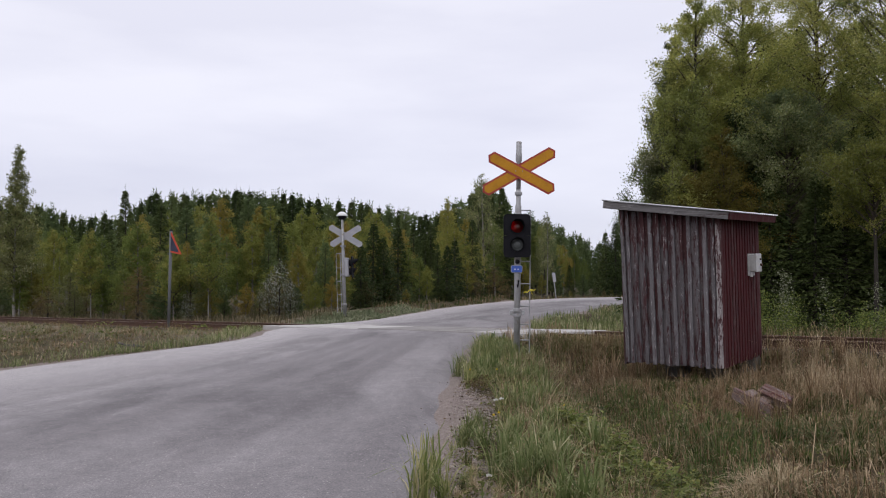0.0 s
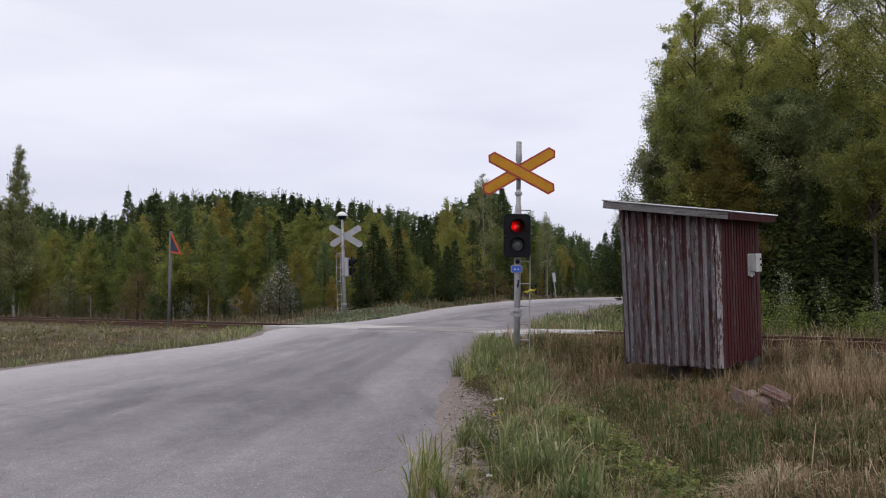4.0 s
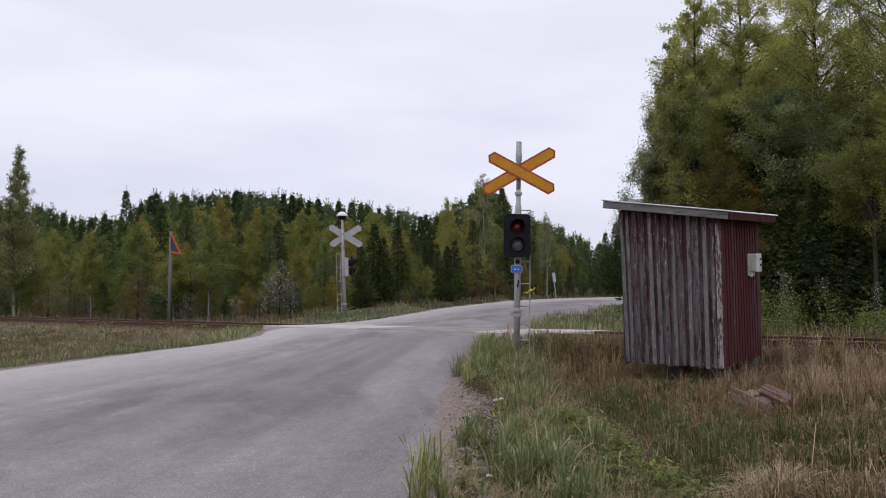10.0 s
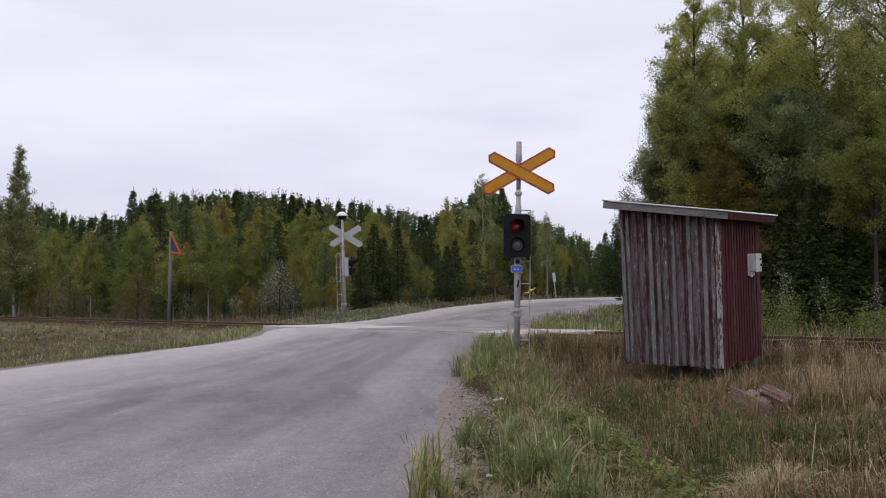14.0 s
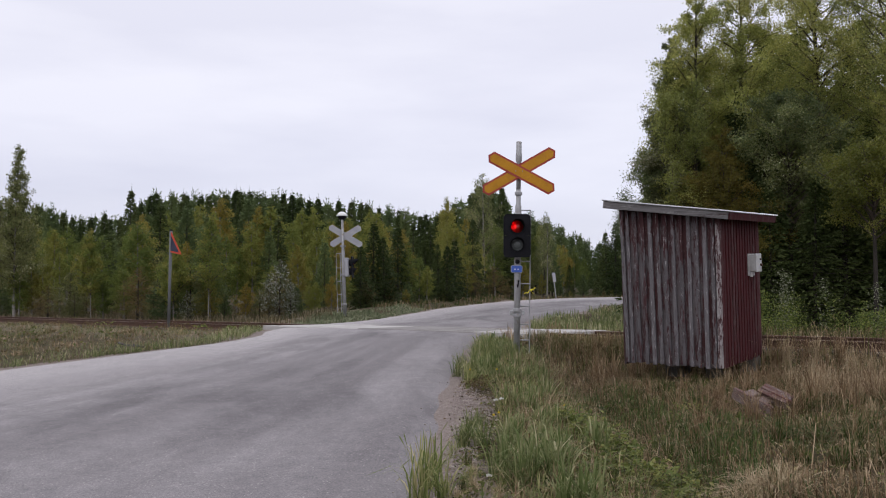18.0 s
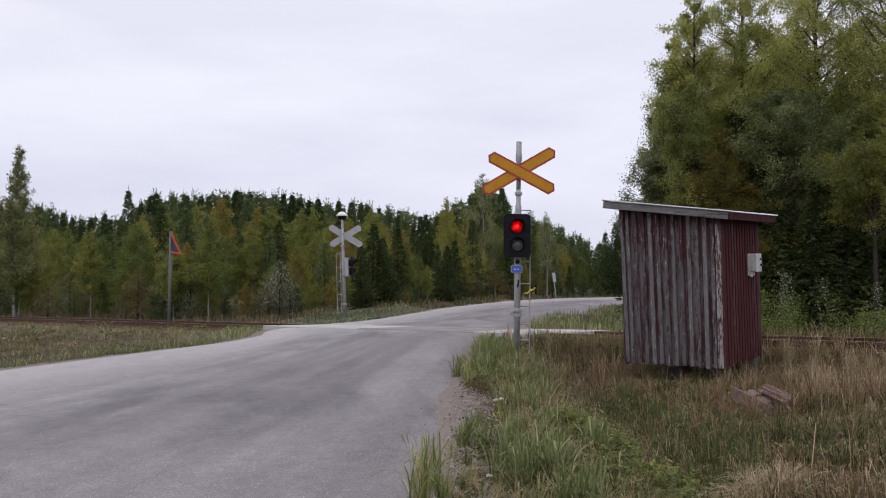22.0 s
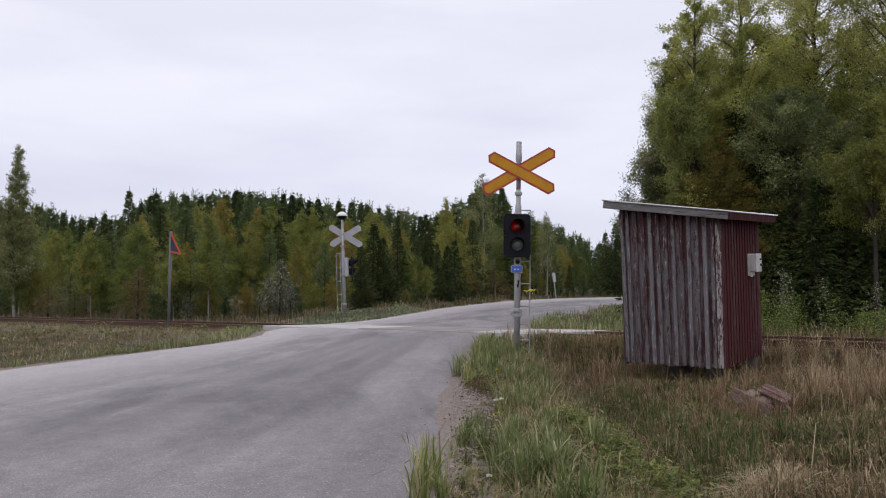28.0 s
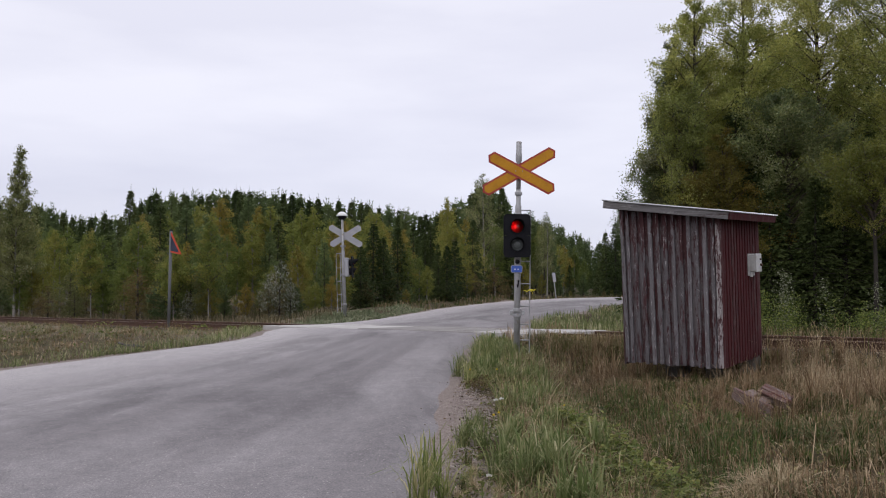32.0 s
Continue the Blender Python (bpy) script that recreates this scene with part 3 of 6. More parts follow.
def build_road():
    rows, cols = 240, 16
    verts, faces, uvs = [], [], []
    length = 0.0
    last = None
    for i in range(rows + 1):
        lx, ly, rx, ry = curve_at(ROAD, i / rows * (len(ROAD) - 1))
        mid = Vector(((lx + rx) / 2, (ly + ry) / 2))
        length += (mid - last).length if last else 0
        last = mid
        for j in range(cols + 1):
            u = j / cols
            x, y = lx + (rx - lx) * u, ly + (ry - ly) * u
            ragged = 0.035 * (math.sin(2.3 * length + 3 * j) + math.sin(6.1 * length + j)) * (1 if j in (0, cols) else 0)
            x += ragged
            z = float(road_z(x, y)) + 0.03 * (1 - (2 * u - 1) ** 2) - (0.075 if j in (0, cols) else 0.0)
            verts.append((x, y, z))
            uvs.append((u, length / 6.0))
    for i in range(rows):
        for j in range(cols):
            a = i * (cols + 1) + j
            faces.append((a, a + 1, a + cols + 2, a + cols + 1))
    me = mesh_of("road", verts, faces, M["asphalt"])
    lay = me.uv_layers.new(name="along")
    for lp in me.loops:
        lay.data[lp.index].uv = uvs[lp.vertex_index]
    me.polygons.foreach_set("use_smooth", [True] * len(me.polygons))
    tagged(new("road", me), "worn grey asphalt road with dusty edges", "road", kind="structure")


build_ground()
build_road()


# ---- railway ----
def build_track():
    track = thing("railway_track", pose(*on_track(0, 0, 0.035), 0, 0, TRACK_TURN), "single railway track with rusty rails on old sleepers", "railway track")
    prof = [(-0.065, -0.14), (0.065, -0.14), (0.065, -0.128), (0.012, -0.112), (0.010, -0.038), (0.034, -0.026), (0.034, -0.004), (0.028, 0), (-0.028, 0), (-0.034, -0.004), (-0.034, -0.026), (-0.010, -0.038), (-0.012, -0.112), (-0.065, -0.128)]
    for s in (-0.786, 0.786):
        verts, faces = [], []
        k = len(prof)
        for t in (-60, 170):
            verts += [(t, s + a, b) for a, b in prof]
        faces = [(i, (i + 1) % k, k + (i + 1) % k, k + i) for i in range(k)]
        me = mesh_of("rail", verts, faces, M["rust"])
        me.materials.append(M["rail_top"])
        me.polygons[7].material_index = 1
        part("rail", me, None, track)
    bm = boxed((0.24, 2.6, 0.14), bevel=0.012)
    sl = bm_mesh("sleeper", bm, M["sleeper"])
    for i in range(-24, 76):
        t = i * 0.62
        if -3.6 < t < 5.2:
            continue
        part("sleeper", sl, None, track, m=pose(t + RS.uniform(-0.03, 0.03), RS.uniform(-0.04, 0.04), -0.205, 0, 0, RS.uniform(-1, 1)))
    deck = thing("crossing_deck", pose(*on_track(0, 0), 0, 0, TRACK_TURN), "pale dusty concrete panels between the rails", "crossing deck")
    n = 5
    for s, wd in ((-1.02, 0.30), (0.0, 1.36), (1.02, 0.30)):
        bright, dull = (bm_mesh("panel", boxed((7.95 / n - 0.012, wd, 0.14), bevel=0.012), M[k]) for k in ("deck", "dusty_deck"))
        for i in range(n):
            worn = i in (1, 2) or (i == 3 and s < 0)
            part("panel", dull if worn else bright, None, deck, "panel greyed by road dust" if worn else "", pose(-3.35 + 7.95 * (i + 0.5) / n, s, -0.03 + RS.uniform(-0.004, 0.004), RS.uniform(-0.3, 0.3), RS.uniform(-0.2, 0.2), 0))


build_track()


# ---- level crossing signals ----
def cross_arm(length, width, tip, inset=0.0):
    a, w = length / 2 - inset * 1.15, width / 2 - inset
    k = tip * w / (width / 2)
    return [(-a, 0), (-a + k, -w), (a - k, -w), (a, 0), (a - k, w), (-a + k, w)]


def crossbuck(parent, m, front, rim, label, size=1.0, arms=((1.25, -32.0, 0.0, 0.0), (1.17, 30.0, 0.0, 0.0))):
    """Two crossed arms (length, lean, shift), the first bolted behind the second; the face looks along -y."""
    for (length, lean, x, z), y in zip(arms, (0.004, -0.008)):
        at = m @ pose(x, y, z, 0, lean, 0)
        arm = part("arm", plate(cross_arm(length * size, 0.182, 0.055), 0.006, at), rim, parent, label)
        part("arm_face", plate(cross_arm(length * size, 0.182, 0.055, 0.028), 0.003, at @ pose(0, -0.0055, 0)), front, arm)
    for x in (-0.05, 0.05):
        part("bolt", tubed(m @ Vector((x, -0.022, 0)), m @ Vector((x, 0.05, 0)), 0.009, 0.009, 8), M["galvanised"], parent)


def hood(r, depth, m):
    """An open visor over a lens: a half sleeve, longer at the top, that points along -y."""
    bm = bmesh.new()
    k = 18
    rows = []
    for rr in (r, r - 0.006):
        for f in (0.0, 1.0):
            ring = []
            for i in range(k + 1):
                a = math.pi * (-0.12 + 1.24 * i / k)
                cut = 0.35 + 0.65 * max(0.0, math.sin(a))
                ring.append(bm.verts.new(m @ Vector((rr * math.cos(a), -depth * cut * f, rr * math.sin(a)))))
            rows.append(ring)
    for a, b in ((0, 1), (3, 2), (1, 3)):
        for i in range(k):
            bm.faces.new((rows[a][i], rows[a][i + 1], rows[b][i + 1], rows[b][i]))
    return bm


def lens_dome(r, bulge, m):
    bm = bmesh.new()
    rings = []
    for q in (1.0, 0.8, 0.55, 0.28):
        rings.append([bm.verts.new(m @ Vector((r * q * math.cos(2 * math.pi * i / 24), -bulge * (1 - q * q), r * q * math.sin(2 * math.pi * i / 24)))) for i in range(24)])
    top = bm.verts.new(m @ Vector((0, -bulge, 0)))
    for a, b in zip(rings, rings[1:]):
        for i in range(24):
            bm.faces.new((a[i], a[(i + 1) % 24], b[(i + 1) % 24], b[i]))
    for i in range(24):
        bm.faces.new((rings[-1][i], rings[-1][(i + 1) % 24], top))
    return bm


def board_with_holes(w, h, rad, thick, holes, m):
    """A backing board with round openings: a grid of rim faces from the outline to each hole."""
    bm = bmesh.new()
    k = 32
    loops = []
    for side in (-thick / 2, thick / 2):
        for cz, half_up, half_dn in holes:
            outer, inner = [], []
            for i in range(k):
                a = 2 * math.pi * i / k
                dx, dz = math.cos(a), math.sin(a)
                lim = min((w / 2) / max(abs(dx), 1e-6), (half_up if dz > 0 else half_dn) / max(abs(dz), 1e-6))
                half = half_up if dz > 0 else half_dn
                if half > 0.15:
                    lim = min(lim, (w / 2 + half - 0.032) / (abs(dx) + abs(dz)))
                outer.append(bm.verts.new(m @ Vector((dx * lim, side, cz + dz * lim))))
                inner.append(bm.verts.new(m @ Vector((dx * rad, side, cz + dz * rad))))
            for i in range(k):
                bm.faces.new((outer[i], outer[(i + 1) % k], inner[(i + 1) % k], inner[i]))
            loops.append((outer, inner))
    nh = len(holes)
    for i in range(nh):
        for q in (0, 1):
            a, b = loops[i][q], loops[i + nh][q]
            for j in range(k):
                bm.faces.new((a[j], a[(j + 1) % k], b[(j + 1) % k], b[j]))
    return bm


def signal_head(parent, m, back, lamp):
    """Two lamps on a black board; the upper one holds the revolving red lamp."""
    part("board", board_with_holes(0.385, 0.624, 0.092, 0.014, [(0.132, 0.180, 0.132), (-0.132, 0.132, 0.180)], m), M["black"], parent, "black backing board with two round openings")
    part("board_rim", plate_ring(0.385, 0.624, 0.012, 0.03, m), M["black"], parent)
    part("housing", boxed((0.30, 0.13, 0.56), m @ pose(0, 0.165, 0), 0.02), back, parent, "lamp housing behind the board")
    for z, glass in ((0.132, M["red_lens"]), (-0.132, M["clear_lens"])):
        at = m @ pose(0, 0, z)
        lens = part("lens", lens_dome(0.092, 0.03, at @ pose(0, -0.004, 0)), glass, parent, "red lens" if z > 0 else "clear dark lens", smooth=True)
        part("bezel", ring(0.090, 0.101, 0.03, at @ pose(0, -0.012, 0)), M["black"], lens)
        part("lamp_barrel", ring(0.094, 0.103, 0.10, at @ pose(0, 0.056, 0)), M["black"], parent)
        part("hood", hood(0.106, 0.20 if z > 0 else 0.13, at @ pose(0, -0.006, 0)), M["black"], parent, "black visor hood", smooth=True)
    low = m @ pose(0, 0, -0.132)
    # grey rings added to draw the sky's reflection on the lower lens
    for r, y in ((0.068, -0.0195), (0.034, -0.031)):
        part("reflection_ring", ring(r, r + 0.007, 0.006, low @ pose(0, y, 0)), M["grey_pole"], parent, "grey ring standing in for sky reflected in the unlit lens")
    if lamp:
        return part("revolving_lamp", ball(0.04, 24, 14), M["beacon"], parent, "red flashing lamp", m @ pose(0, 0.052, 0.132), True)
    return None


def ball(r, u=16, v=10, m=None):
    bm = bmesh.new()
    bmesh.ops.create_uvsphere(bm, u_segments=u, v_segments=v, radius=r, matrix=m or Matrix())
    return bm


def ring(r0, r1, depth, m, k=28):
    bm = bmesh.new()
    loops = []
    for r, y in ((r0, -depth / 2), (r1, -depth / 2), (r1, depth / 2), (r0, depth / 2)):
        loops.append([bm.verts.new(m @ Vector((r * math.cos(2 * math.pi * i / k), y, r * math.sin(2 * math.pi * i / k)))) for i in range(k)])
    for q in range(4):
        a, b = loops[q], loops[(q + 1) % 4]
        for i in range(k):
            bm.faces.new((a[i], a[(i + 1) % k], b[(i + 1) % k], b[i]))
    return bm


def plate_ring(w, h, band, depth, m):
    bm = bmesh.new()
    loops = []
    for inset, y in ((0, -depth / 2), (0, depth / 2), (band, depth / 2), (band, -depth / 2)):
        loops.append([bm.verts.new(m @ Vector((x, y, z))) for x, z in rounded(w - 2 * inset + 0.012, h - 2 * inset + 0.012, 0.052 - 0.3 * inset)])
    k = len(loops[0])
    for q in range(4):
        a, b = loops[q], loops[(q + 1) % 4]
        for i in range(k):
            bm.faces.new((a[i], a[(i + 1) % k], b[(i + 1) % k], b[i]))
    return bm


def ladder(parent, x, y, z0, z1, rungs, post_x, post_y):
    part("ladder_stile", tubed((x, y, z0), (x, y, z1), 0.0085, 0.0085, 8), M["galvanised"], parent, "thin steel ladder stile")
    for z in rungs:
        part("rung", tubed((post_x, post_y, z), (x, y, z), 0.009, 0.009, 8), M["galvanised"], parent)


def near_signal():
    sig = thing("crossing_signal", pose(1.08, 14.0, -0.12, 0, 0.9, 0), "level crossing signal post with yellow cross and red flashing lamp", "crossing signal")
    g = M["galvanised"]
    part("post", lathe([(0.048, -0.3), (0.047, 1.38), (0.046, 2.02), (0.046, 2.05), (0.046, 2.15), (0.036, 2.18), (0.034, 2.40)], 18), g, sig, "galvanised steel post", smooth=True)
    part("upper_pipe", lathe([(0.034, 2.38), (0.034, 2.80), (0.046, 2.83), (0.046, 2.93), (0.040, 2.96), (0.040, 3.11), (0.036, 3.115)], 16), g, sig, smooth=True)
    for z, r in ((2.34, 0.055), (0.62, 0.064), (0.54, 0.064)):
        part("clamp", lathe([(r - 0.01, z - 0.025), (r, z - 0.02), (r, z + 0.02), (r - 0.01, z + 0.025)], 16), g, sig)
    for a in (-1, 1):
        part("clamp_bolt", boxed((0.05, 0.06, 0.07), pose(a * 0.085, 0, 0.58), 0.006), g, sig)
    crossbuck(sig, pose(0.0, -0.062, 2.665, 0, 1.2, 0), M["yellow"], M["red_edge"], "yellow arm with a red border", 0.965, ((1.285, -32.0, 0.0, 0.0), (1.15, 26.5, 0.036, -0.026)))
    lamp = signal_head(sig, pose(-0.022, -0.13, 1.708, 0, -0.6, 0), M["black"], True)
    part("bracket", boxed((0.10, 0.10, 0.05), pose(0, -0.045, 2.02), 0.006), g, sig)
    part("bell", ball(0.035, 14, 8, pose(-0.01, -0.075, 1.33)), M["black"], sig, "small dark bell", smooth=True)
    blue = part("number_plate", plate(rounded(0.155, 0.095, 0.015), 0.004, pose(-0.018, -0.072, 1.222)), M["blue"], sig, "small blue plate with white marks")
    part("plate_border", plate(rounded(0.168, 0.108, 0.02), 0.003, pose(-0.018, -0.068, 1.222)), M["sign_back"], blue, "pale worn edge of the plate")
    for x, w in ((-0.025, 0.02), (0.022, 0.02)):
        part("mark", boxed((w, 0.002, 0.012), pose(-0.018 + x, -0.0755, 1.218)), M["white"], blue)
    part("hook", tubed((0.0, -0.065, 0.95), (0.012, -0.075, 1.06), 0.008, 0.012, 8), M["black"], sig)
    part("hook", tubed((0.0, -0.065, 0.95), (-0.012, -0.075, 1.0), 0.008, 0.006, 8), M["black"], sig)
    ladder(sig, 0.19, 0.06, 0.0, 2.10, (0.18, 0.41, 0.68, 1.01, 1.34, 1.67), 0.02, 0.05)
    part("ladder_top", tubed((0.0, 0.05, 2.10), (0.19, 0.06, 2.10), 0.009, 0.009, 8), g, sig)
    return sig, lamp


def far_signal():
    sig = thing("crossing_signal", pose(-3.13, 30.4, 0.02, 0, -1.9, 4), "level crossing signal seen from behind, with a lamp on top", "crossing signal")
    g = M["galvanised"]
    part("post", lathe([(0.054, -0.3), (0.052, 2.02), (0.045, 2.06), (0.038, 2.10), (0.036, 3.02)], 16), g, sig, "pale steel post", smooth=True)
    for q in (0.45, 1.35, 2.2):
        part("clamp", lathe([(0.06, q - 0.03), (0.078, q - 0.025), (0.078, q + 0.025), (0.06, q + 0.03)], 14), g, sig)
    crossbuck(sig, pose(0.09, 0.06, 2.50, 0, 0, 180), M["sign_back"], M["sign_back"], "grey back of a sign arm", 0.92)
    signal_head(sig, pose(0.27, 0.0, 1.56, 0, 0, 84), M["sign_back"], False)
    part("bracket", boxed((0.16, 0.05, 0.05), pose(0.08, 0.02, 1.76), 0.006), g, sig)
    part("bracket", boxed((0.16, 0.05, 0.05), pose(0.08, 0.02, 1.36), 0.006), g, sig)
    part("lamp_shade", lathe([(0.012, 3.235), (0.06, 3.225), (0.12, 3.185), (0.172, 3.12), (0.172, 3.10), (0.08, 3.10)], 22), M["white"], sig, "white domed lamp shade", smooth=True)
    part("lamp_globe", lathe([(0.05, 2.99), (0.10, 3.02), (0.13, 3.07), (0.13, 3.098), (0.05, 3.099)], 18), M["black"], sig, "dark lamp body", smooth=True)
    ladder(sig, -0.21, 0.02, 0.05, 1.98, (0.35, 0.75, 1.15, 1.55, 1.98), -0.02, 0)
    part("ladder_stile", tubed((-0.09, 0.02, 0.05), (-0.09, 0.02, 1.98), 0.011, 0.011, 8), g, sig)
    sig.scale = (1.07, 1.07, 1.07)
    return sig


near, red_lamp = near_signal()
far_signal()


def pennant_marker():
    z = float(ground_z(-6.77, 23.5)[0])
    mk = thing("track_marker", pose(-6.77, 23.5, z, 0, 1.0, -36), "grey pole with a dark triangular plate edged in orange", "sign")
    top = 2.36 - z
    part("pole", tubed((0, 0, -0.2), (0, 0, top), 0.037, 0.037, 12), M["grey_pole"], mk, smooth=True)
    part("cap", tubed((0, 0, top), (0, 0, top + 0.03), 0.045, 0.03, 12), M["black"], mk)
    tri = [(0.04, top - 0.02), (0.47, top - 0.60), (0.04, top - 0.54)]
    inner = [(0.045, top - 0.12), (0.37, top - 0.545), (0.045, top - 0.495)]
    pl = part("plate", plate(tri, 0.006, pose(0, -0.03, 0)), M["orange"], mk, "orange-edged triangular plate")
    part("plate_face", plate(inner, 0.003, pose(0, -0.036, 0)), M["navy"], pl, "dark triangle")


def far_sign():
    x, y = 7.45, 62.6
    z = float(ground_z(x, y)[0])
    sg = thing("road_sign", pose(x, y, z, 0, -7, 0) @ pose(0, 0, 0, 0, 0, 58), "narrow grey sign on a thin leaning post", "sign")
    part("post", tubed((0, 0, -0.2), (0, 0, 1.75), 0.035, 0.035, 10), M["galvanised"], sg)
    part("plate", plate(rounded(0.45, 0.62, 0.03), 0.01, pose(0, -0.045, 1.42)), M["sign_back"], sg, "grey back of the plate")


pennant_marker()
far_sign()


# ---- the hut ----
def build_hut():
    """Small board hut that leans on its blocks; x runs along the grey wall, y along the red one away from the corner."""
    corner = Vector((3.71, 12.6, -0.26))
    turn = math.degrees(math.atan2(0.59, -0.806))
    hut = thing("relay_hut", Matrix.Translation(corner) @ pose(0, 0, 0, 0, 0, turn) @ Matrix.Rotation(radians(-2.5), 4, "X"), "small weathered wooden hut with peeling red paint", "hut")
    # local x = leftwards along the grey wall, local -y = away along the red wall
    L, D, HR, HL = 1.44, 1.54, 1.99, 2.19

    def top(x):
        return HR + (HL - HR) * x / L
    part("inner_wall", boxed((L - 0.10, 0.04, 1.9), pose(L / 2, -0.06, 1.0)), M["sleeper"], hut)
    part("inner_wall", boxed((0.04, D - 0.14, 1.9), pose(0.06, -D / 2, 1.0)), M["sleeper"], hut)
    part("inner_wall", boxed((L - 0.10, 0.04, 1.9), pose(L / 2, -D + 0.06, 1.0)), M["sleeper"], hut)
    part("inner_wall", boxed((0.04, D - 0.14, 2.0), pose(L - 0.06, -D / 2, 1.03)), M["sleeper"], hut)
    part("floor", boxed((L - 0.08, D - 0.08, 0.10), pose(L / 2, -D / 2, 0.11)), M["sleeper"], hut)
    # grey wall: wide boards below, narrow cover boards over their joints; the foot is a little narrower than the eave
    n = 13
    step = L / n

    def plank(x, w, y, th, zb, zt, lean):
        bm = boxed((w, th, zt - zb), pose(0, 0, (zb + zt) / 2), 0.004)
        return bm, pose(x, y, 0, 0, lean, 0)
    for i in range(n):
        x = (i + 0.5) * step
        lean = 0.45 * (x - 0.25) / L * 3.2
        bm, m = plank(0, step * 0.98, 0, 0.022, 0.045 * x / L + RS.uniform(-0.01, 0.012), top(x) - 0.01, 0)
        part("board", bm, M["grey_board"], hut, m=pose(x - 0.045 * x / L * 1.0, -0.034, 0, 0, lean, 0) @ pose(0, 0, 0, RS.uniform(-0.2, 0.2)))
    for i in range(n + 1):
        x = min(max(i * step, 0.035), L - 0.03)
        lean = 0.45 * (x - 0.25) / L * 3.2
        pale = i == 0
        bm, m = plank(0, step * (0.50 if i not in (0,) else 0.72) * RS.uniform(0.85, 1.1), 0, 0.030, 0.045 * x / L + RS.uniform(-0.018, 0.005), top(x) - 0.01, 0)
        part("cover_board", bm, M["pale_board"] if pale else M["batten"], hut, m=pose(x - 0.045 * x / L, 0.0, 0, 0, lean, 0) @ pose(0, 0, 0, RS.uniform(-0.2, 0.2)))
    # red wall
    n = 14
    step = D / n
    for i in range(n):
        part("board", boxed((0.022, step * 0.98, HR - 0.02), pose(0.02, 0, (HR - 0.02) / 2 + 0.05 * i / n + RS.uniform(-0.008, 0.008)), 0.004), M["red_board"], hut, m=pose(0, -(i + 0.5) * step, 0, 0, 0, 0))
    for i in range(n + 1):
        y = -min(max(i * step, 0.03), D - 0.03)
        part("cover_board", boxed((0.024, step * 0.68, HR - 0.02), pose(0.0, 0, (HR - 0.02) / 2 + 0.05 * i / n + RS.uniform(-0.015, 0.006)), 0.004), M["red_board"], hut, m=pose(0, y, 0, 0, 0, RS.uniform(-0.4, 0.4)))
    # the two hidden walls
    for i in range(12):
        part("board", boxed((L / 12 * 0.99, 0.022, top((i + .5) * L / 12) - 0.02), pose(0, 0, top((i + .5) * L / 12) / 2), 0.004), M["red_board"], hut, m=pose((i + 0.5) * L / 12, -D + 0.02, 0))
        part("board", boxed((0.022, D / 12 * 0.99, HL - 0.02), pose(0, 0, HL / 2), 0.004), M["grey_board"], hut, m=pose(L - 0.02, -(i + 0.5) * D / 12, 0))
    # mono-pitch roof, low over the red wall
    pitch = math.degrees(math.atan2(HL - HR, L))
    xa, xb, ya, yb = -0.16, L + 0.20, 0.14, -D - 0.30
    rm = pose(0, 0, HR, 0, -pitch, 0)
    part("roof_deck", boxed((xb - xa - 0.04, ya - yb - 0.04, 0.03), rm @ pose((xa + xb) / 2, (ya + yb) / 2, 0.035)), M["red_board"], hut)
    part("fascia", boxed((xb - xa, 0.025, 0.10), rm @ pose((xa + xb) / 2, ya, 0.045), 0.004), M["fascia"], hut, "bare grey fascia board")
    part("fascia", boxed((0.025, ya - yb - 0.03, 0.10), rm @ pose(xa, (ya + yb) / 2 - 0.013, 0.045), 0.004), M["red_board"], hut, "red fascia board")
    part("fascia", boxed((0.025, ya - yb - 0.03, 0.10), rm @ pose(xb, (ya + yb) / 2 - 0.013, 0.045), 0.004), M["grey_board"], hut)
    part("fascia", boxed((xb - xa, 0.025, 0.10), rm @ pose((xa + xb) / 2, yb, 0.045), 0.004), M["red_board"], hut)
    # corrugated sheet
    verts, faces = [], []
    k = 96
    for i in range(k + 1):
        y = ya + 0.03 + (yb - ya - 0.06) * i / k
        z = 0.107 + 0.008 * math.cos(i / k * 2 * math.pi * 24)
        for zz in (z, z - 0.004):
            verts += [tuple(rm @ Vector((xa - 0.03, y, zz))), tuple(rm @ Vector((xb + 0.02, y, zz)))]
    for i in range(k):
        a = 4 * i
        faces += [(a, a + 1, a + 5, a + 4), (a + 3, a + 2, a + 6, a + 7), (a, a + 4, a + 6, a + 2), (a + 1, a + 3, a + 7, a + 5)]
    faces += [(0, 2, 3, 1), (4 * k, 4 * k + 1, 4 * k + 3, 4 * k + 2)]
    part("roof_sheet", mesh_of("roof_sheet", verts, faces, M["roof_sheet"]), None, hut, "pale corrugated roof sheet")
    part("roof_edge", boxed((xb - xa - 0.06, 0.006, 0.014), rm @ pose((xa + xb) / 2 - 0.06, ya + 0.034, 0.110)), M["roof_sheet"], hut, "bright folded edge of the roof sheet")
    # grey switch box on the red wall
    bx = part("switch_box", boxed((0.10, 0.22, 0.25), pose(-0.065, -1.15, 1.385), 0.012), M["box_grey"], hut, "grey plastic switch box")
    part("box_lid", boxed((0.03, 0.23, 0.26), pose(-0.12, -1.15, 1.385), 0.008), M["box_grey"], bx)
    part("box_knob", tubed((-0.13, -1.21, 1.355), (-0.16, -1.21, 1.355), 0.02, 0.018, 10), M["rust"], bx, "brown cable plug")
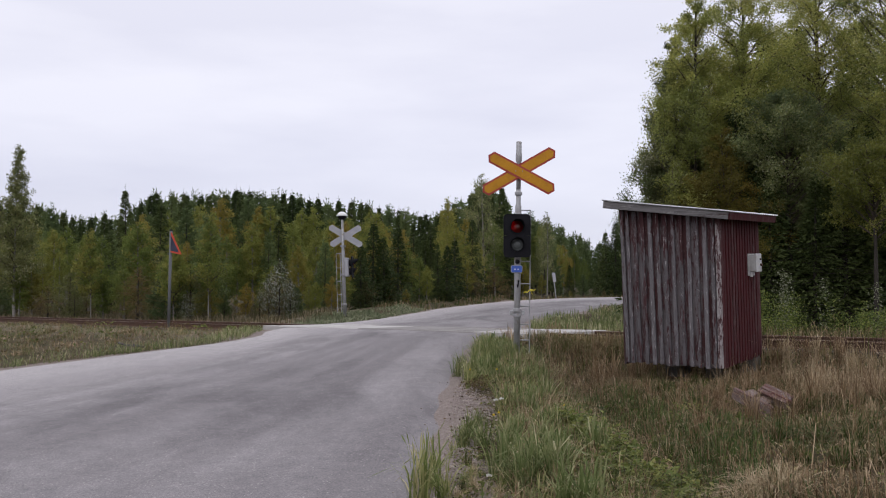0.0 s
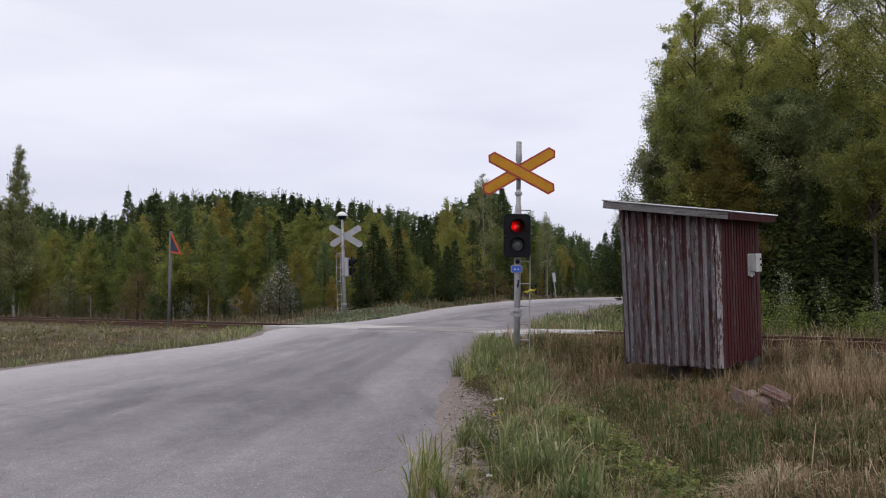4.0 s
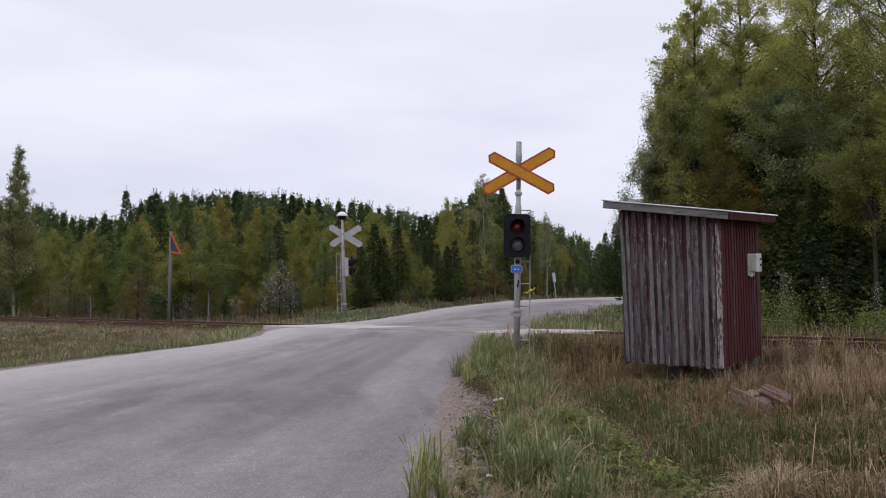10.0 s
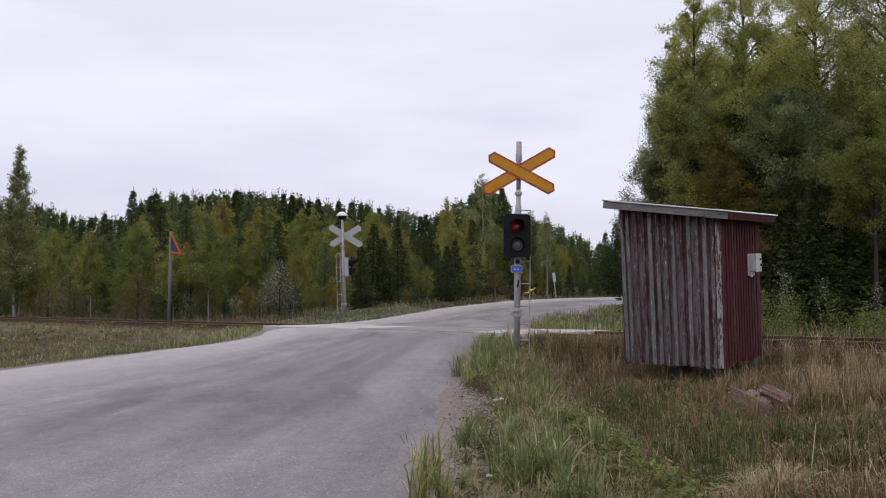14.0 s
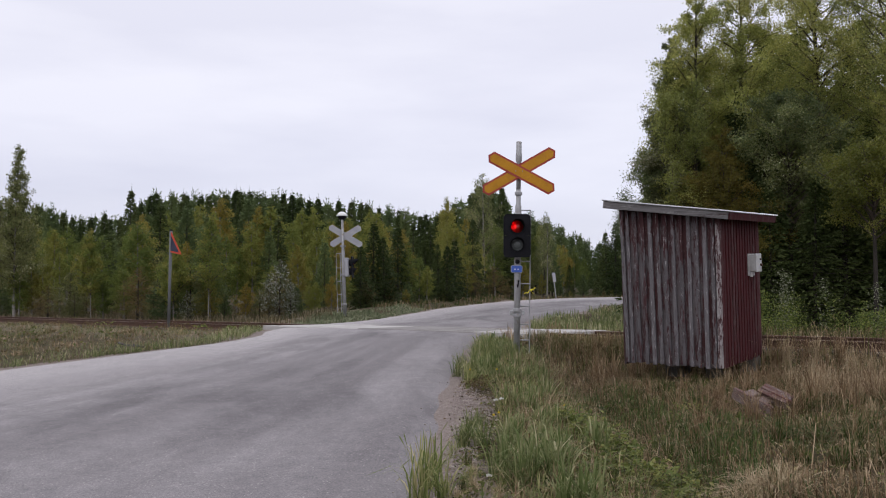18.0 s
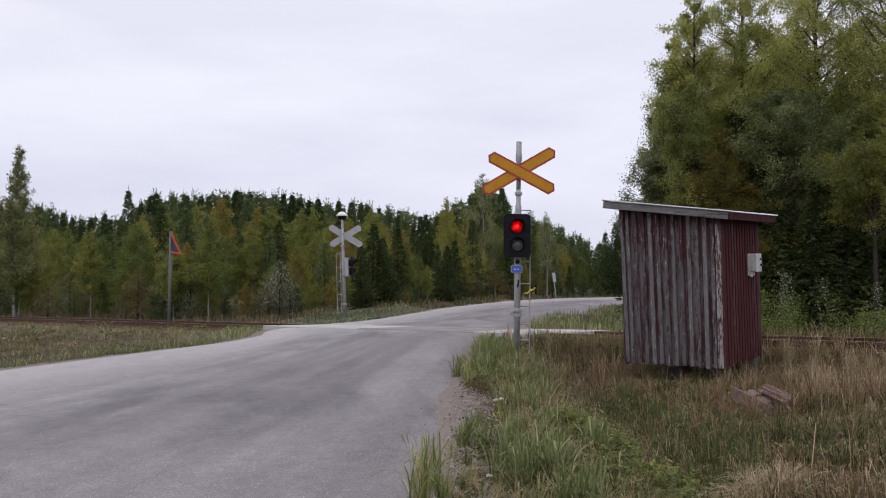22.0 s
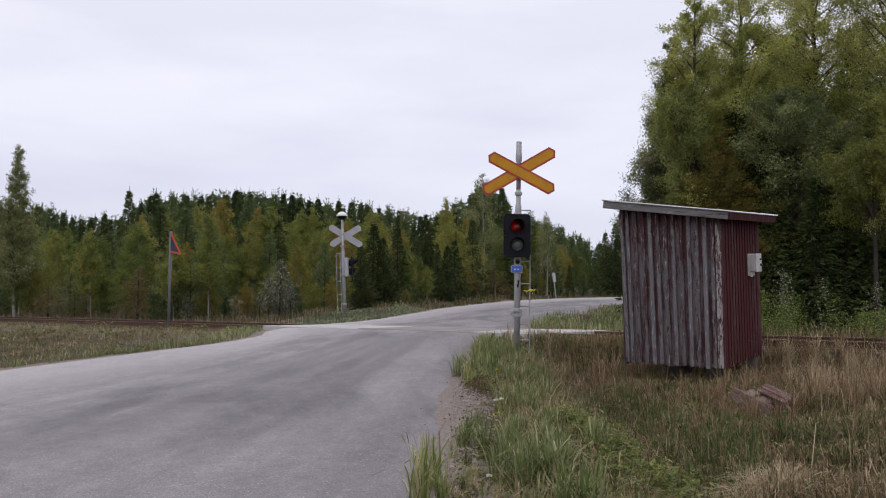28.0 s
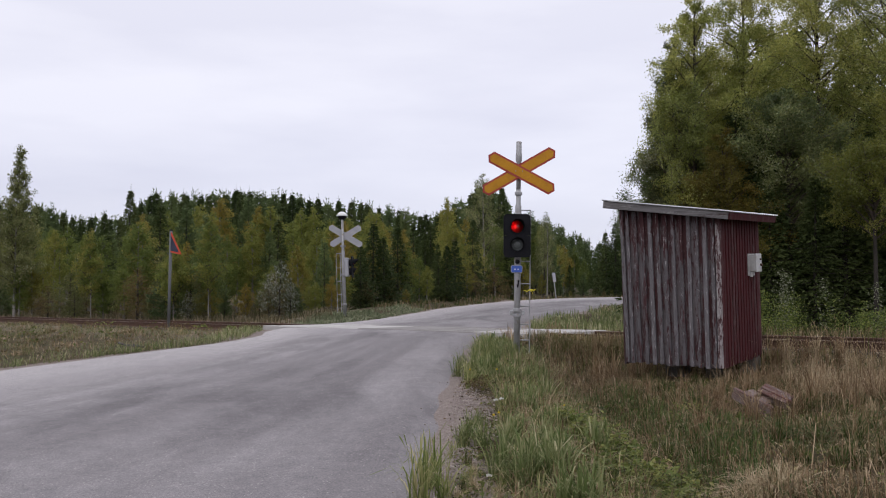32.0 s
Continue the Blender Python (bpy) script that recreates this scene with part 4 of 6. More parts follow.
    part("box_knob", tubed((-0.13, -1.19, 1.435), (-0.152, -1.19, 1.435), 0.016, 0.014, 10), M["rust"], bx, "brown cable plug")
    part("cable_gland", tubed((-0.05, -1.07, 1.265), (-0.05, -1.07, 1.19), 0.02, 0.02, 10), M["box_grey"], bx)
    part("mounting_plate", boxed((0.02, 0.25, 0.31), pose(-0.022, -1.14, 1.36), 0.003), M["box_grey"], bx)
    # foundation blocks
    for x, y in ((0.6, -1.28), (0.13, -D + 0.13), (L - 0.3, -1.30), (L - 0.2, -D + 0.2)):
        part("foundation_block", boxed((0.24, 0.24, 0.6), pose(x, y, -0.245, 2.5), 0.015), M["concrete"], hut, "grey concrete block")


build_hut()


def loose_boards():
    gx, gy = 3.46, 10.3
    z = float(ground_z(gx, gy)[0])
    a = thing("step_frame", pose(gx, gy, z + 0.12, 6, 20, -52), "old red wooden step lying in the grass", "step")
    part("side_board", boxed((0.50, 0.04, 0.13), pose(-0.05, -0.15, 0), 0.006), M["loose_board"], a)
    part("side_board", boxed((0.38, 0.04, 0.13), pose(0.02, 0.16, 0.02), 0.006), M["loose_board"], a)
    part("cross_board", boxed((0.12, 0.27, 0.03), pose(-0.20, 0.0, 0.0), 0.005), M["loose_board"], a)
    part("cross_board", boxed((0.13, 0.27, 0.03), pose(-0.04, 0.01, -0.01, 0, 6), 0.005), M["loose_board"], a)
    b = thing("loose_board", pose(gx + 0.15, gy + 0.08, z + 0.20, 28, 18, -52), "reddish board tipped on the step", "board")
    part("plank", boxed((0.36, 0.16, 0.03), None, 0.005), M["loose_board"], b)


loose_boards()


def fallen_stick():
    x, y = -5.55, 17.0
    z = float(ground_z(x, y)[0])
    bm = bmesh.new()
    pts = [(-0.26, 0.02, 0.13), (-0.08, -0.02, 0.09), (0.1, 0.02, 0.08), (0.26, -0.03, 0.06)]
    for p, q in zip(pts, pts[1:]):
        tube(bm, p, q, 0.018, 0.016, 7)
    ob = thing("stick", pose(x, y, z, 0, 0, -8), "pale dead stick lying by the road", "stick", me=bm_mesh("stick", bm, M["fascia"]))


fallen_stick()


def yellow_tape():
    tp = thing("tape", pose(1.30, 14.03, 0.79), "torn yellow plastic tape tied to the ladder", "tape")
    bm = bmesh.new()
    box(bm, (0.035, 0.03, 0.035), None, 0.01)
    part("knot", bm, M["ribbon"], tp)
    tails = []
    for sx, ln, dz in ((-1, 0.11, -0.035), (1, 0.07, 0.02), (1, 0.03, -0.06)):
        bm = bmesh.new()
        pts = [(sx * ln * q, 0.01 * math.sin(7 * q), dz * q + 0.012 * math.sin(9 * q), 0.009 * (1.2 - 0.4 * q)) for q in (0, 0.25, 0.5, 0.75, 1)]
        vs = []
        for px, py, pz, w in pts:
            vs.append([bm.verts.new((px, py + o, pz + s * w)) for s in (-1, 1) for o in (0, 0.002)])
        for a, b in zip(vs, vs[1:]):
            for i, j in ((0, 1), (1, 3), (3, 2), (2, 0)):
                bm.faces.new((a[i], a[j], b[j], b[i]))
        tails.append(part("tail", bm, M["ribbon"], tp))
    return tails


tape_tails = yellow_tape()


# ---- trees ----
def leaf_quads(c, size, rs, flat=0.0, aspect=1.5, axis=None, plain=False):
    """Small pointed leaves as diamonds (or plain three-cornered ones) at the places c; axis: a way along which they lie."""
    n = len(c)
    d = rs.normal(size=(n, 3))
    if axis is not None:
        d = axis + 0.35 * d
    d[:, 2] *= 1 - flat
    d /= np.linalg.norm(d, axis=1, keepdims=True) + 1e-9
    q = rs.normal(size=(n, 3))
    w = np.cross(d, q)
    w /= np.linalg.norm(w, axis=1, keepdims=True) + 1e-9
    s = size * rs.uniform(0.7, 1.3, size=(n, 1))
    if plain:
        o = c - d * s * 0.35
        v = np.stack([o + w * s * 0.5, o - w * s * 0.5, c + d * s * 0.62 * aspect], 1).reshape(-1, 3)
        return v, np.arange(3 * n).reshape(n, 3)
    a = c - d * s * 0.5 * aspect
    b = c + d * s * 0.5 * aspect
    l, r = c + w * s * 0.5, c - w * s * 0.5
    v = np.stack([a, l, b, r], 1).reshape(-1, 3)
    f = np.arange(4 * n).reshape(n, 4)
    return v, f


def fast_mesh(name, v, f, material):
    me = bpy.data.meshes.new(name)
    n, k = f.shape
    me.vertices.add(len(v))
    me.vertices.foreach_set("co", np.ascontiguousarray(v, np.float32).ravel())
    me.loops.add(n * k)
    me.loops.foreach_set("vertex_index", np.ascontiguousarray(f, np.int32).ravel())
    me.polygons.add(n)
    me.polygons.foreach_set("loop_start", np.arange(0, n * k, k, dtype=np.int32))
    me.update(calc_edges=True)
    me.materials.append(material)
    return me


class Wood:
    """Collects tapered stems into one mesh."""

    def __init__(self):
        self.v, self.f = [], []

    def stem(self, pts, rad, seg=6):
        base = len(self.v)
        for i, p in enumerate(pts):
            d = Vector(pts[min(i + 1, len(pts) - 1)]) - Vector(pts[max(i - 1, 0)])
            q = d.to_track_quat("Z", "Y")
            for k in range(seg):
                a = 2 * math.pi * k / seg
                self.v.append(tuple(Vector(p) + q @ Vector((rad[i] * math.cos(a), rad[i] * math.sin(a), 0))))
        for i in range(len(pts) - 1):
            for k in range(seg):
                a = base + i * seg
                self.f.append((a + k, a + (k + 1) % seg, a + seg + (k + 1) % seg, a + seg + k))
        self.f.append(tuple(base + (len(pts) - 1) * seg + k for k in range(seg)))

    def mesh(self, name, material):
        return mesh_of(name, self.v, self.f, material)


def broadleaf(seed, h, spread, limbs, leaves, size, bare=0.22, rise=0.9, shape=0.75, twist=0.25, fluffy=1.0):
    """A trunk and limbs; returns the trunk's stem and, limb by limb, its stems and leaf places (about the tree's foot)."""
    rs = np.random.RandomState(seed)
    trunk = []
    ph = rs.uniform(0, 6, 2)
    for i in range(9):
        q = i / 8
        trunk.append((twist * 0.3 * math.sin(2.2 * q + ph[0]) * q, twist * 0.3 * math.sin(2.7 * q + ph[1]) * q, h * q * 0.97))
    r0 = 0.011 * h + 0.02
    rad = [r0 * (1 - 0.93 * (i / 8) ** 0.9) + 0.004 for i in range(9)]

    def trunk_at(z):
        q = min(max(z / (0.97 * h), 0), 1) * 8
        i = min(int(q), 7)
        a, b = np.array(trunk[i]), np.array(trunk[i + 1])
        return a + (b - a) * (q - i)
    out = []
    for k in range(limbs):
        q = bare + (0.97 - bare) * (k + rs.uniform(0, 0.9)) / limbs
        z = h * q
        env = math.sin(math.pi * min(1, ((q - bare) / (1 - bare)) ** shape * 0.86 + 0.14))
        ln = spread * max(0.16, env) * rs.uniform(0.82, 1.12)
        az = 2.399 * k + rs.uniform(-0.5, 0.5)
        up = rise * rs.uniform(0.6, 1.25)
        o = trunk_at(z)
        d = np.array([math.cos(az), math.sin(az), up])
        d /= np.linalg.norm(d)
        pts = [o + d * ln * t + np.array([0, 0, -0.10 * ln * t * t]) for t in (0, 0.35, 0.7, 1.0)]
        stems = [(pts, [0.012 + 0.010 * ln, 0.010 + 0.006 * ln, 0.008, 0.004])]
        places = []
        n = max(8, int(leaves * ln / spread / limbs * 1.6))
        twigs = max(3, int(2 + 3.2 * fluffy * ln))
        for j in range(twigs):
            t = rs.uniform(0.25, 1.0)
            p = o + d * ln * t + np.array([0, 0, -0.10 * ln * t * t])
            td = d * 0.6 + rs.normal(size=3) * 0.75
            td /= np.linalg.norm(td)
            tl = ln * rs.uniform(0.22, 0.48)
            e = p + td * tl + np.array([0, 0, -0.06 * tl])
            stems.append(([p, (p + e) / 2, e], [0.007, 0.005, 0.003]))
            m = n // twigs
            u = rs.uniform(0.05, 1.1, size=(m, 1))
            places.append(p + (e - p) * u + rs.normal(size=(m, 3)) * (0.10 * fluffy * tl + size * 1.1))
        out.append((stems, np.concatenate(places), o))
    return trunk, rad, out


def conifer(seed, h, spread, whorls, leaves, droop, bare=0.06, tuft=False, needle=0.05, boughs=True):
    rs = np.random.RandomState(seed)
    trunk = [(0, 0, 0), (0.01, 0, h * 0.4), (0, 0.01, h * 0.8), (0, 0, h)]
    r0 = 0.011 * h + 0.015
    wood = Wood()
    wood.stem(trunk, [r0, r0 * 0.7, r0 * 0.3, 0.006], 7)
    vs, fs, base = [], [], 0
    for k in range(whorls):
        q = bare + (0.985 - bare) * k / whorls
        ln0 = spread * (1 - q) ** (0.66 if tuft else 0.9) + 0.035
        for j in range(rs.randint(5, 8)):
            az = rs.uniform(0, 2 * math.pi)
            ln = ln0 * rs.uniform(0.6, 1.12)
            z = h * min(q + rs.uniform(-0.5, 0.5) * 2.2 / whorls, 0.985)
            tilt = (0.55 if tuft else 0.45 * q - 0.12) + rs.uniform(-0.12, 0.12)
            d = np.array([math.cos(az), math.sin(az), tilt])
            p0 = np.array([0, 0, z])
            if boughs and ln > 0.7:
                wood.stem([p0, p0 + d * ln * 0.5 + np.array([0, 0, -droop * ln * 0.2]), p0 + d * ln + np.array([0, 0, -droop * ln * 0.5 + (0.12 * ln)])], [0.018, 0.012, 0.004], 4)
            m = max(int(3 + 9 * (1 - q)), int(leaves * ln / (spread * whorls * 3.4)))
            t = rs.uniform(0.45 if tuft else 0.12, 1.03, size=(m, 1)) ** 0.8
            side = np.array([-math.sin(az), math.cos(az), 0])
            fan = rs.normal(size=(m, 1)) * (0.16 * ln + 0.05) * (1.15 - 0.6 * t)
            c = p0 + d * ln * t + np.array([0, 0, -droop * ln]) * (0.5 * t * t) + side * fan
            c[:, 2] += rs.normal(size=m) * (0.09 if tuft else 0.05) - np.abs(fan[:, 0]) * 0.35 * droop
            ax = d * 0.8 + side * np.sign(fan) * 0.7 + np.array([0, 0, 0.5 if tuft else -0.35 * droop])
            v, f = leaf_quads(c, needle * (1.1 if tuft else 1.0) * (1.15 - 0.42 * q), rs, 0, 3.0, ax, True)
            vs.append(v)
            fs.append(f + base)
            base += len(v)
    # short dense sprays near the trunk
    m = leaves // 4
    q = rs.uniform(bare, 0.955, size=m)
    r = (spread * (1 - q) ** (0.66 if tuft else 0.9) + 0.03) * 0.80 * rs.rand(m) ** 0.6
    a = rs.uniform(0, 2 * math.pi, m)
    way = np.stack([np.cos(a), np.sin(a), np.full(m, 0.3 if tuft else -0.25)], 1)
    v, f = leaf_quads(np.stack([r * np.cos(a), r * np.sin(a), h * q], 1), needle * 1.7, rs, 0, 2.2, way, True)
    vs.append(v)
    fs.append(f + base)
    base += len(v)
    # the leader
    c = np.stack([np.zeros(14), np.zeros(14), np.linspace(h * 0.93, h * 1.01, 14)], 1)
    v, f = leaf_quads(c, 0.022, rs, 0, 4.0, np.array([0, 0, 0.6]), True)
    vs.append(v)
    fs.append(f + base)
    return wood, np.concatenate(vs), np.concatenate(fs)


def tree_meshes(kind, seed, leaves, size):
    """Trunk and crown meshes of one tree six metres high, scaled where it is planted."""
    if kind in ("spruce", "pine"):
        wood, v, f = conifer(seed, 6.0, 1.45 if kind == "spruce" else 1.4, 26 if kind == "spruce" else 17, leaves, 0.55 if kind == "spruce" else 0.05, 0.03 if kind == "spruce" else 0.08, kind == "pine", size, leaves > 5000)
        return wood.mesh("trunk", M["bark"]), fast_mesh("crown", v, f, M[kind])
    sp, n, bare, rise, shape = {"birch": (1.25, 34, 0.14, 1.3, 0.8), "gold": (1.2, 32, 0.12, 1.3, 0.7), "willow": (1.7, 34, 0.04, 1.0, 0.6), "bare": (1.25, 34, 0.2, 1.4, 0.8), "shrub": (1.9, 40, 0.02, 1.2, 0.5), "pale_willow": (1.7, 36, 0.03, 1.1, 0.6)}[kind]
    trunk, rad, limbs = broadleaf(seed, 6.0, sp, n, leaves, size, bare, rise, shape)
    wood = Wood()
    wood.stem(trunk, rad, 7)
    rs = np.random.RandomState(seed + 5)
    pl = []
    for stems, places, o in limbs:
        for pts, r in stems[:1] if kind != "bare" else stems[:4]:
            wood.stem(pts, [0.7 * q for q in r], 3)
        pl.append(places)
    at = np.concatenate(pl)
    v, f = leaf_quads(at, size, rs, 0, 1.4, None, True)
    axis = np.array([0.0, 0.0, 1.0])
    inner = at[::9] * (np.array([0.72, 0.72, 0]) + axis)
    v2, f2 = leaf_quads(inner, size * 1.8, rs, 0, 1.2, None, True)
    v, f = np.concatenate([v, v2]), np.concatenate([f, f2 + len(v)])
    return wood.mesh("trunk", M["birch_bark"] if kind in ("birch", "gold") else M["bark"]), fast_mesh("crown", v, f, M[{"bare": "dull_birch", "shrub": "brown"}.get(kind, kind)])


LIB = {k: [tree_meshes(k, 40 + 10 * i + j, n, size) for j in range(c)] for i, (k, c, n, size) in enumerate((("spruce", 4, 5200, 0.053), ("pine", 4, 5200, 0.055), ("birch", 5, 6200, 0.059), ("gold", 3, 6200, 0.057), ("willow", 3, 7000, 0.054), ("bare", 2, 3600, 0.040), ("shrub", 3, 5200, 0.052)))}
LIB["pale_willow"] = [tree_meshes("pale_willow", 190 + j, 4600, 0.056) for j in range(2)]
LIB["fine_birch"] = [tree_meshes("birch", 180 + j, 7400, 0.040) for j in range(3)]
LIB["far_spruce"] = [tree_meshes("spruce", 140 + j, 4600, 0.062) for j in range(4)]
LIB["far_pine"] = [tree_meshes("pine", 150 + j, 4600, 0.064) for j in range(3)]
WORDS = {"spruce": ("spruce_tree", "dark green spruce at the forest edge"), "pine": ("pine_tree", "bushy young pine in the mixed forest"), "birch": ("birch_tree", "slender birch with olive-green autumn leaves"),
         "gold": ("birch_tree", "young birch with yellowing leaves"), "willow": ("willow_tree", "grey-green willow with pale leaf undersides"), "bare": ("birch_tree", "thin half-bare birch with few leaves"), "shrub": ("shrub", "brownish shrub in front of the forest")}
WORDS["pale_willow"] = ("willow_bush", "willow bush showing whitish leaf undersides")
WORDS["fine_birch"] = ("birch_tree", "olive-green birch behind the tall trees")
WORDS["far_spruce"], WORDS["far_pine"] = ("spruce_tree", "dark spruce on the far ridge"), ("pine_tree", "dark pine on the far ridge")
SWAYING = []


def plant(kind, az, y, top, rs, wide=1.0, sway=0.0):
    """A tree at the bearing az (sideways over forward), y metres off, whose tip rises top metres over the eye at one metre's distance."""
    x = az * y
    z = float(ground_z(x, y)[0])
    h = 0.65 + top * y - z
    name, label = WORDS[kind]
    tr, cr = LIB[kind][rs.randint(len(LIB[kind]))]
    m = pose(x, y, z - 0.05, rs.uniform(-1.5, 1.5), rs.uniform(-1.5, 1.5), rs.uniform(0, 360))
    t = thing(name, m, label, "tree", "forest trees")
    k = h / 6.0
    sc = Matrix.Diagonal((k * wide, k * wide, k, 1))
    part("trunk", tr, None, t, m=sc)
    part("crown", cr, None, t, m=sc)
    if sway:
        SWAYING.append((t, sway, rs.randint(10000)))
    return t


# skyline of the far forest: bearing, rise
SKY_AZ = [-0.50, -0.43, -0.40, -0.385, -0.36, -0.345, -0.315, -0.30, -0.27, -0.24, -0.21, -0.18, -0.15, -0.11, -0.08, -0.04, -0.01, 0.01, 0.04, 0.06, 0.075, 0.11, 0.13, 0.155, 0.18, 0.2]
SKY_UP = [0.105, 0.100, 0.094, 0.084, 0.091, 0.086, 0.106, 0.115, 0.112, 0.116, 0.118, 0.113, 0.111, 0.105, 0.102, 0.096, 0.090, 0.100, 0.125, 0.125, 0.092, 0.085, 0.074, 0.060, 0.062, 0.08]


def skyline(az):
    return float(np.interp(az, SKY_AZ, SKY_UP))


def nearest_wood(az):
    """How near the trees may come on a bearing: beyond the track, and beyond the road."""
    return float(np.interp(az, [-0.52, -0.466, -0.288, -0.15, -0.086, 0.0, 0.07, 0.12, 0.16, 0.3], [42, 38, 31.5, 31.5, 35.5, 44.5, 61, 69, 73, 85]))


def forest():
    rs = np.random.RandomState(11)
    for az in np.arange(-0.56, 0.26, 0.0105):
        a = az + rs.uniform(-0.004, 0.004)
        plant(rs.choice(["far_spruce", "far_spruce", "far_spruce", "far_spruce", "far_spruce", "far_pine"] if a < 0.08 else ["far_pine"]), a, rs.uniform(84, 108), skyline(a) + 0.005 - abs(rs.normal()) * 0.004, rs, rs.uniform(0.75, 1.05))
    for az in np.arange(-0.56, 0.23, 0.0125):
        a = az + rs.uniform(-0.006, 0.006)
        y0 = nearest_wood(a)
        plant(rs.choice(["spruce", "spruce", "pine"] if 0.045 < a < 0.075 else ["birch", "birch", "gold", "spruce"] if -0.035 < a < 0.045 else ["birch", "gold", "birch", "pine"] if 0.085 < a < 0.15 else ["spruce", "pine", "birch", "birch", "birch", "birch", "gold"]), a, y0 + rs.uniform(12, 24), skyline(a) - rs.uniform(0.006, 0.026), rs, rs.uniform(0.95, 1.3), 0.35)
    for az in np.arange(-0.55, 0.22, 0.0125):
        a = az + rs.uniform(-0.006, 0.006)
        y0 = nearest_wood(a)
        dark = -0.008 < a < 0.018 or 0.05 < a < 0.072
        plant(rs.choice(["spruce", "spruce", "spruce", "birch"] if dark else ["birch", "birch", "willow", "gold"] if a < -0.36 else ["pine", "spruce", "birch", "birch", "birch", "birch", "gold", "willow"] if a < -0.2 else ["pine", "birch", "birch", "birch", "spruce", "gold", "willow", "spruce"]), a, y0 + rs.uniform(2.5, 9), skyline(a) * rs.uniform(0.45, 0.84), rs, rs.uniform(1.0, 1.4), 0.5)
    for az in np.arange(-0.55, 0.20, 0.014):
        a = az + rs.uniform(-0.007, 0.007)
        plant(rs.choice(["spruce", "spruce", "pine", "shrub"] if -0.01 < a < 0.02 or 0.045 < a < 0.075 else ["willow", "gold", "gold", "birch", "birch", "pine", "shrub", "shrub"]), a, nearest_wood(a) + rs.uniform(0.4, 3.0), rs.uniform(0.004, 0.040), rs, rs.uniform(1.4, 2.1), 0.4)


def far_woods():
    """The ridge behind: closed dark conifers up to just under the skyline."""
    rs = np.random.RandomState(17)
    kinds = [conifer(160 + j, 6.0, 1.5, 22, 1100, 0.5, 0.25, j < 2, 0.10, False)[1] for j in range(4)]
    vs = []
    for az in np.arange(-0.62, 0.32, 0.0046):
        y = rs.uniform(112, 130)
        x = az * y
        z = float(ground_z(x, y)[0])
        k = (0.65 + (skyline(az) + 0.003 - rs.uniform(0.0, 0.011)) * y - z) / 6.0
        a = rs.uniform(0, 6.283)
        turn = np.array([[math.cos(a), math.sin(a), 0], [-math.sin(a), math.cos(a), 0], [0, 0, 1]])
        vs.append(kinds[rs.randint(4)] @ turn * np.array([k * 0.85, k * 0.85, k]) + np.array([x, y, z]))
    v = np.concatenate(vs)
    tagged(new("far_woods", fast_mesh("far_woods", v, np.arange(len(v)).reshape(-1, 3), M["pine"])), "closed dark conifer wood on the far ridge", "woods", kind="stuff")


far_woods()
forest()
rs0 = np.random.RandomState(3)
sway_birch = plant("spruce", -0.333, 66, 0.1215, rs0, 0.95)
for az, y, top, wide in ((-0.172, 31.6, 0.045, 1.3), (-0.160, 31.4, 0.025, 1.2), (-0.183, 32.0, 0.030, 1.2), (-0.268, 31.7, 0.012, 1.2)):
    plant("pale_willow", az, y, top, rs0, wide, 0.6)
for az, dy, top in ((-0.086, 2.5, 0.062), (-0.074, 4.0, 0.085), (-0.061, 2.5, 0.070), (-0.048, 4.5, 0.080), (0.004, 2.0, 0.060), (0.012, 3.0, 0.066)):
    plant("spruce", az, nearest_wood(az) + dy, top, rs0, 1.35, 0.4)
plant("birch", 0.003, 58, 0.110, rs0, 0.8, 0.5)
plant("bare", 0.106, 71, 0.092, rs0, 0.8, 0.5)


# the tall trees by the hut: each limb a rigid piece that the wind moves
def tall_tree(kind, az, y, top, seed, spread, limbs, leaves, size, sway, bare=0.12, shape=0.6, label="tall birch with dense olive-green leaves", slim=1.0):
    x = az * y
    z = float(ground_z(x, y)[0])
    h = 0.65 + top * y - z
    trunk, rad, out = broadleaf(seed, h, spread, limbs, leaves, size, bare, 1.1, shape, 0.25, 0.95)
    rs = np.random.RandomState(seed + 1)
    bark = M["birch_bark"] if kind in ("dull_birch", "birch") else M["bark"]
    t = thing({"birch": "birch_tree", "gold": "birch_tree", "tall_birch": "birch_tree", "dull_birch": "birch_tree", "aspen": "aspen_tree", "lime": "aspen_tree", "shade_birch": "birch_tree", "dark_gold": "birch_tree", "willow": "willow_tree"}[kind], pose(x, y, z - 0.05), label, "tree", "tall trees beyond the track")
    w = Wood()
    w.stem(trunk, [slim * r for r in rad], 9)
    part("trunk", w.mesh("trunk", bark), None, t)
    for stems, places, o in out:
        w = Wood()
        for pts, r in stems:
            w.stem([np.array(p) - o for p in pts], r, 4)
        limb = part("limb", w.mesh("limb", M["twig"]), None, t, m=pose(*o))
        v, f = leaf_quads(places - o, size, rs, 0, 1.35, None, True)
        part("foliage", fast_mesh("foliage", v, f, M[kind]), None, limb)
        SWAYING.append((limb, sway, rs.randint(10000)))
    SWAYING.append((t, 0.45, rs.randint(10000)))
    return t


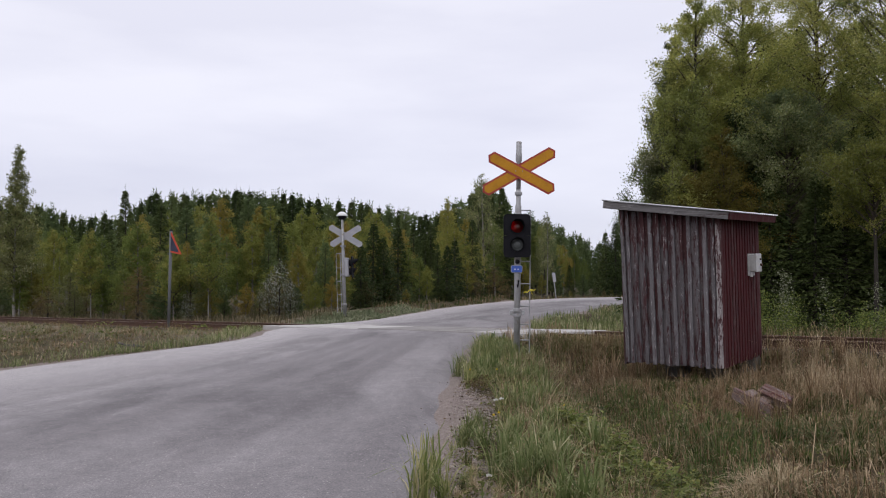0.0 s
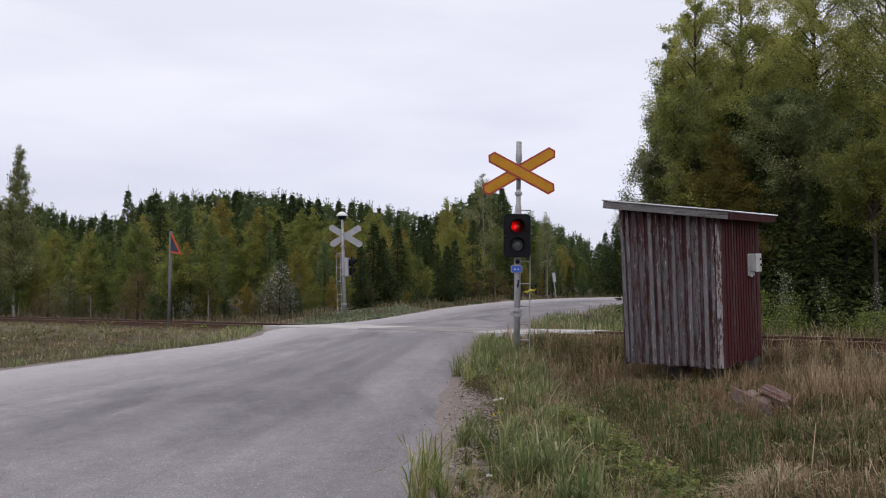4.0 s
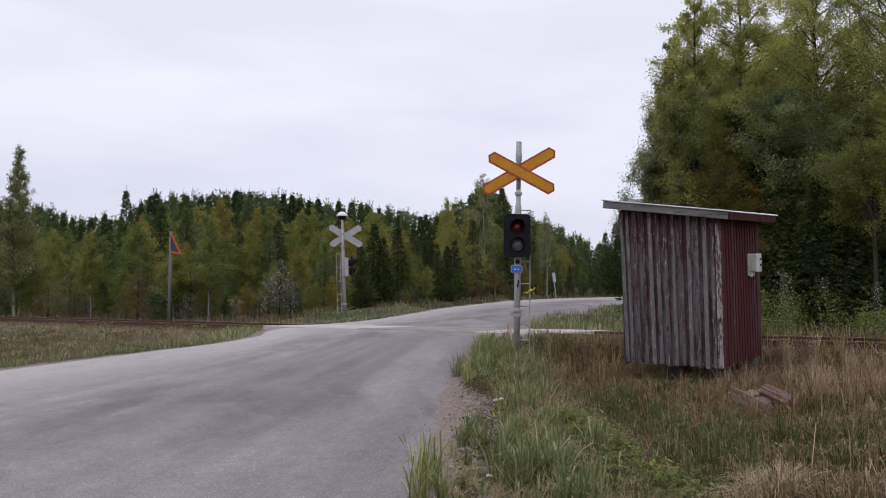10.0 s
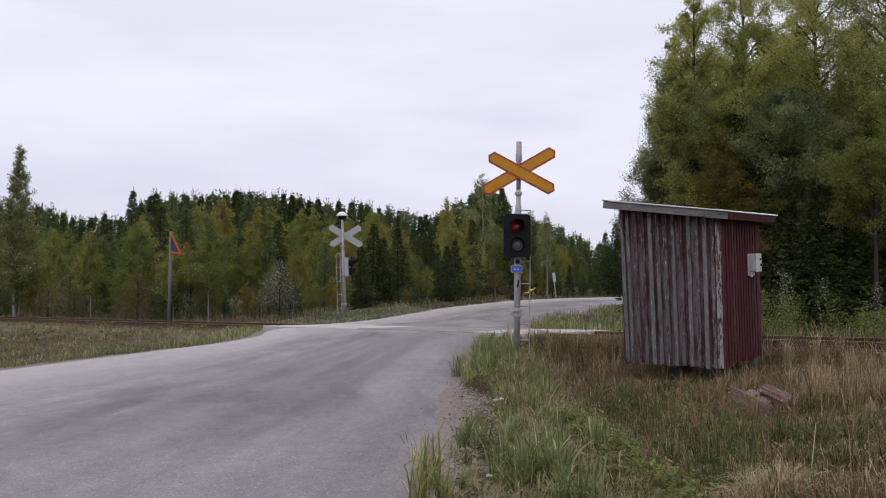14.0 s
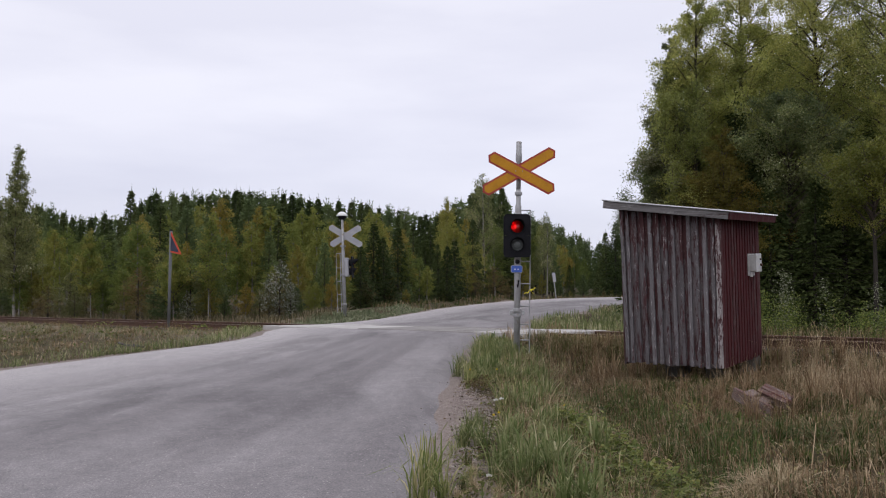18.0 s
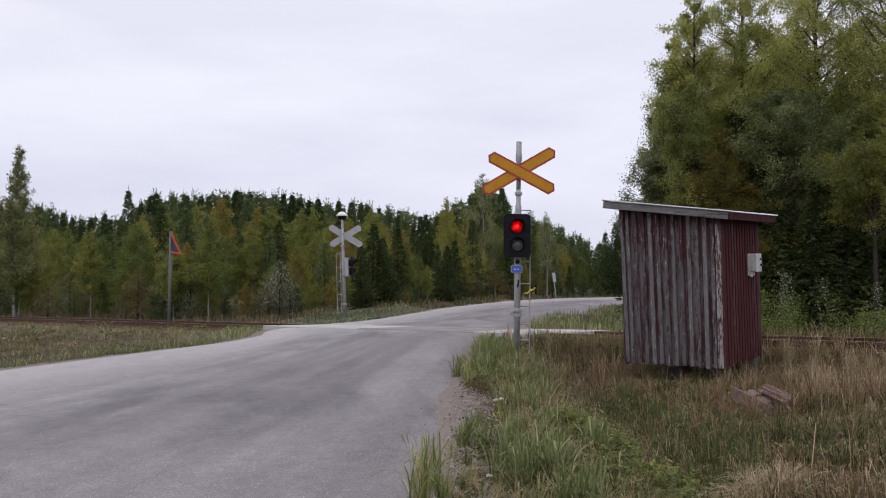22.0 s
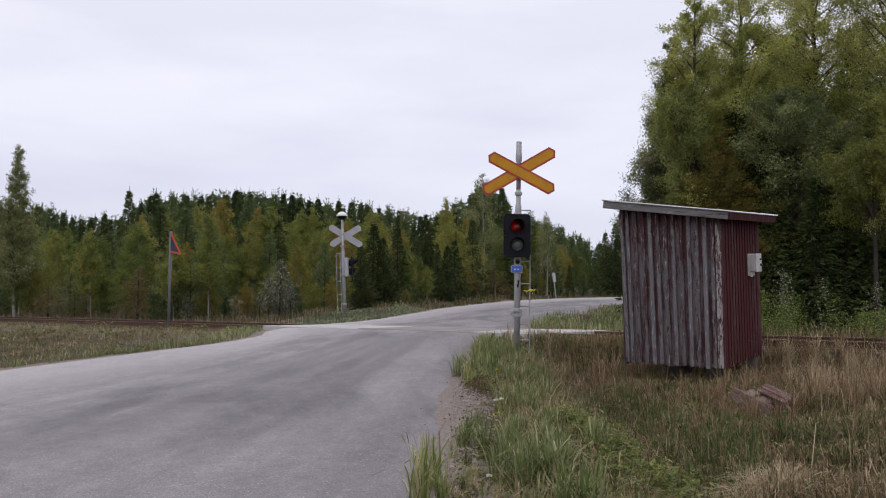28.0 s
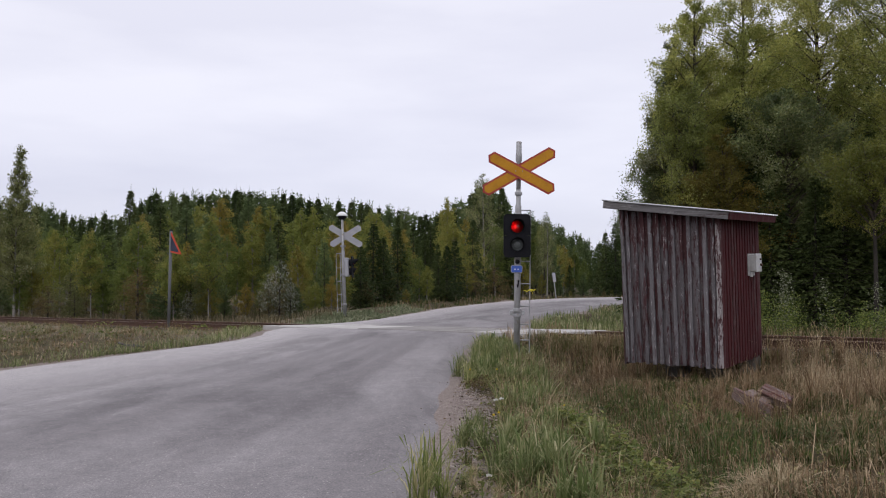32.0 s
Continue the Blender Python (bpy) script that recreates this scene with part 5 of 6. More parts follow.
def right_wood():
    tall_tree("dull_birch", -0.4505, 37.7, 0.166, 310, 1.25, 78, 26000, 0.046, 1.2, 0.16, 0.45, "tall grey-green birch standing by the track", 0.62)
    tall_tree("dull_birch", 0.043, 62, 0.136, 311, 1.8, 32, 8000, 0.052, 0.6, 0.2, 0.9, "thin-crowned aspen behind the road")
    tall_tree("dull_birch", 0.1095, 67, 0.0955, 313, 0.9, 34, 2800, 0.05, 0.7, 0.3, 0.5, "slender half-bare birch at the bend of the road", 0.6)
    for az, y, top, seed in ((-0.2463, 31.9, 0.093, 314), (-0.370, 34.6, 0.075, 315), (-0.283, 32.0, 0.055, 316)):
        tall_tree("birch", az, y, top, seed, 0.75, 40, 7500, 0.043, 0.8, 0.26, 0.45, "slender birch with a thin white trunk", 0.36)
    rs = np.random.RandomState(23)
    for az, y, top in ((0.282, 30, 0.33), (0.312, 31, 0.36), (0.345, 30, 0.36), (0.372, 31.5, 0.38), (0.43, 30.5, 0.38), (0.455, 31, 0.4), (0.505, 30, 0.4), (0.262, 30, 0.28), (0.40, 30, 0.4), (0.48, 29, 0.38)):
        plant("fine_birch", az, y, top - (0.075 if az < 0.4 else 0.15), rs, 1.15, 0.6)
    olive, green = "tall birch with dense olive-green leaves", "tall aspen with yellow-green leaves"
    for kind, az, y, top, seed, spread, limbs, leaves, bare, shape, label in (
            ("tall_birch", 0.266, 26.0, 0.342, 331, 1.75, 42, 24000, 0.10, 0.9, olive), ("aspen", 0.238, 27.5, 0.215, 302, 1.6, 44, 19000, 0.03, 0.6, "leafy aspen with dark dull green leaves"),
            ("tall_birch", 0.318, 26.5, 0.38, 303, 2.1, 42, 24000, 0.14, 0.9, olive), ("dark_gold", 0.300, 24.5, 0.185, 304, 1.5, 30, 10000, 0.08, 0.7, "birch with leaves turning olive-yellow"),
            ("aspen", 0.365, 25.0, 0.225, 305, 2.0, 36, 19000, 0.38, 0.8, "broad aspen with dark green leaves"), ("tall_birch", 0.398, 27.5, 0.40, 306, 2.2, 42, 24000, 0.35, 0.9, olive),
            ("lime", 0.455, 22.0, 0.165, 307, 1.7, 22, 8000, 0.50, 0.8, green), ("tall_birch", 0.475, 25.5, 0.42, 308, 2.2, 40, 15000, 0.38, 0.9, olive), ("lime", 0.535, 22.5, 0.30, 309, 2.2, 32, 14000, 0.50, 0.8, green), ("shade_birch", 0.246, 26.8, 0.285, 312, 1.35, 50, 26000, 0.08, 0.7, olive)):
        tall_tree(kind, az, y, top, seed, spread, int(limbs * 1.5), int(leaves * 3.0), 0.037, 2.2, bare, shape, label)
    rs = np.random.RandomState(21)
    for az, y, top in ((0.226, 29.5, 0.13), (0.240, 29, 0.19), (0.312, 25.3, 0.225), (0.338, 24.9, 0.19), (0.425, 23.8, 0.18), (0.475, 23.6, 0.16), (0.39, 23.8, 0.14), (0.24, 40, 0.14), (0.265, 42, 0.15), (0.29, 43, 0.15), (0.315, 42, 0.15), (0.345, 41, 0.15), (0.37, 43, 0.15), (0.4, 42, 0.15), (0.425, 41, 0.15), (0.45, 43, 0.15), (0.475, 42, 0.15), (0.5, 41, 0.15), (0.53, 42, 0.15), (0.56, 41, 0.15), (0.172, 79, 0.074), (0.181, 77, 0.086), (0.190, 79, 0.095), (0.345, 24.2, 0.125), (0.375, 25.8, 0.16), (0.40, 24.6, 0.13), (0.425, 25.5, 0.17), (0.452, 24.5, 0.14), (0.478, 25.2, 0.16), (0.505, 24.0, 0.15), (0.30, 27, 0.12), (0.33, 28, 0.16), (0.203, 80, 0.105), (0.225, 30, 0.11), (0.25, 32, 0.20), (0.29, 31, 0.24), (0.33, 30, 0.22), (0.355, 28.5, 0.20), (0.385, 31, 0.30), (0.41, 29, 0.22), (0.435, 30, 0.30), (0.47, 28, 0.20), (0.49, 31, 0.33), (0.52, 29, 0.25), (0.56, 29, 0.3), (0.6, 27, 0.3), (0.34, 36, 0.3), (0.44, 37, 0.3), (0.27, 37, 0.26), (0.53, 36, 0.3), (0.38, 38, 0.25), (0.31, 40, 0.25), (0.49, 39, 0.25)):
        plant("spruce", az, y, top, rs, 1.15)


right_wood()


# ---- grass and herbs ----
def blades(name, x, y, height, width, lean, material, label, rs, category="grass", curl=0.5, z=None):
    """Bent tapered blades standing at x, y: one object of many blades."""
    n = len(x)
    z = ground_z(x, y) - 0.01 if z is None else z
    az = rs.uniform(0, 2 * np.pi, n)
    ln = lean * np.abs(rs.normal(size=n)) + 0.05
    h = height
    dx, dy = np.cos(az), np.sin(az)
    wx, wy = -dy, dx
    base = np.stack([x, y, z], 1)
    w = (width * rs.uniform(0.6, 1.3, n))[:, None]
    side = np.stack([wx, wy, np.zeros(n)], 1) * w
    mid = base + np.stack([dx * ln * h * 0.35, dy * ln * h * 0.35, h * 0.62], 1)
    drop = np.clip(curl * ln, 0, 0.5)
    tip = base + np.stack([dx * ln * h, dy * ln * h, h * (1.0 - drop)], 1)
    v = np.stack([base - side, base + side, mid + side * 0.8, mid - side * 0.8, tip], 1).reshape(-1, 3)
    k = np.arange(n)[:, None] * 5
    me = bpy.data.meshes.new(name)
    me.vertices.add(5 * n)
    me.vertices.foreach_set("co", v.astype(np.float32).ravel())
    loops = np.concatenate([k + np.array([[0, 1, 2, 3]]), k + np.array([[3, 2, 4]])], 1)
    me.loops.add(7 * n)
    me.loops.foreach_set("vertex_index", loops.astype(np.int32).ravel())
    me.polygons.add(2 * n)
    starts = (np.arange(n)[:, None] * 7 + np.array([[0, 4]])).ravel()
    me.polygons.foreach_set("loop_start", starts.astype(np.int32))
    me.update(calc_edges=True)
    me.materials.append(material)
    return tagged(new(name, me), label, category, kind="stuff")


def scatter(rs, n, x0, x1, y0, y1, keep, clump=0.0, per=14):
    """Places in a rectangle of the plan where keep(x, y, distance to the road, distance over the track) holds, in clumps if asked."""
    if clump:
        m = n // per
        cx, cy = rs.uniform(x0, x1, m), rs.uniform(y0, y1, m)
        x = (cx[:, None] + rs.normal(size=(m, per)) * clump).ravel()
        y = (cy[:, None] + rs.normal(size=(m, per)) * clump).ravel()
    else:
        x, y = rs.uniform(x0, x1, n), rs.uniform(y0, y1, n)
    d, s = from_road(x, y), across_track(x, y)
    ok = keep(x, y, d, s)
    return x[ok], y[ok]


def grass():
    rs = np.random.RandomState(5)
    U = lambda a, b, n: rs.uniform(a, b, n)
    in_hut = lambda x, y: (np.abs((x - 3.71) * -0.806 + (y - 12.6) * 0.59 - 0.72) < 0.68) & (np.abs((x - 3.71) * 0.59 + (y - 12.6) * 0.806 - 0.77) < 0.72)
    near_hut = lambda x, y: (np.abs((x - 3.71) * -0.806 + (y - 12.6) * 0.59 - 0.72) < 0.95) & ((x - 3.71) * 0.59 + (y - 12.6) * 0.806 > -0.85) & ((x - 3.71) * 0.59 + (y - 12.6) * 0.806 < 0.1) & (rs.rand(len(x)) < 0.85)
    by_step = lambda x, y: ((x - 3.28) / 0.36) ** 2 + ((y - 9.95) / 0.55) ** 2 < 1
    # long green tufts on the shoulder of the road
    x, y = scatter(rs, 17000, -0.6, 2.6, 4.5, 16.5, lambda x, y, d, s: (d > 0.10) & (d < 0.5 + 1.2 * rs.rand(len(d))) & ((y > 8.6) | (x > 0.46) | (rs.rand(len(x)) < 0.08)) & (s < -1.9) & ~((y > 7.4) & (y < 11.0) & (d < 0.45)), 0.07, 22)
    blades("verge_grass", x, y, U(0.05, 0.20, len(x)), 0.0045, 0.8, M["green_grass"], "long green grass tufts on the road shoulder", rs)
    # mixed short grass over the ditch and field
    x, y = scatter(rs, 110000, -0.2, 11, 4.5, 19, lambda x, y, d, s: (d > 0.5) & (s < -1.5) & (x < 0.62 * y + 0.5) & ~in_hut(x, y) & (((x - 2.2) / 0.34) ** 2 + ((y - 6.45) / 0.4) ** 2 > 1), 0.10, 16)
    blades("field_grass", x, y, U(0.05, 0.20, len(x)) * (1 + 0.6 * wave(0.9 * x, 0.9 * y)) * np.where(by_step(x, y), 0.4, 1), 0.0045, 1.7, M["field_grass"], "mixed green and brown field grass", rs)
    # dry standing straw round the hut
    x, y = scatter(rs, 17000, 1.2, 11, 6, 19, lambda x, y, d, s: (d > 1.1) & ~near_hut(x, y) & ~by_step(x, y) & (s < -1.4) & (x < 0.62 * y + 0.5) & ~in_hut(x, y) & (rs.rand(len(d)) < 0.25 + 0.75 * (s > -4.5)) & ((wave(1.1 * x + 3, 1.1 * y) > -0.1) | (s > -3)), 0.12, 18)
    blades("dry_grass", x, y, U(0.15, 0.55, len(x)) * (0.85 + 0.7 * wave(1.3 * x, 1.3 * y + 2)), 0.003, 1.3, M["straw"], "tall dry straw-coloured grass round the hut", rs)
    # straw lying flat in the grass
    x, y = scatter(rs, 2600, 0.4, 9, 5, 16, lambda x, y, d, s: (d > 0.7) & (s < -1.6) & (x < 0.56 * y) & ~in_hut(x, y))
    blades("fallen_straw", x, y, U(0.04, 0.12, len(x)), 0.003, 3.2, M["bleached"], "pale straw lying in the grass", rs, curl=0.15)
    # the other side of the road, between road and track
    x, y = scatter(rs, 62000, -22, -3, 12, 34, lambda x, y, d, s: (d > 0.15) & (s < -1.5) & (x < -0.2 * y) & ((s < -2.7) | (rs.rand(len(x)) < 0.35)), 0.14, 16)
    blades("trackside_grass", x, y, U(0.04, 0.17, len(x)) * np.clip(-0.35 * across_track(x, y) - 0.25, 0.3, 1), 0.0045, 2.4, M["trackside"], "short brown and green trackside grass", rs)
    x, y = scatter(rs, 12000, -8, -3.2, 15, 22, lambda x, y, d, s: (d > 0.12) & (d < 0.35 + 0.6 * rs.rand(len(d))) & (s < -1.6) & (x < -3), 0.10, 18)
    blades("trackside_grass", x, y, U(0.06, 0.26, len(x)), 0.005, 1.2, M["green_grass"], "taller green grass along the road edge", rs)
    x, y = scatter(rs, 5000, -20, -3.6, 12.5, 30, lambda x, y, d, s: (d > 0.25) & (s < -1.5) & (x < -0.2 * y), 0.09, 60)
    blades("trackside_grass", x, y, U(0.05, 0.20, len(x)), 0.005, 1.1, M["olive_grass"], "scattered olive tussocks beside the track", rs)
    x, y = scatter(rs, 5000, -20, -3.6, 12.5, 30, lambda x, y, d, s: (d > 0.25) & (s < -1.3) & (x < -0.2 * y), 0.10, 50)
    blades("trackside_grass", x, y, U(0.05, 0.20, len(x)), 0.004, 1.1, M["straw"], "dry straw clumps beside the track", rs)
    # beyond the track
    x, y = scatter(rs, 34000, -8, 4, 22, 44, lambda x, y, d, s: (d > 0.15) & (s > 2.5) & (s < 13) & (x < 0.02 * y) & (d < 1.3), 0.14, 14)
    blades("far_verge_grass", x, y, U(0.06, 0.22, len(x)), 0.009, 1.6, M["bank_grass"], "pale green grass bank beyond the track", rs)
    x, y = scatter(rs, 16000, -5.2, -1.0, 23.5, 33, lambda x, y, d, s: (d > 0.06) & (s > 2.0) & (d < 1.6), 0.10, 16)
    blades("far_verge_grass", x, y, U(0.06, 0.20, len(x)), 0.008, 1.5, M["bank_grass"], "pale grey-green grass round the foot of the far signal", rs)
    x, y = scatter(rs, 42000, -26, -3.5, 24, 46, lambda x, y, d, s: (d > 0.6) & (s > 1.7) & (s < 9), 0.14, 14)
    blades("forest_floor_grass", x, y, U(0.08, 0.40, len(x)), 0.008, 0.7, M["brown_grass"], "brown dry undergrowth beyond the track", rs)
    x, y = scatter(rs, 26000, 1.5, 16, 17, 46, lambda x, y, d, s: (d > 0.15) & (s > 1.5) & (y < 60) & (x > 0.06 * y) & (x < 0.24 * y), 0.14, 14)
    blades("far_field_grass", x, y, U(0.10, 0.36, len(x)), 0.009, 0.6, M["green_grass"], "green grass in the bend of the road", rs)
    x, y = scatter(rs, 26000, 3.5, 16, 8, 30, lambda x, y, d, s: (s > 1.5) & (s < 6) & (x > 0.23 * y), 0.12, 14)
    blades("wood_edge_grass", x, y, U(0.10, 0.45, len(x)), 0.005, 0.8, M["field_grass"], "mixed grass under the tall trees", rs)
    x, y = scatter(rs, 30000, -3, 30, 36, 78, lambda x, y, d, s: (d > 0.1) & (d < 3.5) & (s > 5), 0.2, 12)
    blades("forest_edge_grass", x, y, U(0.10, 0.35, len(x)), 0.014, 0.5, M["field_grass"], "brownish grass along the forest edge", rs)
    # straw along the rails
    x, y = scatter(rs, 26000, -18, 12, 8, 36, lambda x, y, d, s: (d > 0.4) & (np.abs(np.abs(s) - 1.9) < 0.55) & ((x > 1) | (s > 0) | (rs.rand(len(x)) < 0.4)), 0.10, 14)
    blades("railside_grass", x, y, U(0.10, 0.30, len(x)) * np.where(x > 1, 1.5, np.where(across_track(x, y) < 0, 0.7, 1)), 0.006, 0.5, M["straw"], "dry grass along the rails", rs)

    x, y = scatter(rs, 34000, 1.6, 14, 4, 19, lambda x, y, d, s: (d > 0.6) & (s > -2.7) & (s < -1.25) & (x < 0.6 * y + 1), 0.10, 14)
    dry = rs.rand(len(x)) < np.where(x < 3.2, 0.16, 0.75)
    blades("railside_grass", x[dry], y[dry], U(0.16, 0.48, dry.sum()), 0.004, 0.8, M["straw"], "tall dry grass along the rails", rs)
    blades("railside_grass", x[~dry], y[~dry], U(0.16, 0.52, (~dry).sum()), 0.0045, 1.0, M["olive_grass"], "olive-green grass beside the rails", rs)
    x, y = scatter(rs, 16000, 1.7, 3.6, 14.5, 19, lambda x, y, d, s: (s > -1.8) & (s < -1.15) & (d > 0.4), 0.06, 12)
    dry = rs.rand(len(x)) < 0.2
    blades("railside_grass", x[dry], y[dry], U(0.18, 0.42, dry.sum()), 0.004, 0.8, M["straw"], "dry grass growing up against the rail", rs)
    blades("railside_grass", x[~dry], y[~dry], U(0.14, 0.36, (~dry).sum()), 0.0045, 0.9, M["olive_grass"], "olive grass growing up against the rail", rs)
    # pale and half-dry blades among the green of the shoulder
    x, y = scatter(rs, 15000, -0.5, 2.4, 5.0, 15.5, lambda x, y, d, s: (d > 0.06) & (d < 0.4 + 1.3 * rs.rand(len(d))) & (s < -2.0) & ~((y < 10.6) & (d < 0.45)) & ((y > 9) | (x > 0.5)), 0.08, 9)
    blades("verge_grass", x, y, U(0.10, 0.32, len(x)), 0.0035, 0.9, M["pale_grass"], "yellowing blades among the roadside grass", rs)
    x, y = scatter(rs, 9000, 0.2, 2.6, 5.0, 14.5, lambda x, y, d, s: (d > 0.5) & (s < -2.0), 0.09, 10)
    blades("dry_grass", x, y, U(0.10, 0.30, len(x)), 0.003, 1.1, M["straw"], "thin dry grass on the bank of the ditch", rs)
    # lush grass in the ditch
    x, y = scatter(rs, 14000, 1.3, 4.4, 6.2, 13.0, lambda x, y, d, s: (d > 0.8) & (s < -2.6) & (np.abs(x - 1.95 - 0.9 * np.exp(-((y - 9) / 1.2) ** 2) * rs.rand(len(x))) < 0.42), 0.09, 14)
    blades("ditch_grass", x, y, U(0.08, 0.26, len(x)), 0.0045, 0.9, M["lush_grass"], "dark green grass in the ditch", rs)


grass()


def tuft_mesh(name, seed, count, reach, height, width, material, heads=0.0):
    """One tussock: long arching blades from a common root, some stems with seed heads."""
    rs = np.random.RandomState(seed)
    v, f = [], []
    for k in range(count):
        az, lean = rs.uniform(0, 6.283), abs(rs.normal()) * reach + 0.06
        h, w = height * rs.uniform(0.5, 1.1), width * rs.uniform(0.6, 1.2)
        o = np.array([rs.normal() * 0.03, rs.normal() * 0.03, -0.02])
        d, s = np.array([math.cos(az), math.sin(az), 0]), np.array([-math.sin(az), math.cos(az), 0])
        head = rs.rand() < heads
        b = len(v)
        for q in (0, 0.3, 0.6, 0.85):
            c = o + d * lean * h * q ** 1.7 + np.array([0, 0, h * (q - 0.42 * lean * q ** 3)])
            ww = (0.3 if head else 1.0) * w * (1 - 0.55 * q)
            v += [c - s * ww, c + s * ww]
        tip = o + d * lean * h * 1.15 + np.array([0, 0, h * (1 - 0.55 * lean)])
        if head:
            e = v[-1]
            v += [tip - s * w * 1.1, tip + s * w * 1.1]
            top = tip + (tip - e) * 0.6
            v.append(top)
            f += [(b + 2 * i, b + 2 * i + 1, b + 2 * i + 3, b + 2 * i + 2) for i in range(4)] + [(b + 8, b + 9, b + 10)]
        else:
            v.append(tip)
            f += [(b + 2 * i, b + 2 * i + 1, b + 2 * i + 3, b + 2 * i + 2) for i in range(3)] + [(b + 6, b + 7, b + 8)]
    return mesh_of(name, [tuple(p) for p in v], f, material)


def tufts():
    rs = np.random.RandomState(31)
    green = [tuft_mesh("grass_tuft", 60 + i, 70, 0.45, 0.34, 0.0065, M["green_grass"], 0.03) for i in range(5)]
    dry = [tuft_mesh("straw_tuft", 70 + i, 48, 0.48, 0.60, 0.004, M["straw"], 0.25) for i in range(5)]
    mixed_ = [tuft_mesh("field_tuft", 80 + i, 60, 0.6, 0.28, 0.0055, M["field_grass"], 0.05) for i in range(5)]
    # the road shoulder
    x, y = scatter(rs, 420, -0.6, 2.2, 5.0, 15.5, lambda x, y, d, s: (d > 0.16) & (d < 0.35 + 1.0 * rs.rand(len(d))) & ((y > 8.4) | (x > 0.5)) & (s < -2.2) & ~((y > 6.6) & (y < 10.8) & (d < 0.55) & (rs.rand(len(d)) < 0.9)))
    for i in range(min(len(x), 78)):
        k = rs.uniform(0.6, 1.15) * (1.25 if y[i] < 7.6 else 1.0)
        t = thing("grass_tuft", pose(x[i], y[i], float(ground_z(x[i], y[i])[0]), 0, 0, rs.uniform(0, 360)), "long green grass tuft on the road shoulder", "grass tuft", "roadside tufts", me=green[rs.randint(5)])
        t.scale = (k, k, k)
        if y[i] < 9:
            SWAYING.append((t, 1.6, rs.randint(9999)))
    pale = [tuft_mesh("grass_tuft", 90 + i, 46, 0.45, 0.40, 0.006, M["pale_grass"], 0.05) for i in range(3)]
    for x1, y1, k, yellow in ((-0.15, 6.1, 1.25, 1), (-0.09, 6.5, 1.25, 1), (0.0, 6.1, 0.9, 1), (0.42, 6.7, 1.2, 0), (0.58, 6.4, 1.15, 0), (0.50, 7.4, 1.15, 0), (0.80, 7.0, 1.1, 0), (0.22, 8.1, 0.8, 0), (0.16, 7.7, 0.75, 0), (0.30, 7.7, 0.8, 0), (0.18, 11.6, 0.8, 0), (0.24, 12.3, 0.9, 0)):
        t = thing("grass_tuft", pose(x1, y1, float(ground_z(x1, y1)[0]), 0, 0, rs.uniform(0, 360)), "large pale green grass tuft by the asphalt", "grass tuft", "roadside tufts", me=pale[rs.randint(3)] if yellow else green[rs.randint(5)])
        t.scale = (k, k, k)
        SWAYING.append((t, 2.0, rs.randint(9999)))
    # straw round the hut
    x, y = scatter(rs, 700, 2.2, 9, 8.5, 16.5, lambda x, y, d, s: (d > 1.4) & (s < -1.6) & (x < 0.55 * y) & (np.abs((x - 3.71) * -0.806 + (y - 12.6) * 0.59 - 0.72) + 0 > (0.85 + 0.0 * x) * ((x - 3.71) * 0.59 + (y - 12.6) * 0.806 > -1.0)) & (((x - 3.28) / 0.55) ** 2 + ((y - 9.95) / 0.9) ** 2 > 1) & (rs.rand(len(d)) < 0.2 + 0.8 * (s > -5)))
    for i in range(min(len(x), 150)):
        k = rs.uniform(0.5, 1.1) * (0.6 if math.hypot(x[i] - 3.3, y[i] - 12.2) < 1.6 else 1.0)
        t = thing("straw_tuft", pose(x[i], y[i], float(ground_z(x[i], y[i])[0]), 0, 0, rs.uniform(0, 360)), "tall dry straw tuft with seed heads", "grass tuft", "straw tufts", me=dry[rs.randint(5)])
        t.scale = (k, k, k)
        if i < 30:
            SWAYING.append((t, 2.0, rs.randint(9999)))
    # bleached straw between the hut and the rails
    fair = [tuft_mesh("straw_tuft", 100 + i, 52, 0.42, 0.58, 0.004, M["bleached"], 0.3) for i in range(4)]
    x, y = scatter(rs, 260, 4.4, 7.4, 10.8, 14.2, lambda x, y, d, s: (s < -1.5) & (s > -4.2) & (x < 0.5 * y + 0.3) & ((x - 3.71) * 0.59 + (y - 12.6) * 0.806 - 0.77 < 9) & ((x - 3.71) * 0.806 - (y - 12.6) * 0.59 > 0.3))
    for i in range(min(len(x), 55)):
        k = rs.uniform(0.5, 1.0)
        t = thing("straw_tuft", pose(x[i], y[i], float(ground_z(x[i], y[i])[0]), 0, 0, rs.uniform(0, 360)), "bleached straw tuft beside the hut", "grass tuft", "straw tufts", me=fair[rs.randint(4)])
        t.scale = (k, k, k)
        if i % 4 == 0:
            SWAYING.append((t, 2.0, rs.randint(9999)))
    # straw leaning over the old step
    for x1, y1, k in ((3.05, 9.55, 0.6), (3.3, 9.5, 0.65), (3.55, 9.7, 0.7), (3.75, 10.0, 0.75), (2.9, 9.8, 0.6)):
        t = thing("straw_tuft", pose(x1, y1, float(ground_z(x1, y1)[0]), 0, 0, rs.uniform(0, 360)), "dry straw tuft in front of the old step", "grass tuft", "straw tufts", me=dry[rs.randint(5)])
        t.scale = (k, k, k)
    tuft_mat = [tuft_mesh("straw_tuft", 116 + i, 140, 0.9, 0.22, 0.0028, M["straw"], 0.05) for i in range(3)]
    # bleached tussock, and the mound of dead grass by the step
    soft = [tuft_mesh("straw_tuft", 110 + i, 150, 0.95, 0.30, 0.0028, M["bleached"], 0.0) for i in range(3)]
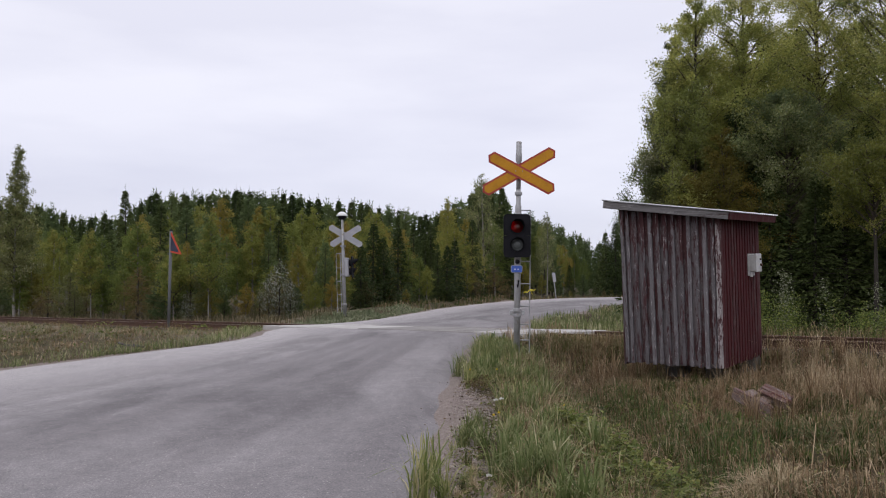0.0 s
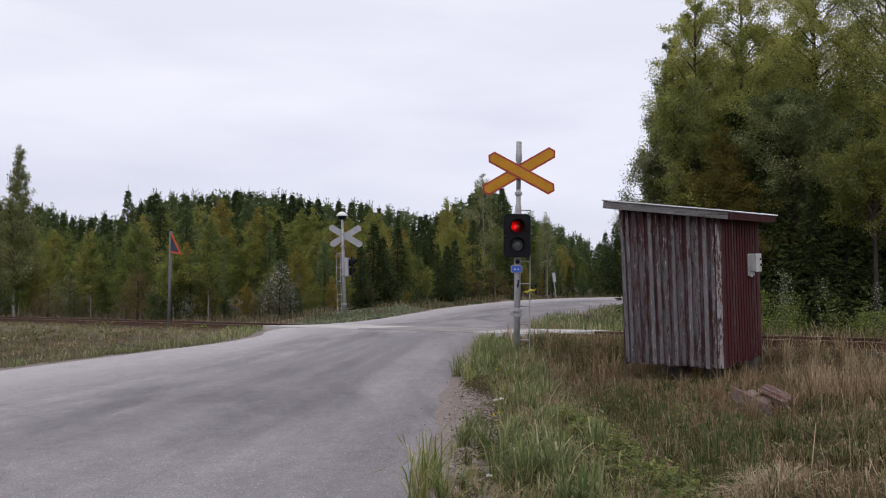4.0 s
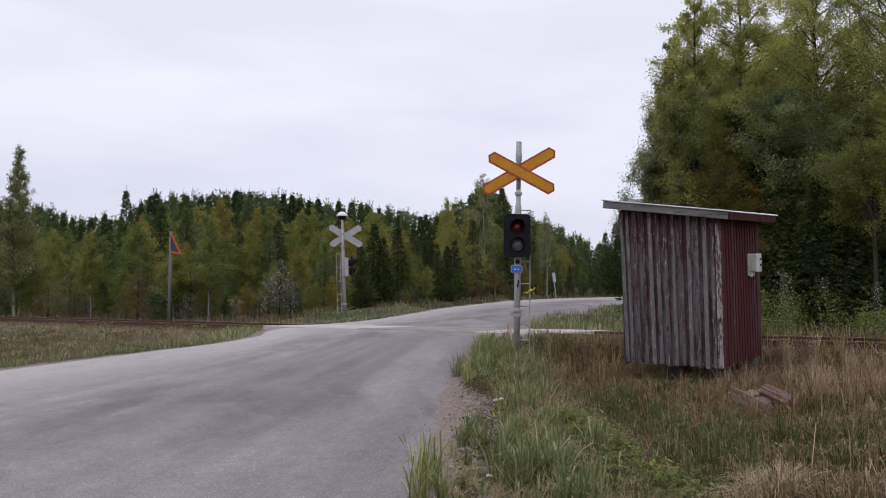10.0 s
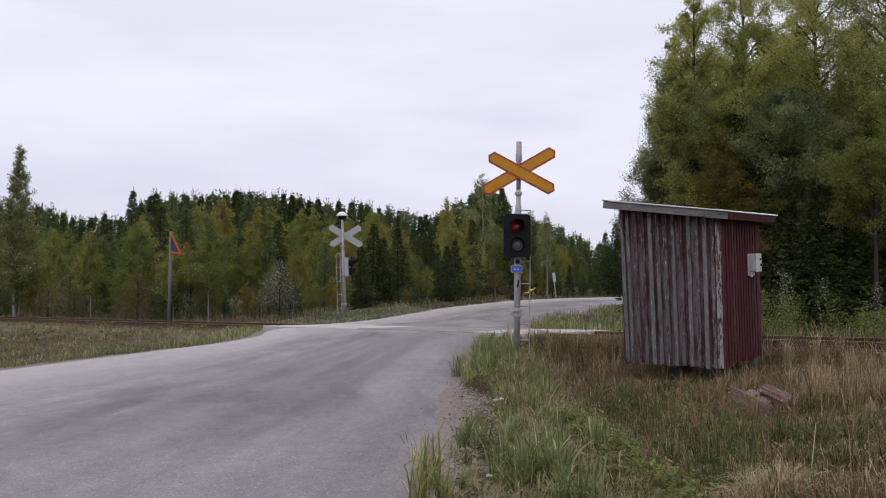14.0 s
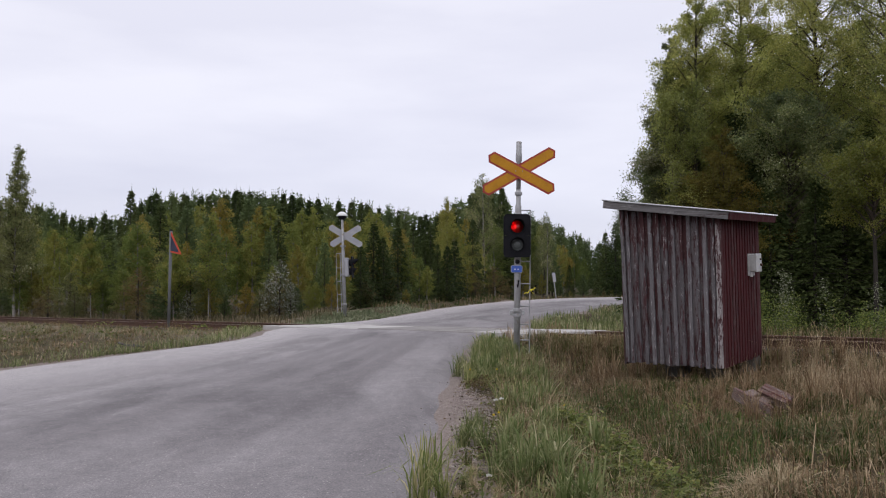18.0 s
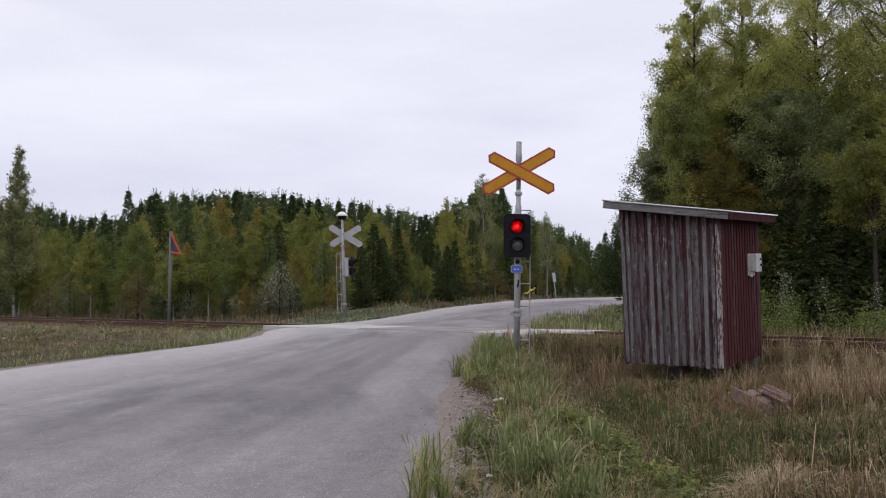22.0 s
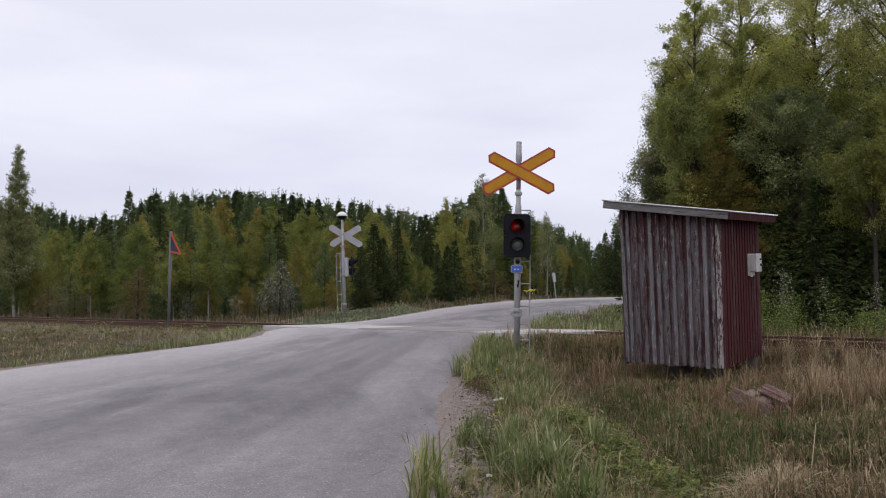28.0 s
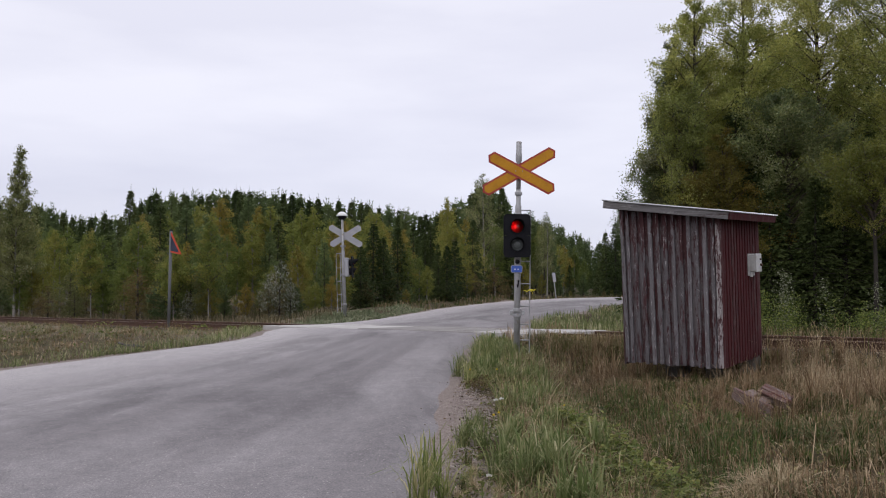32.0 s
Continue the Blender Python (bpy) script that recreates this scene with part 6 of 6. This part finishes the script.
    for x1, y1, k in ((2.06, 6.5, 1.2), (2.16, 6.55, 1.3), (2.28, 6.55, 1.2), (2.2, 6.75, 1.1), (2.12, 6.4, 1.2), (2.38, 6.65, 1.1), (2.32, 6.45, 1.2), (2.0, 6.65, 1.0), (2.24, 6.4, 1.2)):
        t = thing("straw_tuft", pose(x1, y1, float(ground_z(x1, y1)[0]), 0, 0, rs.uniform(0, 360)), "bleached drooping tussock of dry grass", "grass tuft", "straw tufts", me=soft[rs.randint(3)])
        t.scale = (k, k, 0.72 * k)
    for x1, y1, k in ((2.95, 10.3, 1.2), (3.08, 10.7, 1.5), (3.2, 11.0, 1.5), (3.3, 11.4, 1.4), (3.0, 10.0, 1.1), (3.45, 11.3, 1.2), (3.6, 11.5, 1.2)):
        t = thing("straw_tuft", pose(x1, y1, float(ground_z(x1, y1)[0]), 0, 0, rs.uniform(0, 360)), "matted mound of dead grass beside the old step", "grass tuft", "straw tufts", me=tuft_mat[rs.randint(3)])
        t.scale = (k, k, k)
    # tufts that lean over the edge of the asphalt
    x, y = scatter(rs, 300, -0.1, 1.2, 10.6, 14.2, lambda x, y, d, s: (d > 0.12) & (d < 0.36) & (s < -2.2))
    for i in range(min(len(x), 26)):
        k = rs.uniform(0.5, 0.85)
        t = thing("grass_tuft", pose(x[i], y[i], float(ground_z(x[i], y[i])[0]), 0, 0, rs.uniform(0, 360)), "short pale grass tuft at the asphalt's edge", "grass tuft", "roadside tufts", me=pale[rs.randint(3)] if i % 3 else green[rs.randint(5)])
        t.scale = (k, k, k)
    # small loose tufts on the gravel
    for i in range(16):
        x1, y1, k = rs.uniform(0.06, 0.46), rs.uniform(5.9, 8.0), rs.uniform(0.3, 0.55)
        t = thing("grass_tuft", pose(x1, y1, float(ground_z(x1, y1)[0]), 0, 0, rs.uniform(0, 360)), "small loose grass tuft in the shoulder gravel", "grass tuft", "roadside tufts", me=(pale[rs.randint(3)], mixed_[rs.randint(5)], soft[rs.randint(3)])[i % 3])
        t.scale = (k, k, k)
    # the ditch
    x, y = scatter(rs, 500, 0.6, 5, 5.2, 13, lambda x, y, d, s: (d > 1.0) & (s < -3) & (x < 0.5 * y) & (((x - 3.28) / 0.5) ** 2 + ((y - 9.95) / 0.8) ** 2 > 1))
    for i in range(min(len(x), 160)):
        k = rs.uniform(0.5, 1.1)
        t = thing("field_tuft", pose(x[i], y[i], float(ground_z(x[i], y[i])[0]), 0, 0, rs.uniform(0, 360)), "drooping brown-green grass tuft in the ditch", "grass tuft", "ditch tufts", me=mixed_[rs.randint(5)])
        t.scale = (k, k, k)


tufts()


def leafy_plants(name, x, y, height, radius, count, size, material, label, rs, category="plants"):
    """Low leafy stems: many small leaves about each place."""
    n = len(x)
    z = ground_z(x, y)
    c = np.repeat(np.stack([x, y, z], 1), count, 0)
    h = np.repeat(height, count)
    q = rs.uniform(0.1, 1.0, n * count) ** 0.8
    c = c + np.stack([rs.normal(size=n * count) * radius * (0.4 + 0.6 * np.sin(np.pi * q)), rs.normal(size=n * count) * radius * (0.4 + 0.6 * np.sin(np.pi * q)), h * q], 1)
    v, f = leaf_quads(c, size, rs, 0.4, 1.5)
    return tagged(new(name, fast_mesh(name, v, f, material)), label, category, kind="stuff")


def herbs():
    rs = np.random.RandomState(9)
    x, y = scatter(rs, 60, 0.95, 1.75, 5.6, 8.1, lambda x, y, d, s: d > 0.8)
    leafy_plants("ground_herbs", x, y, rs.uniform(0.05, 0.16, len(x)), 0.08, 40, 0.02, M["herb"], "low leafy green herbs in the ditch", rs)
    x, y = scatter(rs, 900, -0.2, 6, 5, 14, lambda x, y, d, s: d > 0.3)
    leafy_plants("small_weeds", x, y, rs.uniform(0.03, 0.12, len(x)), 0.06, 8, 0.024, M["herb"], "small weeds among the grass", rs)
    x, y = scatter(rs, 70, -14, -4, 13, 26, lambda x, y, d, s: (d > 0.4) & (s < -2))
    leafy_plants("small_weeds", x, y, rs.uniform(0.05, 0.2, len(x)), 0.1, 10, 0.045, M["herb"], "low weeds on the trackside", rs)
    x, y = scatter(rs, 260, -16, -4, 13, 27, lambda x, y, d, s: (d > 0.4) & (s < -1.8))
    leafy_plants("small_weeds", x, y, rs.uniform(0.05, 0.2, len(x)), 0.09, 14, 0.03, M["brown"], "reddish-brown withered weeds on the trackside", rs)
    x, y = np.array([0.34, 0.38, 0.42, 0.31, 0.36, 0.45]), np.array([10.3, 10.5, 10.4, 10.6, 10.75, 10.65])
    leafy_plants("small_weeds", x, y, rs.uniform(0.08, 0.16, len(x)), 0.06, 60, 0.018, M["brown"], "withered brown weeds on the gravel shoulder", rs)
    x, y = scatter(rs, 90, 0.0, 0.5, 5.8, 8.6, lambda x, y, d, s: d > 0.12)
    leafy_plants("small_weeds", x, y, rs.uniform(0.02, 0.07, len(x)), 0.04, 12, 0.014, M["herb"], "small weeds in the gravel of the shoulder", rs)
    x, y = scatter(rs, 260, -0.1, 0.6, 5.6, 10.8, lambda x, y, d, s: (d > 0.05) & (d < 0.6))
    leafy_plants("leaf_litter", x, y, np.full(len(x), 0.012), 0.05, 6, 0.016, M["litter"], "dead leaf litter on the gravel shoulder", rs, "leaf litter")
    # green saplings beyond the track
    x, y = scatter(rs, 620, 5, 16, 9, 26, lambda x, y, d, s: (s > 2.0) & (s < 6.0) & (x > 0.3 * y))
    leafy_plants("saplings", x, y, rs.uniform(0.3, 1.1, len(x)), 0.17, 170, 0.026, M["sapling"], "green saplings under the tall trees", rs, "saplings")
    x, y = scatter(rs, 7, 6.2, 10.5, 15, 21, lambda x, y, d, s: (s > 1.9) & (s < 4.5) & (x > 0.33 * y))
    x, y = np.append(x, [6.45, 6.52, 6.58]), np.append(y, [18.1, 18.15, 18.2])
    leafy_plants("pale_weeds", x, y, np.append(rs.uniform(0.9, 1.3, len(x) - 3), [1.4, 1.15, 1.3]), 0.10, 170, 0.028, M["pale_weed"], "tall pale grey-green weeds beside the rails", rs, "weeds")


herbs()


def bush_parts(seed, stems, height):
    """Arching stems of a low bush, and its oval leaves in pairs along them."""
    rs = np.random.RandomState(seed)
    wood, v, f = Wood(), [], []
    for k in range(stems):
        az, lean, h = rs.uniform(0, 6.283), rs.uniform(0.25, 0.95), height * rs.uniform(0.6, 1.1)
        way = np.array([math.cos(az), math.sin(az), 0.0])
        at = lambda q: way * lean * h * q ** 1.4 + np.array([0, 0, h * (q - 0.25 * lean * q * q)])
        wood.stem([at(q) for q in (0, 0.35, 0.7, 1.0)], [0.003, 0.0026, 0.002, 0.001], 4)
        for q in np.linspace(0.25, 1.0, 9):
            for side in (-1, 1, 0) if q > 0.9 else (-1, 1):
                a = az + side * rs.uniform(0.9, 1.6) + rs.uniform(-0.3, 0.3)
                ln, wd = rs.uniform(0.026, 0.046), rs.uniform(0.55, 0.75)
                d = np.array([math.cos(a), math.sin(a), rs.uniform(-0.75, 0.6)])
                w = np.cross(d, (0, 0, 1.0)) + rs.normal(size=3) * 0.6
                w *= 0.5 * wd * ln / np.linalg.norm(w)
                o, b = at(q), len(v)
                fold = np.array([0, 0, 0.004])
                v += [o, o + d * ln * 0.35 + w + fold, o + d * ln * 0.75 + w * 0.8 + fold, o + d * ln * 1.1, o + d * ln * 0.75 - w * 0.8 + fold, o + d * ln * 0.35 - w + fold, o + d * ln * 0.5]
                f += [(b, b + 6, b + 1), (b + 1, b + 6, b + 2), (b + 2, b + 6, b + 3), (b + 3, b + 6, b + 4), (b + 4, b + 6, b + 5), (b + 5, b + 6, b)]
    return wood.mesh("wood", M["twig"]), fast_mesh("foliage", np.array(v), np.array(f), M["rose_leaf"])


def low_bushes():
    rs = np.random.RandomState(57)
    kinds = [bush_parts(200 + i, 17, 0.30) for i in range(3)]
    for x, y, k in ((1.06, 8.4, 0.9), (1.21, 8.6, 1), (1.31, 8.25, 1.05), (1.14, 7.95, 1), (1.4, 7.85, 1.1), (1.25, 7.6, 0.95), (1.53, 8.15, 0.9), (1.48, 7.5, 1), (1.33, 7.2, 1), (1.63, 7.2, 1.05), (1.46, 6.9, 1), (1.69, 6.85, 1), (1.29, 6.75, 0.9), (1.57, 6.6, 1), (1.82, 7.15, 0.85), (1.74, 6.5, 0.9), (2.35, 9.75, 0.7), (2.62, 10.05, 0.7), (2.03, 9.05, 0.6)):
        t = thing("low_bush", pose(x, y, float(ground_z(x, y)[0]) - 0.01, 0, 0, rs.uniform(0, 360)), "low leafy bush with yellowish-green leaves in the grass", "bush", "low bushes")
        stems, leaves = kinds[rs.randint(3)]
        part("wood", stems, None, t)
        part("foliage", leaves, None, t)
        t.scale = (k, k, k * rs.uniform(0.8, 1.1))
    # a bare dead stalk
    x, y = 1.62, 7.2
    w = Wood()
    w.stem([(0, 0, -0.02), (0.008, 0, 0.16), (0.0, 0.004, 0.34), (0.012, 0, 0.50)], [0.004, 0.0035, 0.003, 0.0015], 5)
    for z, dx in ((0.22, 0.05), (0.30, -0.045), (0.38, 0.035), (0.44, -0.025)):
        w.stem([(0.004, 0, z), (dx * 0.6, 0.01, z + 0.035), (dx, 0.01, z + 0.06)], [0.002, 0.0018, 0.001], 4)
    thing("dead_stalk", pose(x, y, float(ground_z(x, y)[0])), "thin dark dead weed stalk", "stalk", me=w.mesh("dead_stalk", M["twig"]))


low_bushes()


def flowers():
    """Late yarrow and yellow composites on the shoulder."""
    rs = np.random.RandomState(41)
    for x, y, h, tint in ((0.55, 8.55, 0.24, "white"), (0.50, 8.62, 0.22, "white"), (0.30, 6.35, 0.10, "white"), (0.47, 8.2, 0.18, "yellow"), (0.44, 8.28, 0.15, "yellow"), (0.62, 10.8, 0.2, "yellow"), (0.95, 11.2, 0.2, "yellow"), (0.33, 10.9, 0.18, "yellow"), (1.15, 9.0, 0.2, "yellow")):
        t = thing("yarrow" if tint == "white" else "yellow_flower", pose(x, y, float(ground_z(x, y)[0]), rs.uniform(-8, 8), rs.uniform(-8, 8), 0), "small %s flower among the roadside grass" % tint, "flower", "roadside flowers")
        part("stem", tubed((0, 0, -0.02), (0, 0, h), 0.0025, 0.002, 6), M["herb"], t)
        bm = bmesh.new()
        for i in range(9):
            a, r = 2.4 * i, 0.007 * math.sqrt(i)
            k = 1.0 if tint == "white" else 0.5
            r, top = r * k, h - 0.35 * r
            tube(bm, (r * math.cos(a), r * math.sin(a), top - 0.008), (r * math.cos(a), r * math.sin(a), top + 0.005), 0.003 * k, 0.007 * k, 6)
        part("flower_head", bm, M["flower_" + tint], t)


flowers()


def stones():
    """Gravel crumbs on the road shoulder and ballast beside the rails."""
    rs = np.random.RandomState(13)

    def heap(name, x, y, size, material, label, lift=0.0):
        n = len(x)
        z = np.where(from_road(x, y) < 0.1, road_z(x, y), ground_z(x, y)) + lift
        a = rs.normal(size=(n, 6, 3)) * 0.18
        octa = np.array([[1, 0, 0], [0, 1, 0], [-1, 0, 0], [0, -1, 0], [0, 0, 0.7], [0, 0, -0.5]])
        v = (octa + a) * size[:, None, None] + np.stack([x, y, z], 1)[:, None, :]
        tri = np.array([[0, 1, 4], [1, 2, 4], [2, 3, 4], [3, 0, 4], [1, 0, 5], [2, 1, 5], [3, 2, 5], [0, 3, 5]])
        f = (np.arange(n)[:, None, None] * 6 + tri).reshape(-1, 3)
        tagged(new(name, fast_mesh(name, v.reshape(-1, 3), f, material)), label, "gravel", kind="stuff")
    x, y = scatter(rs, 7000, -0.7, 1.6, 4.5, 17, lambda x, y, d, s: (d > -0.30 * rs.rand(len(x)) ** 3) & (d < 0.5))
    heap("shoulder_gravel", x, y, 0.003 + 0.012 * rs.rand(len(x)) ** 2.5, M["stone"], "pinkish gravel along the road edge", 0.004)
    x, y = scatter(rs, 9000, -0.1, 0.6, 5.6, 11.2, lambda x, y, d, s: (((x - 0.29) / 0.2) ** 2 + ((y - 9.2) / 1.6) ** 2 < rs.rand(len(x)) * 1.4) | ((y < 8) & (d > 0.08) & (d < 0.26)))
    heap("shoulder_gravel", x, y, 0.0035 + 0.014 * rs.rand(len(x)) ** 3, M["stone"], "bare patch of pinkish gravel beside the asphalt", 0.005)
    x, y = scatter(rs, 9000, -20, 12, 6, 36, lambda x, y, d, s: (np.abs(s) < 1.8) & (d > 0.3))
    heap("ballast", x, y, rs.uniform(0.02, 0.05, len(x)), M["ballast"], "dirty ballast stones under the track", 0.01)


stones()


# ---- what moves ----
BEAT, FIRST = 0.7775, 0.26  # the red lamp's turn, and when it first faces out


def sway_rows(rest, amp, seed):
    rs = np.random.RandomState(seed)
    ph = rs.uniform(0, 6.28, 4)
    w1, w2 = rs.uniform(0.9, 1.5), rs.uniform(2.2, 3.4)
    rows = []
    for i in range(41):
        t = i * 0.8
        a = amp * (0.6 * math.sin(w1 * t + ph[0]) + 0.4 * math.sin(w2 * t + ph[1]))
        b = amp * (0.6 * math.sin(w1 * 0.8 * t + ph[2]) + 0.4 * math.sin(w2 * 1.1 * t + ph[3]))
        rows.append((t, rest @ pose(0, 0, 0, a, b, 0)))
    return rows


def motions():
    rest = red_lamp.matrix_basis.copy()
    rows, t = [], 0.0
    while t < 32.01:
        rows.append((t, rest @ pose(0, 0, 0, 0, 0, 360 * (t - FIRST) / BEAT)))
        t += 0.1
    walk(red_lamp, rows)
    for ob, amp, seed in SWAYING:
        p, q, _ = ob.matrix_basis.decompose()
        walk(ob, sway_rows(Matrix.LocRotScale(p, q, None), amp, seed))
    rest = sway_birch.matrix_basis.copy()
    rows = [(t, Matrix.Translation(rest.translation) @ Matrix.Rotation(radians(a), 4, "Y") @ Matrix.Translation(-rest.translation) @ rest)
            for t, a in ((0, -1.9), (1, -1.9), (2, -0.6), (3.5, -0.3), (5.5, -0.3), (7.5, -2.5), (9, -1.7), (11, -1.1), (12.5, 0.2), (14.5, 2.8), (16.5, 3.0), (18, 1.4), (20, 1.1), (21, -0.6), (23, 0.6), (25, 1.1), (27.5, 0.3), (29.5, 0.3), (31, 1.4), (32, 1.1))]
    walk(sway_birch, rows)
    for i, tail in enumerate(tape_tails):
        r = tail.matrix_basis.copy()
        walk(tail, [(0.4 * k, r @ pose(0, 0, 0, 0, 14 * math.sin(1.9 * k + i), 18 * math.sin(1.3 * k + 2 * i))) for k in range(81)])


motions()
